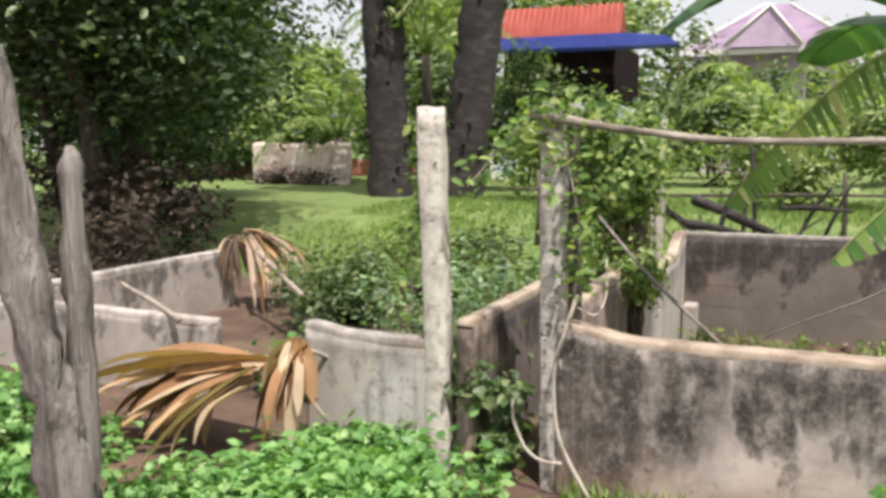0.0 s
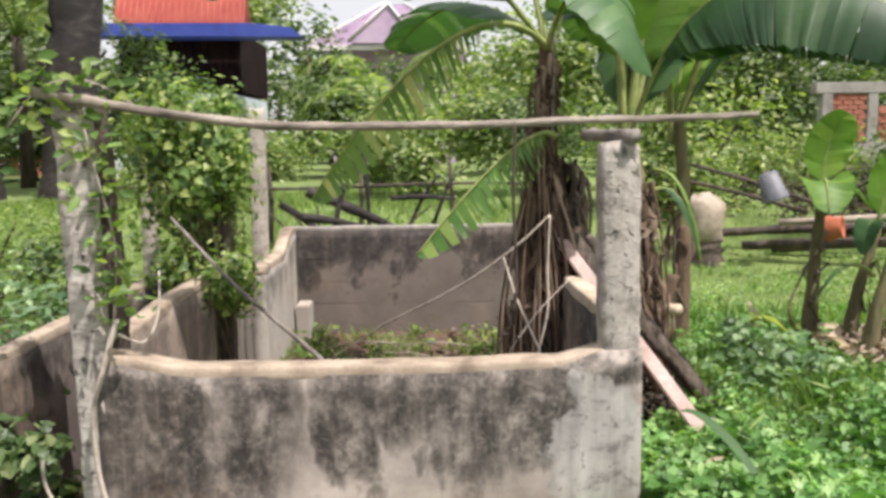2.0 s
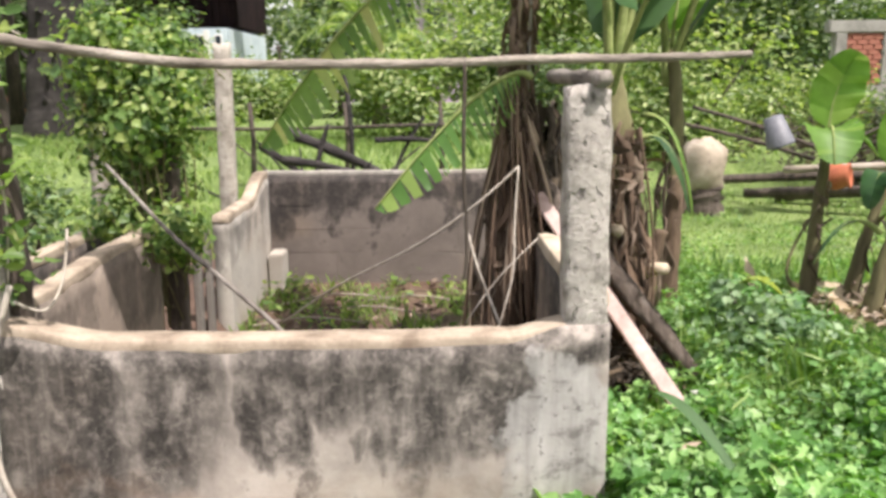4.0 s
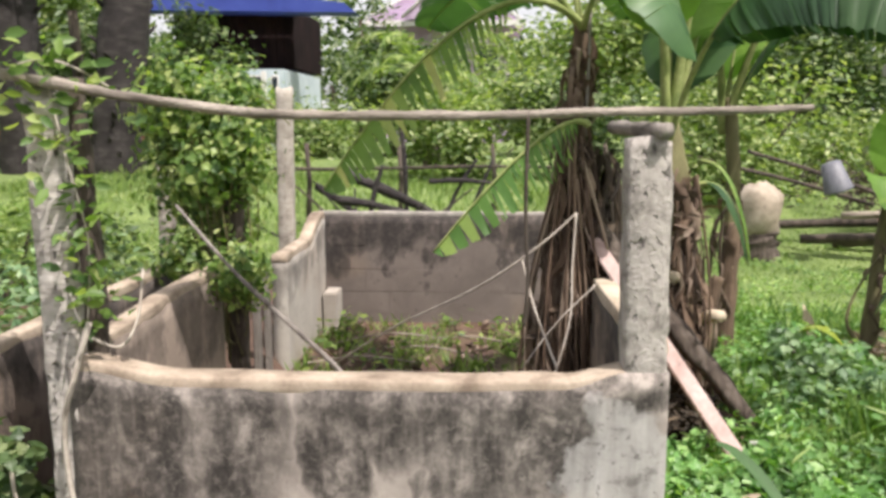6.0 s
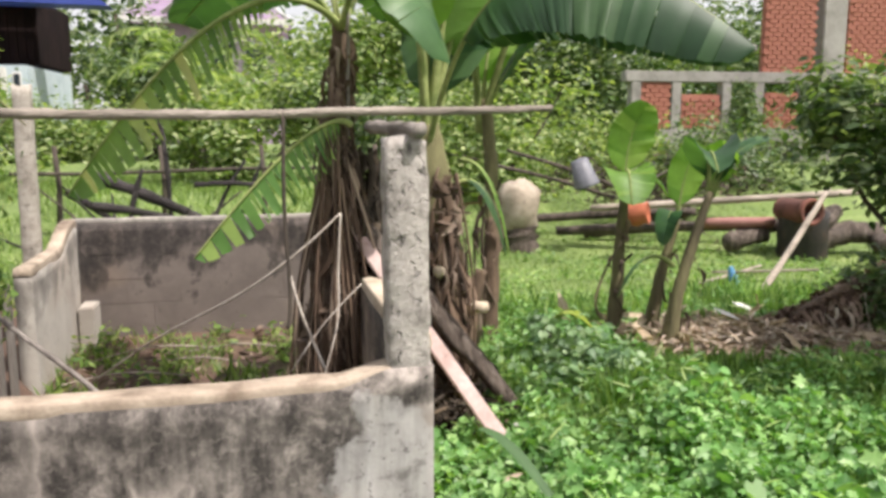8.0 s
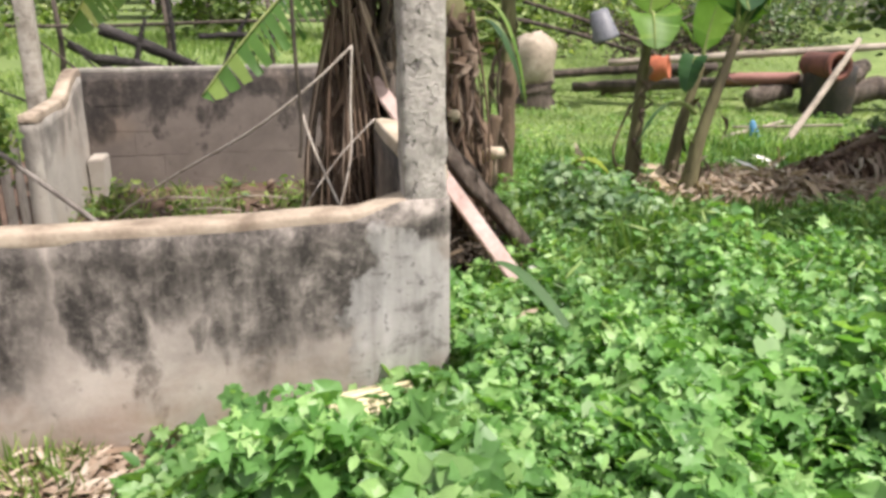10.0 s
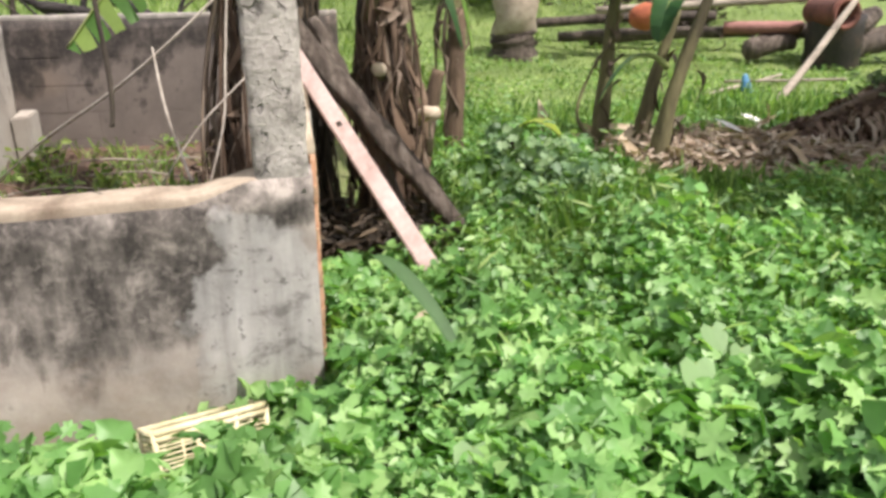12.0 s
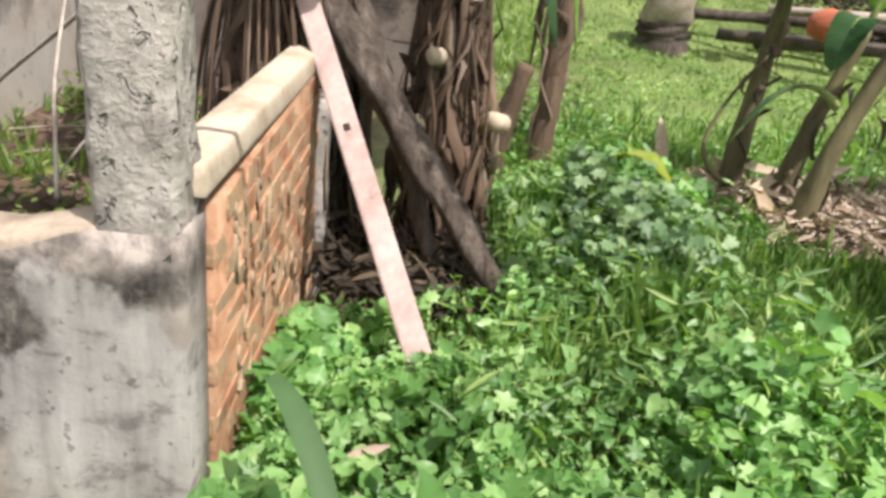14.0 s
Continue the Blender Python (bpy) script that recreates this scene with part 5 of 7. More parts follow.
def runner(name, label, pts, count, size, seed, form=OVAL, mat="vine", spread=0.06, r=0.006):
    rng = np.random.default_rng(seed)
    line = smoothed(pts, 8)
    ob = thing(name, tuple(line[0]), label, "vine", "creepers on the posts")
    bm = bmesh.new()
    tube(bm, line, r * 0.6, 5, 0.2, seed)
    part("runner", bm, M["twig"], ob, "thin woody runner")
    idx = rng.integers(0, len(line), count)
    pos = np.array([tuple(line[i]) for i in idx]) + rng.normal(size=(count, 3)) * spread
    leaves("foliage", form, pos, rng.normal(size=(count, 3)) * 0.6 + np.array([0, -0.5, 0.8]), size * rng.uniform(0.6, 1.4, count), M[mat], ob, seed + 1)


HEART = ([(0, 0, 0), (-0.14, 0.22, 0.03), (0.02, 0.42, 0.05), (0.35, 0.40, 0.03), (0.7, 0.2, 0.0), (1.05, 0, -0.06), (0.7, -0.2, 0.0), (0.35, -0.40, 0.03), (0.02, -0.42, 0.05), (-0.14, -0.22, 0.03), (0.4, 0, -0.03)],
         [(10, i, (i + 1) % 10) for i in range(10)])
runner("creeper", "leafy creeper hanging down the weathered post", [(-1.90, 0.0, 1.66), (-1.84, -0.02, 1.4), (-1.80, 0.0, 1.15), (-1.82, 0.0, 0.9)], 170, 0.055, 41, spread=0.05)
runner("creeper", "leafy creeper tangled over the pole's end", [(-2.3, -0.05, 1.35), (-2.12, -0.03, 1.55), (-2.0, -0.02, 1.68), (-1.85, 0.0, 1.70), (-1.70, 0.1, 1.60)], 105, 0.06, 43, spread=0.045)
runner("creeper", "creeper climbing the pale post", [(-2.62, 0.12, 0.5), (-2.66, 0.12, 1.0), (-2.60, 0.1, 1.35), (-2.57, 0.06, 1.62)], 190, 0.05, 45, spread=0.04)
bar("dry_vine", [(-1.80, -0.03, 0.90), (-1.845, -0.05, 0.74), (-1.885, -0.06, 0.60), (-1.888, -0.06, 0.42), (-1.85, -0.07, 0.24), (-1.72, -0.08, 0.02)], 0.010, M["twig"],
    "pale dry vine looped down the weathered post", "vine", 6, 0.3, 1)
bar("dry_vine", [(-1.81, 0.0, 0.84), (-1.74, 0.05, 0.80), (-1.71, 0.12, 0.88), (-1.74, 0.25, 1.02)], 0.005, M["twig"], "thin dry vine curled over the coping", "vine", 5, 0.3, 2)
bar("dry_vine", [(-2.08, -0.05, 0.42), (-2.075, -0.05, 0.32), (-2.015, -0.06, 0.20), (-1.93, -0.07, 0.155), (-1.845, -0.075, 0.16)], 0.008, M["twig"], "pale dry vine hanging between the posts", "vine", 5, 0.3, 3)
# bare twigs inside the pen
bar("bare_twig", [(-0.20, 0.80, 1.16), (-0.36, 0.78, 1.02), (-0.6, 0.9, 0.83), (-1.0, 1.3, 0.55), (-1.35, 1.7, 0.25)], [0.004, 0.005, 0.006, 0.0055, 0.004], M["twig"], "long bare pale branch across the pen", "branch", 6, 0.3, 4)
bar("bare_twig", [(-0.42, 0.62, 1.0), (-0.38, 0.45, 0.85), (-0.31, 0.27, 0.68)], [0.003, 0.0045, 0.0045], M["twig"], "short pale forked twig by the coping", "branch", 6, 0.3, 5)
bar("bare_twig", [(-0.20, 0.80, 1.16), (-0.22, 0.72, 0.95), (-0.24, 0.6, 0.75), (-0.34, 0.5, 0.45)], 0.0038, M["twig"], "thin pale twig hanging from the clump", "branch", 6, 0.3, 6)
bar("bare_twig", [(-0.15, 0.55, 0.92), (-0.3, 0.5, 0.78), (-0.42, 0.47, 0.62)], 0.003, M["twig"], "thin pale twig leaning in the pen", "branch", 5, 0.3, 7)
bar("thin_stalk", [(-0.10, 1.42, 1.45), (-0.09, 1.43, 2.0), (-0.07, 1.45, 2.75)], [0.010, 0.008, 0.006], M["grey_wood"], "thin bare stalk standing in the banana clump", "branch", 5, 0.3, 9)
bar("hanging_twig", [(-0.435, 0.0, 1.55), (-0.44, 0.0, 1.3), (-0.43, 0.0, 1.0), (-0.44, 0.0, 0.9)], 0.006, M["bark"], "dark thin twig hanging from the pole", "branch", 5, 0.3, 8)


def bare_litter(x, y):
    """Whether dry litter, not green, covers the ground under the young bananas."""
    n = 0.22 * noise.noise(Vector((x * 2.3, y * 2.3, 14)))
    return 1.35 < x + n < 3.3 and max(1.28, 1.85 - 0.55 * (x - 1.4)) < y + n < 2.45


def cover_share(x, y):
    """How dense the creeper stands: thick beside the pen, frayed and thinning outwards."""
    n = noise.noise(Vector((x * 1.1, y * 1.1, 4))) + 0.6 * noise.noise(Vector((x * 3.1, y * 3.1, 9)))
    if (x < 0.02 and y > -0.03) or (x < 0.60 and y > 0.78 + 0.1 * n):
        return 0.0
    share = sweep(-1.02, -0.66, x + 0.2 * n) * sweep(-2.9, -1.6, y + 0.8 * n) * (1 - sweep(2.6, 4.6, x + 0.9 * n)) * (1 - sweep(1.6, 3.4, y + 0.8 * n))
    if bare_litter(x, y):
        share *= 0.09
    return share


def ground_cover():
    """Lobed creeper leaves in the open ground right of the pen and in front of it, in overlapping mounds, with grass and narrow-leaved weeds behind."""
    rng = np.random.default_rng(77)

    def finer(x, y):
        """0 in the broad-leaved front, 1 in the grassy rear."""
        return sweep(-0.45, 0.60, y + 0.45 * noise.noise(Vector((x * 1.5, y * 1.5, 31))) + 0.25 * sweep(0.6, 1.8, x)) * sweep(0.15, 0.45, x)

    def mound(x, y):
        h = 0.10 + 0.10 * sweep(-0.5, 0.2, x) + (0.26 * max(0.0, noise.noise(Vector((x * 2.2, y * 2.2, 8))) + 0.42) + 0.09 * noise.noise(Vector((x * 6.5, y * 6.5, 18)))) * sweep(-1.3, 0.1, x)
        if x < 0.05:
            h *= 0.55 + 0.45 * sweep(-0.05, -0.40, y)
        if abs(x + 0.24) < 0.22 and abs(y + 0.30 - 0.6 * (x + 0.24)) < 0.13:
            h = 0.05
        elif -0.66 < x < -0.35 and -0.74 < y < -0.44:
            h = max(h, 0.39)
        elif abs(x + 0.36) < 0.36 and -0.74 < y < -0.42:
            h = max(h, 0.30)
        h *= 1 - 0.6 * sweep(0.75, 1.25, y) * sweep(1.0, 1.3, x)
        if 0.1 < x < 0.66 and -0.1 < y < 0.75:
            h = max(h, 0.28 + 0.08 * noise.noise(Vector((x * 5, y * 5, 21))))
        return h * (0.8 if y > 0.4 else 1.0)
    kinds = {"star": ([], [], []), "lobed": ([], [], []), "heart": ([], [], []), "oval": ([], [], []), "lance": ([], [], []), "blade": ([], [], [])}
    while sum(len(k[0]) for k in kinds.values()) < 112000:
        x, y = rng.uniform(-1.5, 5.2), rng.uniform(-3.2, 4.2)
        if rng.random() > cover_share(x, y):
            continue
        # one patch favours one kind and size of leaf
        f, who = finer(x, y), noise.noise(Vector((x * 2.6, y * 2.6, 51))) + 0.35 * rng.normal()
        big = 1.0 + 0.55 * noise.noise(Vector((x * 3.3, y * 3.3, 61)))
        top = rng.random() ** 0.55
        z = gz(x, y) + 0.02 + mound(x, y) * top
        tilt = rng.normal(size=2) * 0.75
        lean = (tilt[0], tilt[1] - 0.15, 1.0)
        if rng.random() > f:
            kind = ("star" if rng.random() < 0.55 else "lobed") if who > -0.25 else ("heart" if who > -0.45 else "oval")
            size = big * (0.026 + 0.036 * rng.random() ** 2.0) * {"star": 1.08, "lobed": 0.95, "heart": 0.85, "oval": 1.0}[kind] * (1.3 if x < 0.1 else 1.0) * (1.3 - 0.3 * sweep(-0.9, -0.2, y))
        else:
            kind = "oval" if who > 0.32 else ("lance" if who > 0.06 else "blade")
            size = big * {"oval": rng.uniform(0.025, 0.05), "lance": rng.uniform(0.04, 0.10), "blade": rng.uniform(0.06, 0.15)}[kind]
            lean = (rng.normal() * 0.8, rng.normal() * 0.8, 0.9) if kind != "blade" else (rng.normal() * 0.3, rng.normal() * 0.3, 1.0)
            if kind == "blade":
                z = gz(x, y) + 0.6 * mound(x, y) * rng.random()
        for q, v in zip(kinds[kind], ((x, y, z), lean, size)):
            q.append(v)
    ob = thing("creeper_cover", (1.0, -0.3, gz(1.0, -0.3)), "dense bright green creeper covering the ground", "ground cover", kind="stuff")
    NARROW = ([(x, y * 0.6, z) for x, y, z in LANCE[0]], LANCE[1])
    upright = ([(p[2] * 0.3, p[1] * 0.8, p[0]) for p in BLADE[0]], BLADE[1])
    for k, (kind, name, form, mat) in enumerate((("star", "star_foliage", STAR, "cover"), ("lobed", "foliage", LOBED, "cover"), ("heart", "heart_foliage", HEART, "cover"), ("oval", "weed_foliage", OVAL, "cover"),
                                                 ("lance", "lance_foliage", NARROW, "weed"), ("blade", "grass_foliage", upright, "weed"))):
        pos, nrm, size = kinds[kind]
        leaves(name, form, pos, nrm, size, M[mat], ob, 78 + k)
    for k, (x, y, z, s) in enumerate(((0.82, -0.50, 0.42, 0.11), (0.93, -0.36, 0.43, 0.09), (0.98, -0.42, 0.40, 0.08), (0.55, -0.72, 0.33, 0.09), (1.45, -0.25, 0.38, 0.09), (1.3, -0.75, 0.36, 0.1),
                                      (0.62, -0.62, 0.36, 0.10), (1.12, -0.58, 0.38, 0.085), (0.30, -0.55, 0.30, 0.10), (-0.35, -0.62, 0.22, 0.11), (-0.50, -0.48, 0.20, 0.10))):
        w = thing("heart_leaf_weed", (x, y, gz(x, y)), "single heart-shaped pale green leaf on a thin stalk", "weed", "heart-leaved weeds")
        many("leaf", HEART[0], HEART[1], poses([(x, y, z)], [(0.2 - 0.04 * k, -0.8, 0.75)], [s], rng, np.array([-1.6 + 0.25 * math.sin(k * 2.1)]), 0.8), M["pale_weed"], w)
        bm = bmesh.new()
        tube(bm, smoothed([(x + 0.02, y + 0.03, gz(x, y)), (x + 0.01, y + 0.03, z * 0.7), (x, y, z)], 4), 0.003, 5)
        part("stalk", bm, M["midrib"], w)


ground_cover()


def grass():
    rng = np.random.default_rng(5)
    ob = thing("grass", (2.5, 3.5, gz(2.5, 3.5)), "rough bright green grass in the yard", "grass", kind="stuff")
    pos, nrm, size = [], [], []
    n = 0
    while n < 46000:
        x, y = rng.uniform(-0.3, 7.5), rng.uniform(-1.2, 9.0)
        if x < 0.25 and y < 4.4:
            continue
        if bare_litter(x, y) and rng.random() < 0.97:
            continue
        k = noise.noise(Vector((x * 1.5, y * 1.5, 6)))
        if rng.random() > 0.55 + 0.6 * k + (0.2 if y > 1 else -0.3) - 0.9 * sweep(5.5, 7.5, x + 1.5 * k) - 0.9 * sweep(-0.6, -1.6, y + 0.8 * k):
            continue
        pos.append((x, y, gz(x, y) - 0.01))
        nrm.append((rng.normal() * 0.35, rng.normal() * 0.35, 1.0))
        size.append(rng.uniform(0.04, 0.13) * (1.0 - 0.5 * sweep(0.7, 1.5, y)))
        n += 1
    form = ([(p[2] * 0.3, p[1], p[0]) for p in BLADE[0]], BLADE[1])
    leaves("turf", form, pos, nrm, size, M["grass"], ob, 6)
    # small round leaves between the blades
    pos = [(x, y, gz(x, y) + 0.02 + 0.03 * rng.random()) for x, y in zip(rng.uniform(0.5, 5.0, 16000), rng.uniform(0.8, 6.5, 16000)) if noise.noise(Vector((x * 1.7, y * 1.7, 16))) > -0.12 and not bare_litter(x, y)]
    leaves("small_weeds", OVAL, pos, rng.normal(size=(len(pos), 3)) * 0.5 + np.array([0, 0, 1.0]), rng.uniform(0.02, 0.05, len(pos)), M["weed"], ob, 9)
    # the lawn behind the pens
    lawn = thing("lawn_grass", (-3.0, 8.5, gz(-3.0, 8.5)), "short yellowish green grass on the lawn", "grass", kind="stuff")
    pos = [(x, y, gz(x, y) - 0.005) for x, y in zip(rng.uniform(-8.0, 1.2, 34000), 4.7 + 9.0 * rng.random(34000) ** 1.3) if noise.noise(Vector((x * 0.9, y * 0.9, 26))) > -0.25]
    leaves("turf", form, pos, rng.normal(size=(len(pos), 3)) * 0.35 + np.array([0, 0, 1.0]), rng.uniform(0.05, 0.14, len(pos)), M["grass"], lawn, 10)
    # inside the pen and along the walls
    pos, nrm, size = [], [], []
    for k in range(4200):
        x, y = rng.uniform(-1.86, -0.15), rng.uniform(1.0, 4.05)
        if noise.noise(Vector((x * 2.5, y * 2.5, 3))) < 0.02:
            continue
        pos.append((x, y, gz(x, y) - 0.01))
        nrm.append((rng.normal() * 0.5, rng.normal() * 0.5, 1.0))
        size.append(rng.uniform(0.04, 0.13) * (1.2 + 0.9 * noise.noise(Vector((x * 3, y * 3, 1)))))
    ob = thing("pen_weeds", (-1.0, 2.8, gz(-1.0, 2.8)), "weeds and grass on the pen's floor", "weeds", kind="stuff")
    leaves("turf", form, pos, nrm, size, M["grass"], ob, 8)


grass()


def pen_litter():
    rng = np.random.default_rng(17)
    ob = thing("pen_litter", (-1.0, 2.6, gz(-1.0, 2.6)), "dry leaves and broken weeds on the pen floor", "leaf litter", kind="stuff")
    n = 560
    x, y = rng.uniform(-1.8, -0.1, n), rng.uniform(0.6, 4.0, n)
    pos = np.array([(a, b, gz(a, b) + 0.01 + 0.05 * rng.random()) for a, b in zip(x, y)])
    leaves("litter", LANCE, pos, rng.normal(size=(n, 3)) * 0.4 + np.array([0, 0, 1.0]), rng.uniform(0.05, 0.16, n), M["dry_brown"], ob, 18)
    x, y = rng.uniform(-1.85, -0.15, 1500), rng.uniform(0.8, 4.05, 1500)
    x, y = np.array([(a, b) for a, b in zip(x, y) if noise.noise(Vector((a * 2.1, b * 2.1, 33))) > 0.0]).T
    n = len(x)
    pos = np.array([(a, b, gz(a, b) + 0.02 + 0.13 * rng.random()) for a, b in zip(x, y)])
    leaves("weed_foliage", OVAL, pos, rng.normal(size=(n, 3)) * 0.5 + np.array([0, 0, 1.0]), rng.uniform(0.03, 0.08, n), M["vine"], ob, 19)
    for i in range(6):
        a, b = rng.uniform(-1.6, -0.3), rng.uniform(2.2, 3.6)
        d = rng.uniform(-0.5, 0.5)
        bar("floor_twig", [(a - 0.4, b - d * 0.4, gz(a, b) + 0.05), (a, b, gz(a, b) + 0.10), (a + 0.4, b + d * 0.4, gz(a, b) + 0.04)], 0.006, M["pole_wood"], "dry twig lying on the pen floor", "branch", 5, 0.3, i, "floor twigs")


pen_litter()


def wall_foot():
    """Bare earth by the front wall's foot: dead leaves, straws and a few tufts."""
    rng = np.random.default_rng(61)
    ob = thing("dry_litter", (-1.15, -0.2, gz(-1.15, -0.2)), "reddish dry leaves and straws at the wall's foot", "leaf litter", kind="stuff")
    n = 420
    x, y = rng.normal(-1.08, 0.16, n), -0.04 - np.abs(rng.normal(0.12, 0.14, n))
    pos = np.array([(a, b, gz(a, b) + 0.008 + 0.02 * rng.random()) for a, b in zip(x, y)])
    leaves("litter", LANCE, pos, rng.normal(size=(n, 3)) * 0.35 + np.array([0, 0, 1.0]), rng.uniform(0.04, 0.12, n), M["dry_pale"], ob, 62)
    ob = thing("grass_tuft", (-1.5, -0.12, gz(-1.5, -0.12)), "thin grass tufts at the wall's foot", "grass", kind="stuff")
    n = 420
    x, y = rng.uniform(-1.85, -1.1, n), -0.03 - np.abs(rng.normal(0.08, 0.14, n))
    pos = np.array([(a, b, gz(a, b) - 0.01) for a, b in zip(x, y)])
    form = ([(p[2] * 0.3, p[1] * 0.7, p[0]) for p in BLADE[0]], BLADE[1])
    leaves("turf", form, pos, rng.normal(size=(n, 3)) * 0.4 + np.array([0, 0, 1.0]), rng.uniform(0.05, 0.14, n), M["grass"], ob, 63)


wall_foot()

# ---- trees, hedges, distance ----


def tree(name, label, base, height, crown_c, crown_r, count, size, mat, seed, trunk_r=0.16, trunks=1, clumps=60, group="", form=OVAL, bark="bark", low=0.3):
    """A tree: tapered trunk, limbs to the clumps, and leaves in clumps with gaps."""
    rng = np.random.default_rng(seed)
    bx, by = base
    bz = gz(bx, by)
    ob = thing(name, (bx, by, bz), label, "tree", group)
    c, r = np.array(crown_c, float), np.array(crown_r, float)
    d = rng.normal(size=(clumps, 3))
    d /= np.linalg.norm(d, axis=1, keepdims=True)
    cc = c + d * r * rng.uniform(0.3, 1.0, (clumps, 1)) ** 0.6
    bm = bmesh.new()
    for t in range(trunks):
        o = rng.normal(size=2) * 0.5 * (trunks > 1)
        tip = c + np.array([o[0], o[1], -r[2] * 0.2])
        tube(bm, smoothed([(bx + o[0] * 0.6, by + o[1] * 0.6, bz - 0.1), (bx + o[0] + rng.normal() * 0.1, by + o[1], bz + height * 0.35), tuple(tip)], 6),
             list(np.linspace(trunk_r, trunk_r * 0.45, 13)), 10, 0.3, seed + t)
    part("trunk", bm, M[bark], ob)
    bm = bmesh.new()
    for k in range(min(clumps, 26)):
        start = np.array([bx, by, bz + height * rng.uniform(0.3, 0.6)])
        mid = (start + cc[k]) / 2 + rng.normal(size=3) * 0.2
        tube(bm, smoothed([tuple(start), tuple(mid), tuple(cc[k])], 4), list(np.linspace(trunk_r * 0.4, 0.015, 9)), 6)
    part("limb", bm, M[bark], ob, "spreading limbs")
    who = rng.integers(0, clumps, count)
    off = rng.normal(size=(count, 3)) * r.mean() * 0.17 * np.array([1.15, 1.15, 0.75])
    pos = cc[who] + off
    pos[:, 2] = np.where(pos[:, 2] < bz + low, bz + low + rng.uniform(0, 0.9, count), pos[:, 2])
    nrm = off / (np.linalg.norm(off, axis=1, keepdims=True) + 1e-6) * 0.6 + np.array([0, 0, 0.7]) + rng.normal(size=(count, 3)) * 0.5
    leaves("crown", form, pos, nrm, size * rng.uniform(0.6, 1.35, count), mat, ob, seed + 1)
    return ob


def toddy_palm(base, top, r, seed, label):
    """A stout dark toddy palm trunk with old leaf bases and a crown of fans far above."""
    bx, by = base
    bz = gz(bx, by)
    ob = thing("toddy_palm", (bx, by, bz), label, "palm tree", "toddy palms")
    bm = bmesh.new()
    line = smoothed([(bx, by, bz - 0.3), (bx + (top[0] - bx) * 0.25, by, bz + 2.0), (bx + (top[0] - bx) * 0.55, by + (top[1] - by) * 0.5, bz + 5.0), top], 10)
    k = len(line)
    tube(bm, line, [r * (1.25 - 0.25 * min(1, i / 5)) * (1 + 0.05 * (i % 2)) for i in range(k)], 16, 0.25, seed)
    part("trunk", bm, M["palm_bark"], ob)
    rng = random.Random(seed)
    for j in range(60):
        bm = bmesh.new()
        i = rng.randrange(1, k)
        a = rng.uniform(0, 2 * math.pi)
        p = line[i] + Vector((math.cos(a) * r * 0.98, math.sin(a) * r * 0.98, rng.uniform(-0.2, 0.2)))
        o = Vector((math.cos(a), math.sin(a), rng.uniform(0.4, 1.4))).normalized()
        tube(bm, [p - o * 0.05, p + o * 0.09, p + o * rng.uniform(0.12, 0.22)], [0.05, 0.04, 0.012], 5, 0.4, j)
        part("leaf_stub", bm, M["palm_bark"], ob)
    nr = np.random.default_rng(seed)
    n = 900
    t = Vector(top)
    d = nr.normal(size=(n, 3))
    d /= np.linalg.norm(d, axis=1, keepdims=True)
    pos = np.array(t) + d * nr.uniform(0.4, 2.0, (n, 1)) * np.array([1, 1, 0.7])
    leaves("crown", LANCE, pos, d * 0.5 + np.array([0, 0, 0.8]) + nr.normal(size=(n, 3)) * 0.3, nr.uniform(0.6, 1.1, n), M["tree_dark"], ob, seed + 3)
    return ob


def hanging_growth(palm, centre, radii, count, size, form, mat, seed, label):
    """Climbers and old leaves that hang round a palm trunk, in clumps."""
    nr = np.random.default_rng(seed)
    cl = np.array(centre) + nr.normal(size=(12, 3)) * np.array(radii) * 0.6
    off = nr.normal(size=(count, 3)) * 0.22
    leaves("hanging_foliage", form, cl[nr.integers(0, 12, count)] + off, off * 2 + np.array([0, 0, 0.3]) + nr.normal(size=off.shape) * 0.4, size * nr.uniform(0.5, 1.3, count), mat, palm, seed, label, 1.2)


palm = toddy_palm((-9.4, 13.0), (-9.75, 13.0, 9.5), 0.43, 3, "stout dark toddy palm trunk on the lawn")
hanging_growth(palm, (-10.2, 12.8, 5.6), (0.45, 0.3, 1.2), 1500, 0.17, OVAL, M["tree_dark"], 251, "dark climber hanging round the trunk")
hanging_growth(palm, (-8.95, 12.8, 5.6), (0.35, 0.3, 1.4), 900, 0.26, LANCE, M["bush_light"], 252, "yellowish old leaves hanging on the trunk")
palm = toddy_palm((-7.75, 13.0), (-6.6, 13.2, 9.8), 0.44, 4, "leaning dark toddy palm trunk with leaf stubs")
bar("palm_stalk", [(-6.75, 12.9, 6.0), (-6.0, 12.8, 5.4), (-5.4, 12.7, 4.8), (-4.95, 12.7, 4.25)], [0.05, 0.04, 0.03, 0.012], M["grey_wood"], "bare dry leaf stalk hanging from the toddy palm", "branch", 6, 0.3, 5)

tree("shade_tree", "big dark spreading tree shading the yard's edge", (-10.2, 5.6), 6, (-11.0, 5.6, 4.4), (3.7, 3.0, 2.7), 46000, 0.14, M["tree_dark"], 11, 0.16, 5, 120, "yard trees", low=1.5)
tree("shade_tree", "dark tree with low hanging boughs", (-14.5, 10.5), 7, (-14.3, 10.5, 4.0), (2.8, 2.6, 2.8), 22000, 0.16, M["tree_dark"], 12, 0.18, 3, 80, "yard trees")
tree("shade_tree", "dark leafy tree beyond the lawn", (-23, 22), 8, (-23, 22, 3.8), (4.6, 3.6, 2.8), 9000, 0.34, M["bush"], 13, 0.2, 2, 80, "yard trees")


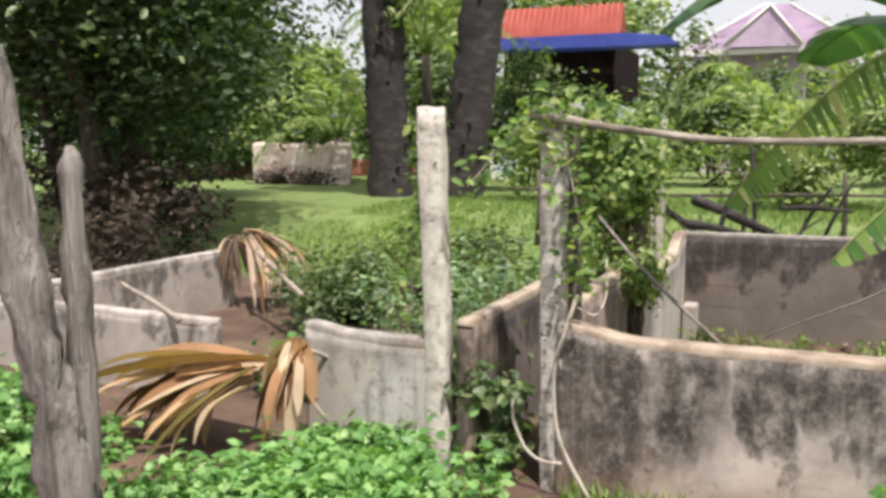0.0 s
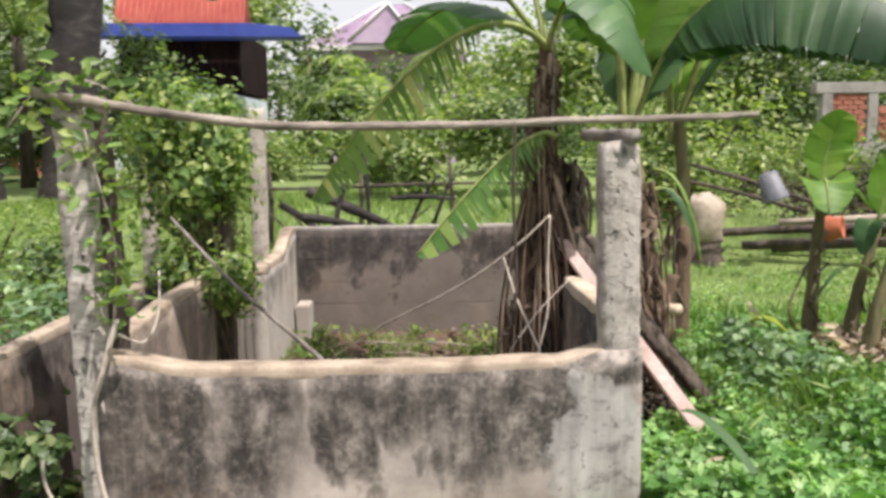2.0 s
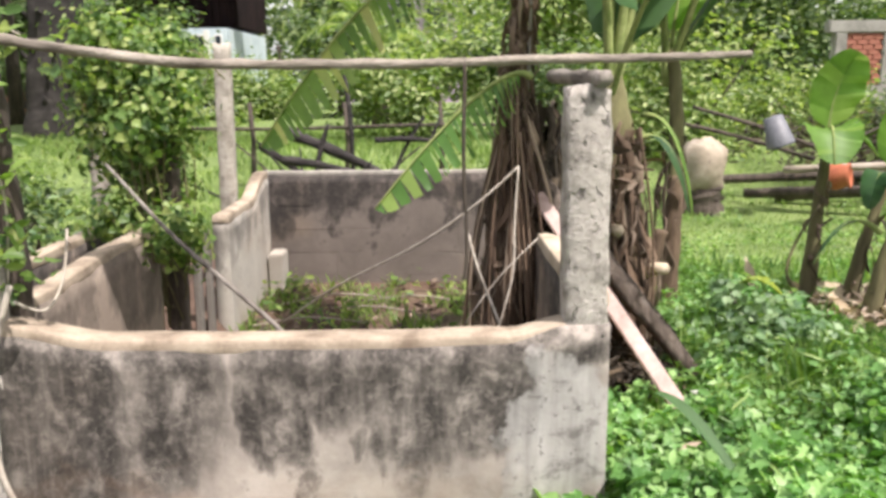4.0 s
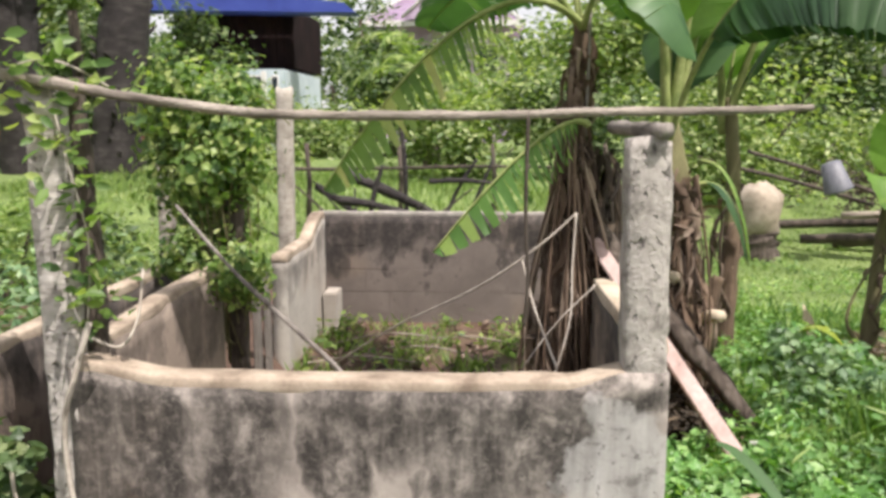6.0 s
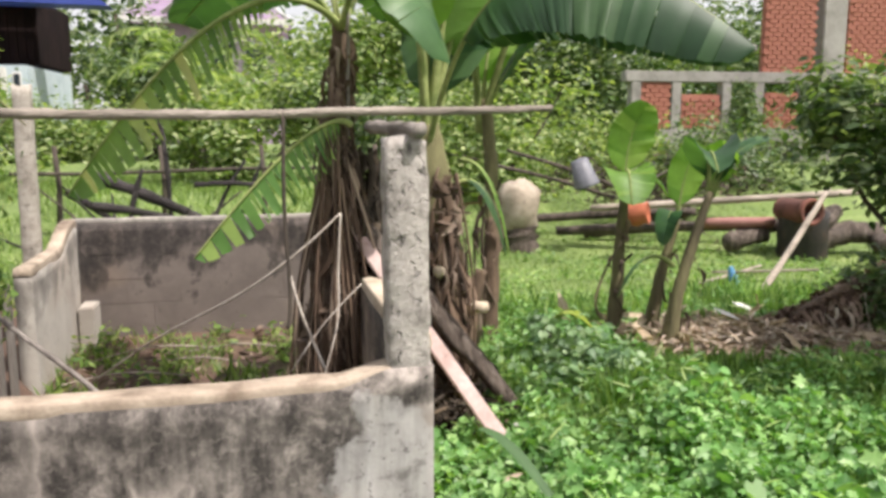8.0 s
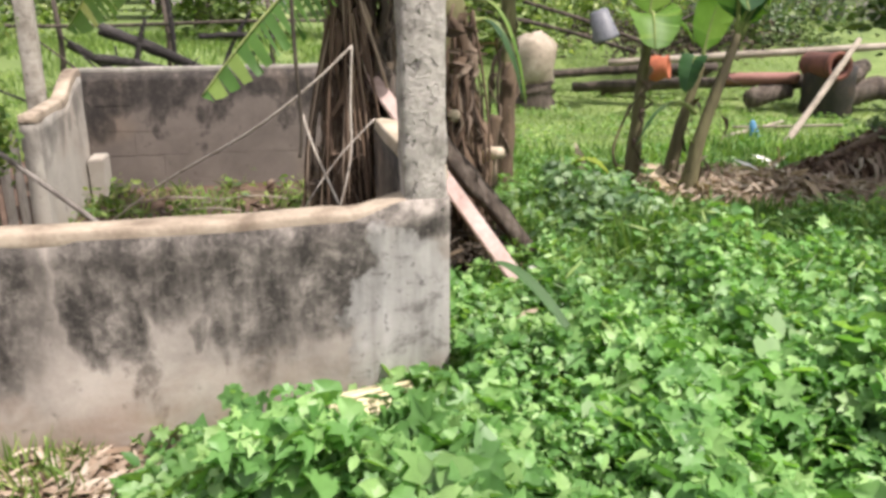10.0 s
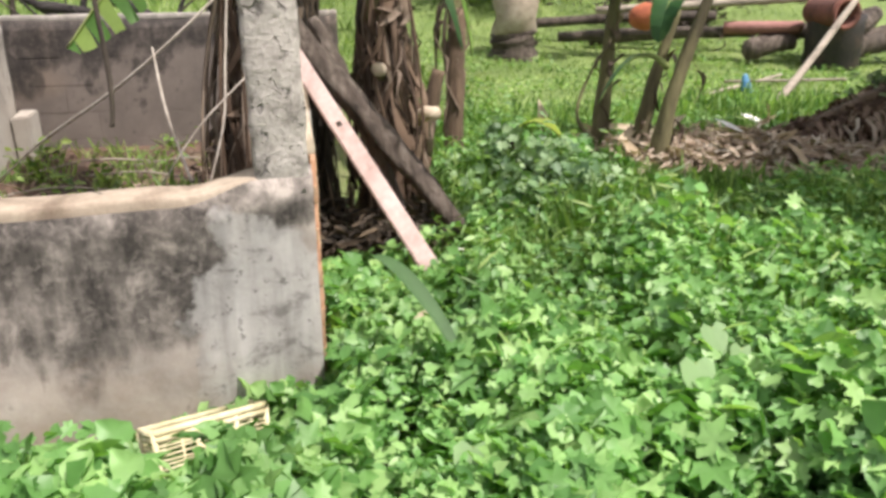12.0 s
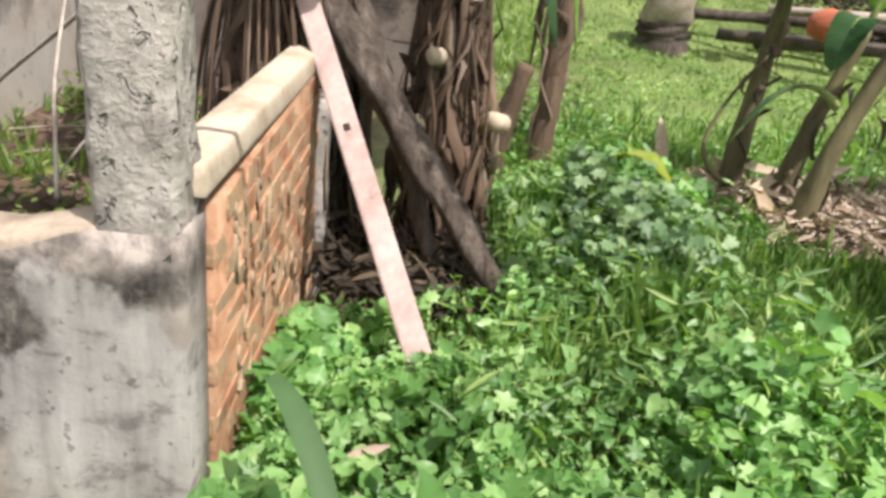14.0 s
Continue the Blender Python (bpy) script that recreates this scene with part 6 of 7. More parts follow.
def frond_palm(name, base, height, n, reach, seed, label, mat, lift=0.9):
    """A feather palm: a short trunk and arching fronds with leaflets."""
    rng = random.Random(seed)
    bx, by = base
    bz = gz(bx, by)
    ob = thing(name, (bx, by, bz), label, "palm tree", "feather palms")
    bm = bmesh.new()
    tube(bm, [(bx, by, bz - 0.1), (bx + 0.05, by, bz + height * 0.6), (bx, by, bz + height)], [0.2, 0.15, 0.12], 10, 0.3, seed)
    part("trunk", bm, M["bark"], ob)
    mats = []
    for k in range(n):
        a = 2 * math.pi * (k + rng.uniform(-0.3, 0.3)) / n
        d = Vector((math.cos(a), math.sin(a), 0))
        top = Vector((bx, by, bz + height))
        ln = reach * rng.uniform(0.8, 1.1)
        li = lift * rng.uniform(0.5, 1.3)
        line = curve_pts(top, top + d * ln * 0.5 + Vector((0, 0, ln * li)), top + d * ln + Vector((0, 0, ln * (li - 0.8) * 0.6)), 16)
        bm = bmesh.new()
        tube(bm, line, list(np.linspace(0.03, 0.006, 17)), 5)
        for i in range(3, 17):
            t = (line[min(i + 1, 16)] - line[i - 1]).normalized()
            s = t.cross(Vector((0, 0, 1))).normalized()
            for sg in (1, -1):
                for q in range(2):
                    p = line[i] - t * (q * 0.5 * ln / 16)
                    tip = p + (s * sg * 0.8 + t * 0.6).normalized() * (ln * 0.26 * (1.1 - i / 17)) + Vector((0, 0, -ln * 0.07 * rng.uniform(0.4, 1.6)))
                    w = t * (0.028 * reach / 2.2)
                    m = (p + tip) / 2 + Vector((0, 0, 0.02))
                    v = [bm.verts.new(x) for x in (p - w * 0.4, p + w * 0.4, m + w, tip, m - w)]
                    bm.faces.new(v)
        part("frond", bm, mat, ob)


frond_palm("feather_palm", (-14.0, 18.5), 1.4, 15, 3.2, 3, "young light green feather palm beyond the lawn", M["bush_light"])
frond_palm("feather_palm", (-10.6, 17.5), 3.6, 15, 2.6, 7, "tall yellowish feather palm between the trunks", M["bush_light"], 1.0)
frond_palm("feather_palm", (-1.75, 15.0), 1.5, 12, 1.9, 5, "feather palm beside the house path", M["bush_light"], 1.1)


def backdrop_trees():
    """The belt of woods along the far side, one uneven mass of leaves."""
    rng = np.random.default_rng(91)
    ob = thing("far_trees", (0, 48, 0.5), "belt of green trees on the skyline", "trees", kind="stuff")
    n_cl = 260
    ang = rng.uniform(-1.25, 1.45, n_cl)
    dist = rng.uniform(40, 60, n_cl)
    cx, cy = np.sin(ang) * dist, np.cos(ang) * dist
    top = 6.0 + 3.0 * np.array([noise.noise(Vector((a * 7, 0, 2))) for a in ang])
    cz = 0.5 + top * rng.uniform(0.1, 1.0, n_cl)
    who = rng.integers(0, n_cl, 64000)
    off = rng.normal(size=(len(who), 3)) * np.array([1.3, 1.3, 0.8])
    pos = np.stack([cx, cy, cz], 1)[who] + off
    pos[:, 2] = np.maximum(pos[:, 2], 0.6)
    nrm = off * 0.4 + np.array([0, 0, 0.7]) + rng.normal(size=off.shape) * 0.4
    leaves("crown", OVAL, pos, nrm, rng.uniform(0.3, 0.7, len(who)), M["bush"], ob, 92)
    bm = bmesh.new()
    for k in range(90):
        tube(bm, [(cx[k], cy[k], 0.2), (cx[k] + 0.2, cy[k], 3), (cx[k], cy[k] + 0.2, max(3.5, cz[k]))], [0.25, 0.2, 0.1], 6)
    part("trunk", bm, M["bark"], ob)


backdrop_trees()

tree("shade_tree", "tall pale green tree behind the toddy palms", (-14.3, 26.0), 8, (-14.6, 26.0, 6.0), (2.0, 1.8, 2.8), 6500, 0.30, M["bush_light"], 281, 0.16, 2, 60, "yard trees")
tree("shade_tree", "light green tree beyond the lawn's edge", (-19.0, 25.0), 6, (-19.2, 25.0, 3.9), (2.4, 1.8, 1.8), 5200, 0.30, M["bush_light"], 282, 0.14, 2, 50, "yard trees")
tree("shade_tree", "pale tree rising behind the red-roofed house", (-14.0, 46.0), 10, (-14.0, 46.0, 9.3), (5.0, 3.0, 2.6), 7000, 0.45, M["bush_light"], 283, 0.25, 2, 60, "yard trees")
# tree out of view, added so that its crown shades the creeper at right
tree("small_tree", "unseen leafy tree added to shade the yard's edge", (4.1, 0.5), 2.6, (3.1, 0.0, 2.55), (0.95, 0.65, 0.28), 3600, 0.095, M["bush"], 284, 0.05, 1, 44)
# hedges and shrubs, near to far
bush("shrub", "dark brush at the foot of the far wall", (-15.3, 17.5, 0.72), (2.1, 0.25, 0.16), 1500, 0.16, M["dark_litter_and_shade"], 285, LANCE, group="garden shrubs", clumps=40)
bush("shrub", "dark weedy growth in the neighbouring pen", (-4.6, 2.7, 0.30), (0.55, 0.8, 0.32), 3000, 0.07, M["bush"], 286, group="yard shrubs", clumps=40)
bush("shrub", "dark leafy shrub under the overhanging tree", (3.28, 1.98, 0.36), (0.26, 0.26, 0.34), 1500, 0.06, M["bush"], 287, group="yard shrubs", clumps=30)
bush("shrub", "dark leafy shrub between the pen walls", (-3.05, 1.6, 0.45), (0.6, 0.8, 0.4), 1500, 0.065, M["blue_weed"], 201, group="yard shrubs")
bush("shrub", "green weedy shrub beside the posts", (-2.75, 0.75, 0.35), (0.35, 0.5, 0.5), 1300, 0.06, M["bush"], 202, group="yard shrubs")
bush("shrub", "green weeds between the posts", (-2.2, 0.06, 0.25), (0.18, 0.14, 0.25), 650, 0.05, M["bush"], 203, LOBED, 4, group="yard shrubs", clumps=10)
bush("shrub", "low bright creeper heaped before the pale wall", (-2.75, -0.28, 0.09), (0.48, 0.20, 0.13), 2600, 0.05, M["cover"], 220, STAR, 4, group="yard shrubs", clumps=24)
bush("shrub", "low green creeper on the ground by the palm leaf", (-2.95, -0.85, 0.06), (0.65, 0.45, 0.12), 2400, 0.055, M["cover"], 221, STAR, 4, group="yard shrubs", clumps=30)
bush("shrub", "light green weeds beside the dead trunk", (-3.7, -1.4, 0.15), (0.35, 0.3, 0.2), 800, 0.06, M["cover"], 222, STAR, 4, group="yard shrubs", clumps=16)
bush("shrub", "weeds inside the neighbouring pen", (-3.9, 0.9, 0.12), (0.5, 0.4, 0.16), 700, 0.06, M["cover"], 223, STAR, 4, group="yard shrubs", clumps=16)
bush("shrub", "leafy shrub behind the pale post", (-3.5, 3.3, 0.5), (0.6, 0.7, 0.42), 1200, 0.075, M["bush"], 204, group="yard shrubs")
bush("shrub", "straw-tinted weedy growth by the low wall", (-4.6, 4.2, 0.55), (0.9, 0.6, 0.4), 1600, 0.09, M["grass"], 205, LANCE, group="yard shrubs")
bush("shrub", "tall green shrub in front of the house", (-7.6, 17, 2.3), (1.1, 1.0, 1.6), 3600, 0.17, M["bush"], 206, group="garden shrubs")
bush("shrub", "light green shrub in front of the house", (-5.4, 12.5, 1.45), (1.0, 0.9, 0.9), 3400, 0.13, M["bush_light"], 207, group="garden shrubs")
bush("shrub", "tall light green foliage beyond the lawn", (-17.5, 21.5, 2.4), (2.6, 1.6, 1.7), 5200, 0.24, M["bush_light"], 231, group="garden shrubs", clumps=44)
bush("shrub", "tall green foliage behind the toddy palms", (-12.2, 21.5, 2.6), (2.6, 1.6, 2.0), 5200, 0.24, M["bush"], 232, group="garden shrubs", clumps=44)
bush("shrub", "dark low foliage at the lawn's edge", (-21.5, 19.0, 1.6), (2.8, 1.4, 1.2), 4200, 0.22, M["tree_dark"], 233, group="garden shrubs", clumps=40)
# dry tangle whose dark colour also carries the shadow under the crown
bush("shrub", "undergrowth below the shade tree, darkened for the tree's shadow", (-9.6, 5.2, 0.9), (1.6, 1.0, 0.6), 2200, 0.14, M["dark_litter_and_shade"], 234, group="yard shrubs", clumps=30)
bush("shrub", "dry dark undergrowth by the low wall", (-8.3, 3.6, 0.5), (0.9, 0.8, 0.45), 1900, 0.11, M["dark_litter_and_shade"], 235, LANCE, group="yard shrubs", clumps=22)
bush("shrub", "green tree-high shrub between the two houses", (-4.0, 27, 3.2), (1.3, 1.0, 1.9), 4200, 0.22, M["bush"], 236, group="garden shrubs", clumps=36)
bush("shrub", "light green shrub hiding the lilac wall", (-1.2, 26, 2.2), (1.6, 1.0, 1.0), 3600, 0.22, M["bush_light"], 237, group="garden shrubs", clumps=36)
bush("shrub", "rounded green shrub beside the house", (-3.2, 21, 2.4), (1.7, 1.4, 1.7), 4200, 0.2, M["bush"], 208, group="garden shrubs")
bush("shrub", "light green shrub under the banana leaves", (-0.9, 11.5, 1.45), (1.7, 0.9, 0.65), 4600, 0.12, M["bush_light"], 209, group="garden shrubs")
bush("shrub", "green shrub behind the fence", (1.1, 12, 1.5), (1.5, 1.0, 0.8), 4200, 0.12, M["bush"], 210, group="garden shrubs")
bush("shrub", "tall fine-leaved shrub near the jar", (2.6, 8.2, 1.35), (1.2, 0.9, 1.0), 6500, 0.09, M["bush_light"], 211, group="garden shrubs", clumps=46)
bush("shrub", "fine-leaved shrub beside the unfinished building", (4.6, 10.2, 1.0), (1.3, 0.9, 0.55), 4200, 0.1, M["bush_light"], 212, group="garden shrubs", clumps=40)
tree("small_tree", "small dark tree overhanging the yard", (3.6, 1.45), 1.8, (3.1, 1.5, 1.45), (0.65, 0.6, 0.42), 5200, 0.075, M["bush"], 213, 0.04, 1, 60)
bush("shrub", "light shrub at the house's foot", (-6.2, 19.5, 1.2), (2.8, 0.8, 0.7), 5600, 0.15, M["bush_light"], 267, group="garden shrubs", clumps=46)
bush("shrub", "tall light foliage behind the banana clump", (2.0, 21, 3.0), (3.2, 1.6, 2.0), 9000, 0.20, M["bush_light"], 268, group="garden shrubs", clumps=70)
bush("shrub", "tall green foliage beyond the yard", (8.0, 22, 3.4), (4.0, 1.6, 2.4), 9500, 0.22, M["bush"], 269, group="garden shrubs", clumps=80)
bush("shrub", "dark low shrub behind the woodpile", (6.3, 8.6, 0.95), (1.5, 0.7, 0.6), 3600, 0.09, M["bush"], 261, group="garden shrubs", clumps=36)
bush("shrub", "tangled dry brush behind the woodpile", (4.3, 6.9, 0.75), (1.4, 0.6, 0.35), 2600, 0.10, M["dark_litter_and_shade"], 263, LANCE, group="garden shrubs", clumps=36)
bush("shrub", "bright weeds in the neighbouring yard's front", (-4.6, -0.8, 0.12), (0.7, 0.5, 0.18), 1900, 0.055, M["cover"], 264, STAR, 4, group="yard shrubs", clumps=30)
bush("shrub", "bright low creeper in front of the posts", (-2.45, -0.85, 0.08), (0.75, 0.55, 0.14), 4200, 0.05, M["cover"], 265, STAR, 4, group="yard shrubs", clumps=50)
bush("shrub", "dark shrub before the brick building", (8.75, 12.2, 1.5), (0.45, 0.4, 0.75), 1500, 0.1, M["bush"], 241, group="garden shrubs", clumps=22)
bush("shrub", "light green shrub before the brick building", (10.6, 11.2, 1.7), (1.0, 0.7, 1.1), 3200, 0.11, M["bush_light"], 242, group="garden shrubs", clumps=36)
bush("shrub", "blue-green bushy weed beside the log", (0.98, 1.42, 0.27), (0.40, 0.34, 0.17), 2000, 0.045, M["blue_weed"], 214, STAR, 5, group="yard shrubs", clumps=44)
bush("shrub", "low bright weeds over the plank's foot", (0.43, 0.40, 0.24), (0.16, 0.09, 0.10), 480, 0.05, M["cover"], 271, STAR, 3, group="yard shrubs", clumps=14)
# near-black leaves fill the gap under the log in place of its shadow
bush("shrub", "dark leaves standing in for the shadow under the log", (0.30, 1.22, 0.14), (0.24, 0.26, 0.14), 1100, 0.09, M["dark_litter_and_shade"], 270, LANCE, 3, "dead leaves", clumps=18)
bush("shrub", "leafy weed under the young banana plants", (1.15, 1.75, 0.30), (0.22, 0.2, 0.14), 500, 0.05, M["cover"], 215, LOBED, 4, group="yard shrubs", clumps=12)
bush("shrub", "tall leafy tree-like shrub behind the brick building", (12.5, 16, 2.6), (2.5, 2.0, 2.2), 5200, 0.2, M["bush"], 216, group="garden shrubs")


def litter():
    """Dry leaves and husks under the young bananas."""
    rng = np.random.default_rng(55)
    ob = thing("leaf_litter", (1.9, 1.8, gz(1.9, 1.8)), "pale brown dry leaf litter", "leaf litter", kind="stuff")
    spots = [(a, b) for a, b in zip(rng.uniform(1.2, 3.4, 24000), rng.uniform(1.1, 2.6, 24000)) if bare_litter(a, b)]
    pos = np.array([(a, b, gz(a, b) + 0.015 + 0.06 * rng.random() + 0.17 * math.exp(-((a - 2.35) / 0.7) ** 2 - ((b - 1.72) / 0.36) ** 2) * rng.uniform(0.7, 1.0)) for a, b in spots])
    n = len(pos)
    leaves("litter", LANCE, pos, rng.normal(size=(n, 3)) * 0.35 + np.array([0, 0, 1.0]), rng.uniform(0.03, 0.12, n), M["dry_pale"], ob, 56)
    k = 90
    pos = np.array([(a, b, gz(a, b) + 0.06 + 0.08 * rng.random()) for a, b in spots[:k * 3:3]])
    leaves("husk", LANCE, pos, rng.normal(size=(k, 3)) * 0.4 + np.array([0, -0.2, 1.0]), rng.uniform(0.14, 0.32, k), M["dry_straw"], ob, 59, "broad pale dry husks")
    ob = thing("fallen_dead_leaf", (2.9, 1.9, gz(2.9, 1.9)), "fallen brown banana leaf lying in a ridge", "dead leaf")
    skirt(ob, (2.15, 1.66, 0.26), (3.7, 2.2, 0.62), 0.11, 460, 57, (0.16, 0.46), width=(0.006, 0.03), name="leaf_ridge", label="reddish brown leaf shreds", mat=M["rusty_shred"])
    skirt(ob, (2.15, 1.62, 0.26), (3.6, 2.1, 0.55), 0.15, 120, 58, (0.14, 0.4), M["dry_pale"], "pale_shred", "pale dry leaf shreds", (0.004, 0.014))


litter()
bar("dead_leaf_stalk", [(2.35, 1.72, 0.24), (2.8, 1.88, 0.40), (3.3, 2.02, 0.52), (3.8, 2.2, 0.58)], [0.022, 0.03, 0.03, 0.026], M["stem_brown"], "brown dead leaf stalk arched over the litter", "dead leaf", 7, 0.4, 7)
far_wall = wall("wall_garden", (-27, 25), (-12.5, 26), 0.2, 0.3, lambda s: 1.15 + 0.05 * math.sin(s), M["red_brick"], "low reddish garden wall beyond the lawn", cope_h=0.05)
wall("wall_lawn_far", (-17.0, 18.2), (-13.4, 18.0), 0.2, 0.3, lambda s: 1.74 + 0.14 * noise.noise(Vector((s * 2.1, 0, 5))) - 0.25 * sweep(2.0, 2.1, s) * (1 - sweep(2.3, 2.4, s)), M["pinkish_wall"],
     "broken whitish and pink plastered wall beyond the lawn", cope=False, ncol=48, seed=29)

# ---- house, second house, unfinished building ----


def prism(bm, pts, y0, y1):
    """An upright outline in x and z, pulled from y0 to y1."""
    a, b = [bm.verts.new((x, y0, z)) for x, z in pts], [bm.verts.new((x, y1, z)) for x, z in pts]
    bm.faces.new(a)
    bm.faces.new(b[::-1])
    n = len(pts)
    for i in range(n):
        bm.faces.new((a[i], b[i], b[(i + 1) % n], a[(i + 1) % n]))


def red_roof_house():
    ob = thing("house", (-8.9, 28, gz(-8.9, 28)), "raised wooden house with a red roof and blue eaves", "house", "houses")
    bm = bmesh.new()
    v = [bm.verts.new(p) for p in ((-11.6, 26.2, 5.45), (-7.10, 26.2, 5.40), (-7.10, 26.9, 6.75), (-11.6, 26.9, 6.8), (-11.6, 31.8, 5.4), (-7.9, 31.8, 5.4))]
    bm.faces.new((v[0], v[1], v[2], v[3]))
    bm.faces.new((v[3], v[2], v[5], v[4]))
    bm.faces.new((v[0], v[3], v[4]))
    bm.faces.new((v[1], v[5], v[2]))
    bmesh.ops.solidify(bm, geom=bm.faces, thickness=0.08)
    roof = part("roof", bm, M["red_roof"], ob, "red metal roof", False)
    for k in range(20):
        bm = bmesh.new()
        x = -11.5 + k * 0.222
        tube(bm, [(x, 26.2, 5.49), (x, 26.9, 6.82)], 0.02, 5)
        part("rib", bm, M["red_roof"], roof)
    bm = bmesh.new()
    prism(bm, [(-13.0, 5.12), (-4.9, 4.98), (-5.3, 5.30), (-6.7, 5.45), (-11.7, 5.50), (-12.7, 5.40)], 25.0, 26.15)
    part("eave_roof", bm, M["blue_roof"], ob, "blue metal lean-to roof", False)
    bm = bmesh.new()
    box(bm, (-9.45, 29.0, 4.35), (4.2, 4.8, 2.1), bevel=0.03)
    wall_ = part("wall", bm, M["eave_shaded_wood"], ob, "dark wooden upper wall with the eave's shade in its colour", False)
    for k in range(16):
        bm = bmesh.new()
        box(bm, (-11.40 + k * 0.257, 26.58, 4.3), (0.225, 0.05, 1.7), bevel=0.01)
        part("board", bm, M["eave_shaded_wood"], wall_, smooth=False)
    bm = bmesh.new()
    box(bm, (-9.28, 27.9, 1.72), (3.95, 6.0, 2.9), bevel=0.02)
    low = part("wall", bm, M["blue_wall"], ob, "pale blue ground-floor wall", False)
    for x in (-10.2, -8.3, -7.6):
        win = bmesh.new()
        box(win, (x, 24.88, 2.55), (0.55 if x < -8 else 0.24, 0.06, 0.85), bevel=0.01)
        w = part("window", win, M["white"], ob, "white-framed window", False)
        pane = bmesh.new()
        box(pane, (x, 24.84, 2.55), (0.45 if x < -8 else 0.16, 0.03, 0.72), bevel=0.005)
        part("pane", pane, M["glass_dark"], w, "dark window pane", False)
    for x in (-11.3, -9.2, -7.95):
        bm = bmesh.new()
        box(bm, (x, 24.78, 1.70), (0.16, 0.16, 2.8), bevel=0.02)
        part("pillar", bm, M["white"], ob, "white concrete pillar", False)


red_roof_house()


def lilac_house():
    ob = thing("house", (-2.5, 37, gz(-2.5, 37)), "house with a lilac hip roof and white fascia", "house", "houses")
    bm = bmesh.new()
    v = [bm.verts.new(p) for p in ((-5.9, 34, 5.75), (1.0, 34, 5.6), (1.0, 41, 5.6), (-5.9, 41, 5.75), (-2.9, 37.5, 8.0), (-1.9, 37.5, 8.0))]
    for f in ((0, 1, 5, 4), (1, 2, 5), (2, 3, 4, 5), (3, 0, 4)):
        bm.faces.new([v[i] for i in f])
    bmesh.ops.solidify(bm, geom=bm.faces, thickness=0.1)
    part("roof", bm, M["lilac"], ob, "lilac metal roof", False)
    bm = bmesh.new()
    v = [bm.verts.new(p) for p in ((-4.3, 33.7, 5.8), (-1.2, 33.7, 5.72), (-2.5, 33.7, 7.4), (-2.6, 36.5, 7.4))]
    for f in ((0, 1, 2), (0, 2, 3), (1, 3, 2)):
        bm.faces.new([v[i] for i in f])
    part("gable", bm, M["lilac"], ob, "small lilac front gable", False)
    for p, q in (((-5.9, 34, 5.85), (-2.9, 37.5, 8.08)), ((1.0, 34, 5.7), (-1.9, 37.5, 8.08)), ((-4.3, 33.66, 5.85), (-2.5, 33.66, 7.45)), ((-1.2, 33.66, 5.8), (-2.5, 33.66, 7.45))):
        bm = bmesh.new()
        tube(bm, [p, q], 0.055, 6)
        part("ridge_cap", bm, M["white"], ob, "white ridge capping")
    bm = bmesh.new()
    box(bm, (-2.45, 33.9, 5.62), (7.0, 0.1, 0.24), bevel=0.01)
    part("fascia", bm, M["white"], ob, "white fascia board", False)
    bm = bmesh.new()
    box(bm, (-2.4, 38, 3.0), (5.6, 6.0, 5.2), bevel=0.02)
    part("wall", bm, M["lilac"], ob, "lilac plastered wall", False)
    for x in (-3.9, -2.0, -0.6):
        win = bmesh.new()
        box(win, (x, 34.97, 4.2), (1.0, 0.08, 1.3), bevel=0.01)
        w = part("window", win, M["white"], ob, "white-framed window", False)
        pane = bmesh.new()
        box(pane, (x, 34.92, 4.2), (0.84, 0.04, 1.12), bevel=0.005)
        part("pane", pane, M["glass_dark"], w, "dark window pane", False)


lilac_house()


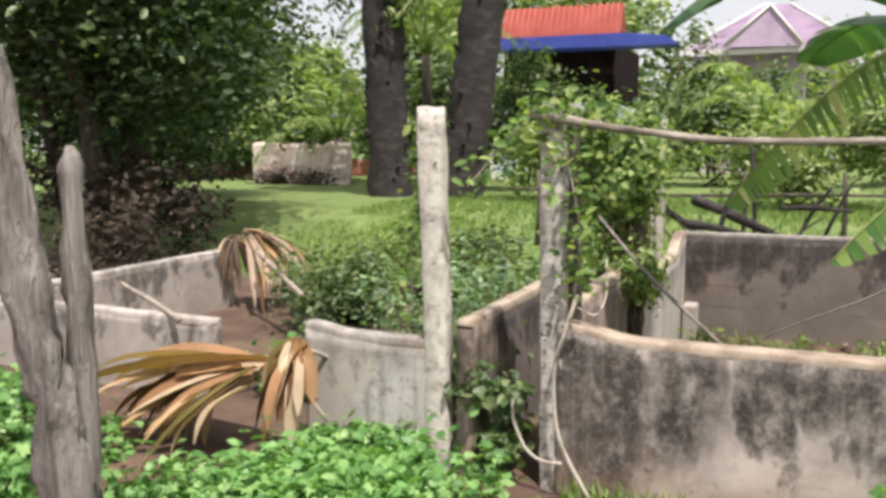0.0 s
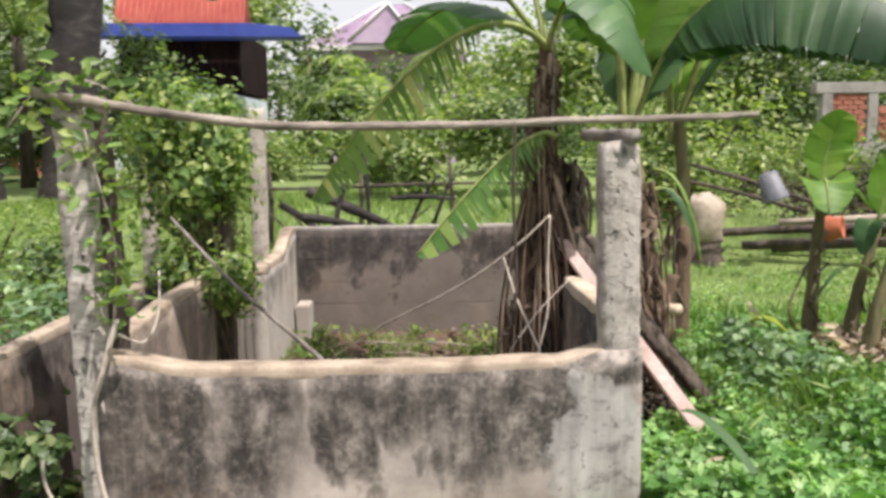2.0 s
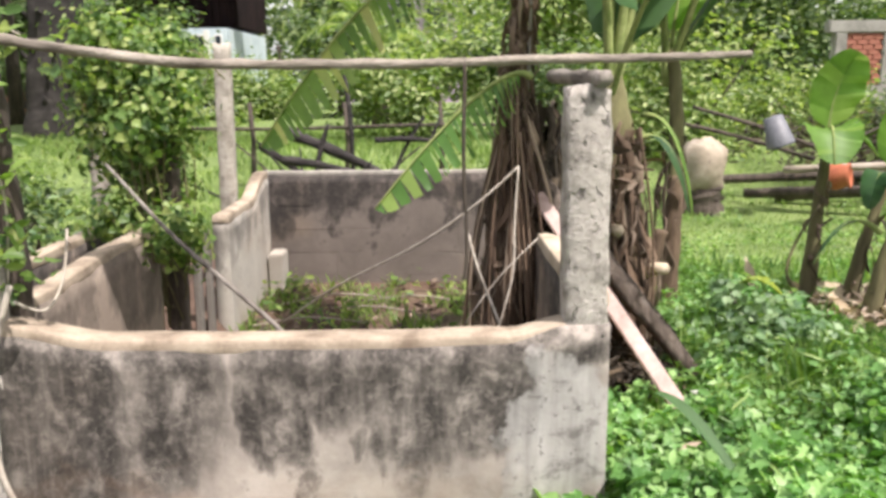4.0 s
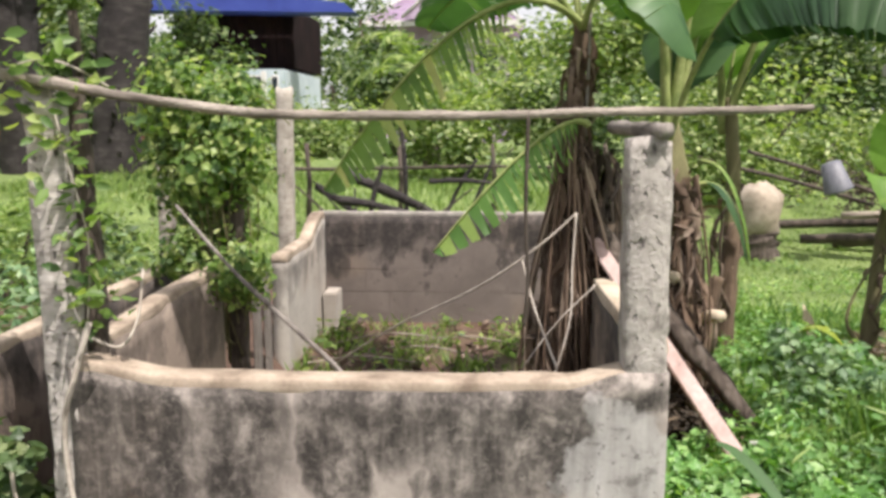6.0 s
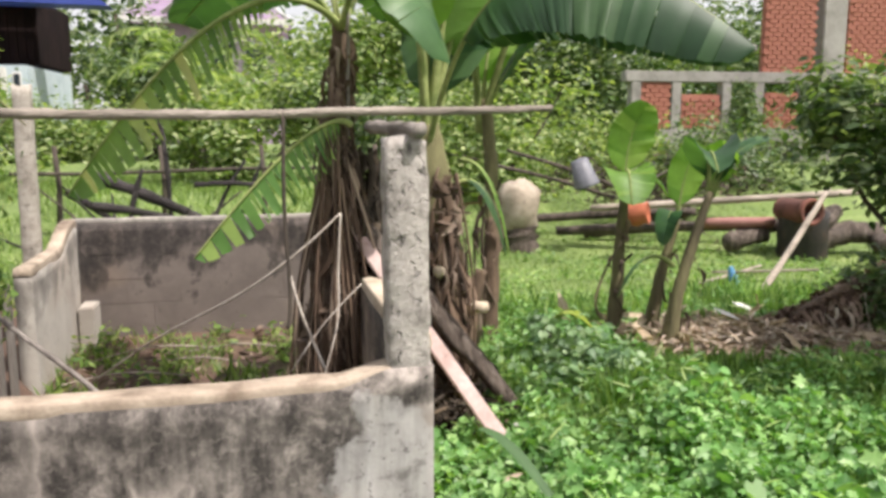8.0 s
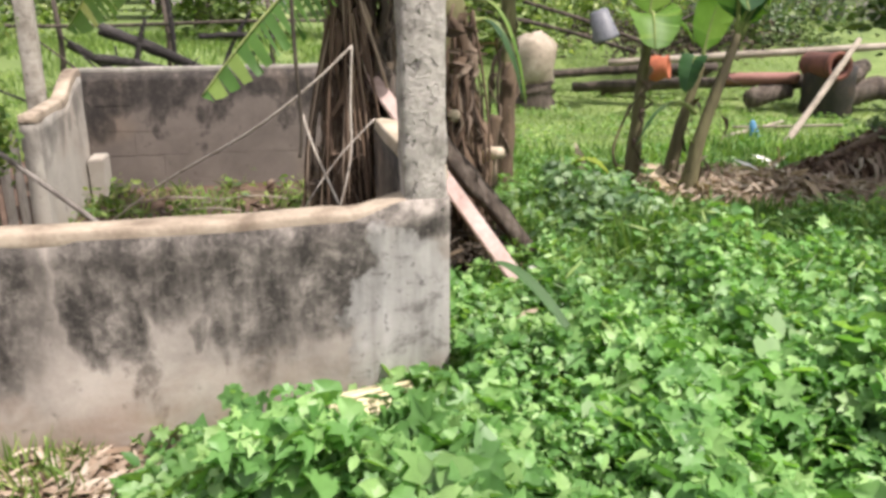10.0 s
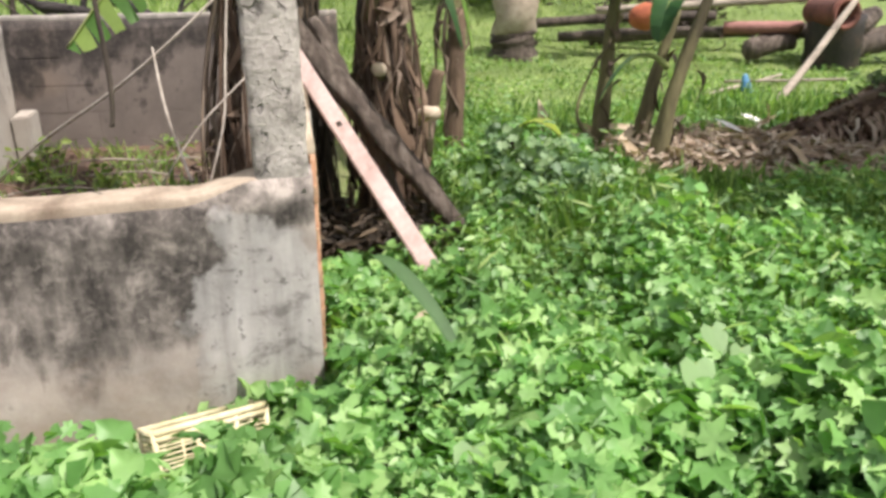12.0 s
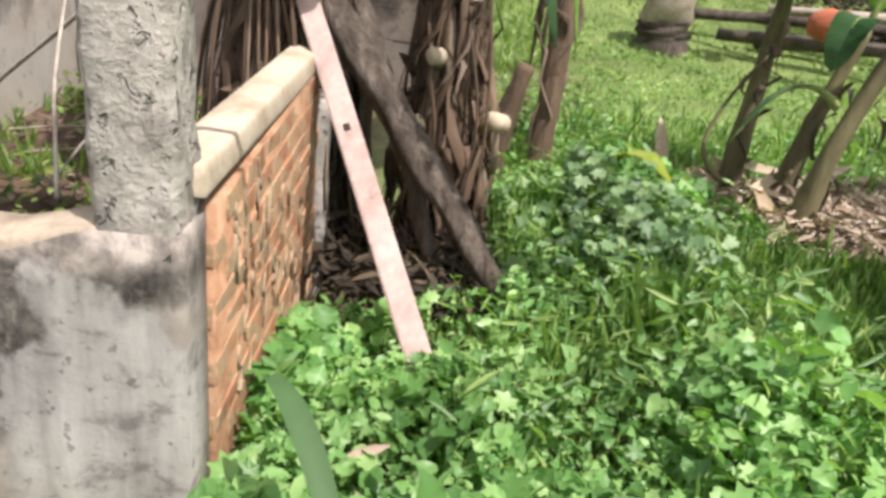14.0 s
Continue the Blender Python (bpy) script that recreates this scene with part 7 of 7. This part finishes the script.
def brick_building():
    ob = thing("unfinished_building", (9.2, 13.2, gz(9.2, 13.2)), "unfinished building of cement frames and brick infill", "building")

    def slab(name, c, s, mat, label):
        bm = bmesh.new()
        box(bm, c, s, bevel=0.02)
        return part(name, bm, mat, ob, label, False)
    panels = []
    for x0, x1, z0, z1 in ((6.95, 7.62, 1.35, 2.3), (7.85, 8.75, 1.35, 2.05), (9.75, 10.55, 1.35, 2.1), (9.65, 10.85, 2.5, 4.6), (11.6, 13.2, 2.5, 4.6)):
        panels.append((slab("infill", ((x0 + x1) / 2, 13.1, (z0 + z1) / 2), (x1 - x0, 0.12, z1 - z0), M["red_mortar"], "mortar of the brick infill"), x0, x1, z0, z1))
    for x in (6.85, 7.73, 8.85, 9.6, 10.7):
        slab("column", (x, 13.1, 1.3), (0.22, 0.22, 2.2), M["cement"], "bare cement column")
    slab("column", (11.25, 13.1, 2.6), (0.55, 0.3, 4.6), M["cement"], "tall cement column")
    slab("beam", (9.9, 13.1, 2.4), (6.6, 0.24, 0.22), M["cement"], "bare cement beam")
    slab("beam", (9.9, 13.1, 1.2), (6.6, 0.24, 0.28), M["cement"], "bare cement beam")
    slab("wall", (9.6, 13.6, 0.6), (6.2, 0.2, 1.2), M["cement"], "bare cement base wall")
    slab("beam", (8.3, 13.1, 3.0), (2.4, 0.2, 0.14), M["cement"], "pale cement lintel")
    b = bmesh.new()
    box(b, (0, 0, 0), (0.19, 0.03, 0.075), bevel=0.008)
    me = bpy.data.meshes.new("brick")
    b.to_mesh(me)
    b.free()
    me.materials.append(M["red_brick"])
    for p, x0, x1, z0, z1 in panels:
        inv = world_of(p).inverted()
        r, z = 0, z0 + 0.05
        while z < z1 - 0.03:
            x = x0 + 0.1 + (0.1 if r % 2 else 0)
            while x < x1 - 0.06:
                o = new("brick", me)
                o.parent = p
                o.matrix_basis = inv @ pose(x, 13.03, z)
                x += 0.205
            z += 0.09
            r += 1


brick_building()
# ---- things in the yard ----


def lathe(bm, profile, centre, axis=None, segs=20):
    """A turned form: profile of (radius, height)."""
    rings = []
    for r, h in profile:
        rings.append([bm.verts.new((r * math.cos(2 * math.pi * k / segs), r * math.sin(2 * math.pi * k / segs), h)) for k in range(segs)])
    for a, b in zip(rings, rings[1:]):
        for k in range(segs):
            bm.faces.new((a[k], a[(k + 1) % segs], b[(k + 1) % segs], b[k]))
    bm.faces.new(rings[0][::-1])
    bm.faces.new(rings[-1])
    rot = axis or Matrix.Identity(3)
    for v in bm.verts:
        v.co = rot @ v.co + Vector(centre)


def turned(name, profile, at, mat, label, category, axis=None, group=""):
    bm = bmesh.new()
    lathe(bm, profile, at, axis)
    return tagged(link_bm(name, bm, mat), label, category, group)


def sack():
    bm = bmesh.new()
    lathe(bm, [(0.18, 0), (0.205, 0.05), (0.215, 0.16), (0.22, 0.30), (0.21, 0.41), (0.17, 0.48), (0.10, 0.52), (0.04, 0.50)], (2.14, 5.85, 0.38), segs=28)
    for v in bm.verts:
        v.co += 0.06 * noise.noise_vector(v.co * 5) + 0.03 * noise.noise_vector(v.co * 14)
    tagged(link_bm("filled_sack", bm, M["jar"]), "lumpy dirty cream filled sack on an added brown stump", "sack")


sack()
# added support, its dark bulk stands for the shadow below the sack
bar("stump", [(2.14, 5.85, gz(2.14, 5.85) - 0.05), (2.15, 5.85, 0.30), (2.14, 5.85, 0.41)], [0.24, 0.22, 0.205], M["split_log"], "short brown stump added in place of the shadow under the sack", "stump", 10, 0.4, 12)
POT = [(0.06, 0), (0.10, 0.05), (0.125, 0.14), (0.10, 0.22), (0.115, 0.26), (0.095, 0.26), (0.08, 0.22)]
turned("clay_pot", [(r * 1.02, h * 1.02) for r, h in POT], (3.06, 5.25, 0.57), M["terracotta"], "orange clay pot lying on its side on the woodpile", "pot", Matrix.Rotation(radians(-35), 3, 'Z') @ Matrix.Rotation(radians(82), 3, 'Y'))
turned("clay_pipe", [(0.11, 0), (0.12, 0.02), (0.12, 0.42), (0.135, 0.42), (0.135, 0.49), (0.10, 0.49), (0.09, 0.3)], (4.75, 5.05, 0.62), M["old_terracotta"],
       "short reddish clay pipe on the woodpile", "pipe", Matrix.Rotation(radians(88), 3, 'X'))
turned("oil_drum", [(0.24, 0), (0.25, 0.02), (0.24, 0.2), (0.25, 0.22), (0.24, 0.4), (0.25, 0.5), (0.22, 0.5), (0.22, 0.4)], (4.9, 4.9, gz(4.9, 4.9) - 0.02), M["dark_metal"],
       "sooty black metal drum under the clay pipe", "drum")
bar("leaning_stick", [(3.10, 2.97, gz(3.1, 2.97)), (3.75, 3.45, 0.5), (4.38, 3.88, 0.93)], [0.028, 0.026, 0.022], M["pole_wood"], "pale stick leaning on the woodpile", "stick", seed=21)
bar("long_pole", [(2.9, 5.7, 0.60), (3.9, 5.4, 0.67), (5.6, 5.0, 0.78)], [0.035, 0.04, 0.035], M["pole_wood"], "long bleached pole on the woodpile", "pole", seed=22)
bar("board", [(4.1, 5.45, 0.44), (4.4, 5.3, 0.45), (4.75, 5.2, 0.46)], [0.10, 0.11, 0.10], M["pink_board"], "faded reddish board on the woodpile", "board", 8, 0.1, 3, flat=0.6)
for i, (p, q, r) in enumerate((((2.6, 5.9, 0.34), (4.4, 5.4, 0.40), 0.05), ((3.0, 6.1, 0.28), (4.6, 5.8, 0.36), 0.06), ((2.5, 6.4, 0.42), (4.3, 6.0, 0.5), 0.05),
                               ((2.15, 6.3, 1.20), (3.3, 5.6, 0.78), 0.022), ((2.1, 6.5, 1.02), (3.2, 5.7, 0.70), 0.022))):
    bar("woodpile_log", [p, tuple((Vector(p) + Vector(q)) / 2 + Vector((0, 0, 0.02))), q], r, M["bark"], "dark weathered log in the yard's woodpile", "log", 8, 0.4, 30 + i, "woodpile")
for i, (x, y, z, a, ln, r) in enumerate(((5.25, 4.95, 0.30, 15, 0.5, 0.10), (5.55, 5.0, 0.34, -20, 0.6, 0.11), (5.35, 5.1, 0.52, 40, 0.55, 0.09), (5.75, 4.8, 0.28, 70, 0.5, 0.10), (4.45, 5.2, 0.30, 10, 0.5, 0.09), (5.0, 5.35, 0.40, -35, 0.7, 0.08))):
    d = Vector((math.cos(radians(a)), math.sin(radians(a)), 0.12)) * (ln / 2)
    p = Vector((x, y, z))
    bar("woodpile_log", [tuple(p - d), (x, y, z + 0.01), tuple(p + d)], [r, r * 1.06, r * 0.9], M["split_log" if i % 3 else "bark"], "short dark log stacked by the metal drum", "log", 10, 0.45, 130 + i, "woodpile")
bar("plastic_bottle", [(3.28, 3.45, gz(3.28, 3.45) + 0.03), (3.25, 3.5, 0.25), (3.24, 3.52, 0.34)], [0.04, 0.04, 0.015], M["blue_plastic"], "blue plastic bottle standing in the grass", "bottle", 10, 0.05)
turned("grey_bucket", [(0.09, 0), (0.13, 0.26), (0.14, 0.28), (0.12, 0.28), (0.08, 0.03)], (2.70, 5.55, 1.12), M["grey_plastic"], "grey plastic bucket on a branch end", "bucket",
       Matrix.Rotation(radians(160), 3, 'Y'))
for i, (p, q) in enumerate((((3.3, 3.9, 0.22), (4.2, 3.7, 0.24)), ((3.0, 3.6, 0.18), (3.9, 4.1, 0.22)), ((2.6, 3.3, 0.2), (3.5, 3.9, 0.2)))):
    bar("pale_stick", [p, tuple((Vector(p) + Vector(q)) / 2), q], 0.022, M["pole_wood"], "pale stick lying in the grass", "stick", 7, 0.3, 60 + i, "sticks in the grass", 0.5)


def fence():
    ob = thing("rail_fence", (-1.2, 7.2, gz(-1.2, 7.2)), "rough dark wooden rail fence beyond the pen", "fence")
    for i, x in enumerate((-4.2, -2.7, -1.6, -0.5, 0.8)):
        bm = bmesh.new()
        tube(bm, [(x, 7.2, gz(x, 7.2) - 0.1), (x + 0.03, 7.2, 0.8), (x, 7.2, 1.25)], [0.035, 0.03, 0.025], 7, 0.4, i)
        part("post", bm, M["bark"], ob)
    for i, z in enumerate((0.95,)):
        bm = bmesh.new()
        tube(bm, smoothed([(-4.6, 7.12, z + 0.05), (-2.5, 7.12, z), (-0.5, 7.12, z + 0.04), (1.2, 7.12, z)], 5), 0.02, 7, 0.4, 10 + i)
        part("rail", bm, M["bark"], ob)


fence()
for i, (a, c, r) in enumerate((((-2.05, 6.0, 0.98), (-1.10, 6.0, 0.56), 0.075), ((-2.1, 5.9, 0.72), (-1.3, 5.9, 0.55), 0.06), ((-1.47, 6.1, 1.55), (-1.40, 6.1, 0.4), 0.035),
                               ((-1.0, 6.0, 0.5), (-0.66, 6.0, 1.13), 0.03), ((-0.74, 6.05, 0.5), (-0.50, 6.05, 1.12), 0.03), ((-1.16, 5.95, 0.90), (-0.46, 5.95, 0.88), 0.035),
                               ((-1.78, 5.95, 0.45), (-1.63, 5.95, 1.06), 0.04), ((-2.35, 6.0, 0.85), (-1.9, 6.1, 0.5), 0.05))):
    m = (Vector(a) + Vector(c)) / 2 + Vector((0.02 * (i % 3 - 1), 0, 0.02))
    bar("dead_branch", [a, tuple(m), c], [r * 0.75, r * 0.7, r * 0.5], M["palm_bark"], "dark dead branch piled behind the rear wall", "branch", 7, 0.4, 80 + i, "branch pile")
rng_pile = random.Random(71)
for i in range(16):
    x, y = rng_pile.uniform(-2.3, -0.3), rng_pile.uniform(5.6, 6.5)
    a, ln = rng_pile.uniform(0, 2 * math.pi), rng_pile.uniform(0.5, 1.2)
    p = Vector((x, y, gz(x, y) + 0.02))
    q = p + Vector((math.cos(a), math.sin(a) * 0.5, rng_pile.uniform(0.15, 0.9))).normalized() * ln
    bar("dead_branch", [tuple(p), tuple(p.lerp(q, 0.5) + Vector((rng_pile.uniform(-0.06, 0.06), 0, 0.04))), tuple(q)], [rng_pile.uniform(0.014, 0.032), 0.014, 0.007], M["palm_bark" if i % 3 else "bark"],
        "thin dark dead branch piled behind the rear wall", "branch", 6, 0.4, 150 + i, "branch pile")
bar("dry_stalk", [(1.69, 2.24, 0.80), (1.56, 2.20, 0.62), (1.48, 2.17, 0.42), (1.53, 2.15, 0.30), (1.60, 2.14, 0.26)], [0.008, 0.008, 0.009, 0.014, 0.006], M["stem_young"], "bent drooping leaf stalk on the young banana plant", "leaf stalk", 6, 0.3, 93)
bar("fallen_pole", [(-5.4, 2.6, 0.62), (-4.9, 2.2, 0.52), (-4.4, 1.8, 0.42)], 0.02, M["pole_wood"], "pale stick fallen among the weeds", "stick", 7, 0.3, 90)
bar("dry_stick", [(-4.35, 0.4, 0.50), (-4.9, 0.75, 0.52), (-5.5, 1.1, 0.54)], 0.018, M["pole_wood"], "pale stick lying on the low wall", "stick", 7, 0.3, 91)
bm = bmesh.new()
box(bm, (-1.80, 3.97, 0.0), (0.115, 0.26, 0.33), None, 0.01, 0.006, 3)
tagged(link_bm("floor_block", bm, M["plaster_pale"], False), "small pale cement block in the pen's rear corner", "block")


def basket():
    ob = thing("woven_basket", (-0.28, -0.2, gz(-0.28, -0.2)), "straw-coloured open-weave plastic basket tipped in the weeds", "basket")
    W, D, H = 0.148, 0.042, 0.20
    turn = Matrix.Rotation(radians(31), 4, 'Z') @ Matrix.Rotation(radians(8), 4, 'Y') @ Matrix.Rotation(radians(-22), 4, 'X')
    m = Matrix.Translation(Vector((-0.27, -0.205, 0.22)) - (turn @ Vector((0, -D, H)))) @ turn

    def add(name, pts, r, label="", segs=6, flat=1.0):
        bm = bmesh.new()
        tube(bm, [m @ Vector(p) for p in pts], r, segs, flat=flat)
        return part(name, bm, M["basket"], ob, label)

    def ring(f, z, sag=0.0):
        return [(-W * f, -D * f, z), (-W * 0.3, -D * f, z - sag), (W * 0.3, -D * f, z - sag), (W * f, -D * f, z), (W * f, D * f, z), (-W * f, D * f, z), (-W * f, -D * f, z)]
    add("rim", ring(1.0, H), 0.010, "thick moulded rim")
    add("rim", ring(0.99, H - 0.016), 0.008, "thick moulded rim")
    add("foot", ring(0.9, 0.0), 0.006)
    for k in range(1, 17):
        add("strand", ring(0.9 + 0.1 * k / 18, H * k / 18, 0.003 * math.sin(k * 1.7)), 0.0028, segs=4)
    for t, thick in ((-1, 0.007), (-0.55, 0.003), (-0.28, 0.007), (-0.20, 0.007), (0.1, 0.003), (0.42, 0.007), (0.70, 0.003), (1, 0.007)):
        for s in (-1, 1):
            add("stay", [(W * 0.9 * t, s * D * 0.9, 0), (W * t, s * D, H)], thick, segs=5)


basket()


def cut_leaf_sheath():
    """The limp green sheath lying in the creeper by the brick wall."""
    ob = thing("green_leaf_sheath", (0.24, 0.0, gz(0.24, 0.0)), "limp flat green banana leaf sheath in the creeper", "leaf")
    bm = bmesh.new()
    line = curve_pts((0.15, -0.02, 0.54), (0.22, -0.10, 0.56), (0.31, -0.27, 0.41), 12)
    rows = []
    for i, p in enumerate(line):
        w = 0.013 + 0.009 * math.sin(i / 12 * 3)
        rows.append([bm.verts.new(p + Vector((-w, -0.3 * w, 0.004))), bm.verts.new(p + Vector((0, 0, -0.006))), bm.verts.new(p + Vector((w, 0.3 * w, 0.004)))])
    for r, q in zip(rows, rows[1:]):
        bm.faces.new((r[0], r[1], q[1], q[0]))
        bm.faces.new((r[1], r[2], q[2], q[1]))
    part("blade", bm, M["sheath"], ob)


cut_leaf_sheath()


def scrap(name, label, category, at, normal, size, mat, seed):
    """One curled scrap lying in the weeds."""
    tagged(many(name, LANCE[0], LANCE[1], poses([at], [normal], [size], np.random.default_rng(seed)), M[mat]), label, category)


scrap("dry_leaf", "pale dry leaf caught in the creeper", "leaf", (0.27, 0.10, 0.29), (0.1, -0.8, 0.6), 0.10, "dry_pale", 3)
scrap("dry_leaf", "curled pale dry leaf beside the leaf sheath", "leaf", (0.30, 0.04, 0.27), (-0.4, -0.6, 0.7), 0.08, "dry_pale", 5)
scrap("white_scrap", "whitish scrap lying at the plank's foot", "scrap", (0.52, 0.80, 0.22), (0.0, -0.4, 0.9), 0.12, "white", 4)
scrap("white_scrap", "whitish scrap in the leaf litter", "scrap", (2.44, 2.05, 0.24), (0.1, -0.5, 0.9), 0.24, "white", 8)
scrap("white_scrap", "small pale scrap in the grass", "scrap", (2.75, 2.7, 0.24), (0.0, -0.4, 0.9), 0.26, "white", 9)
scrap("clay_shard", "small orange clay shard in the grass", "shard", (2.2, 6.1, 0.22), (0.0, -0.7, 0.7), 0.16, "terracotta", 6)
leaf_c = thing("yellow_leaf", (1.12, 1.7, gz(1.12, 1.7)), "arched bright yellow-green leaf above the weeds", "leaf")
banana_leaf(leaf_c, (0.94, 1.68, 0.26), (1.00, 1.54, 0.70), (1.21, 1.48, 0.40), 0.065, M["yellow_leaf"], 0.2, 0.3, 5, 14)
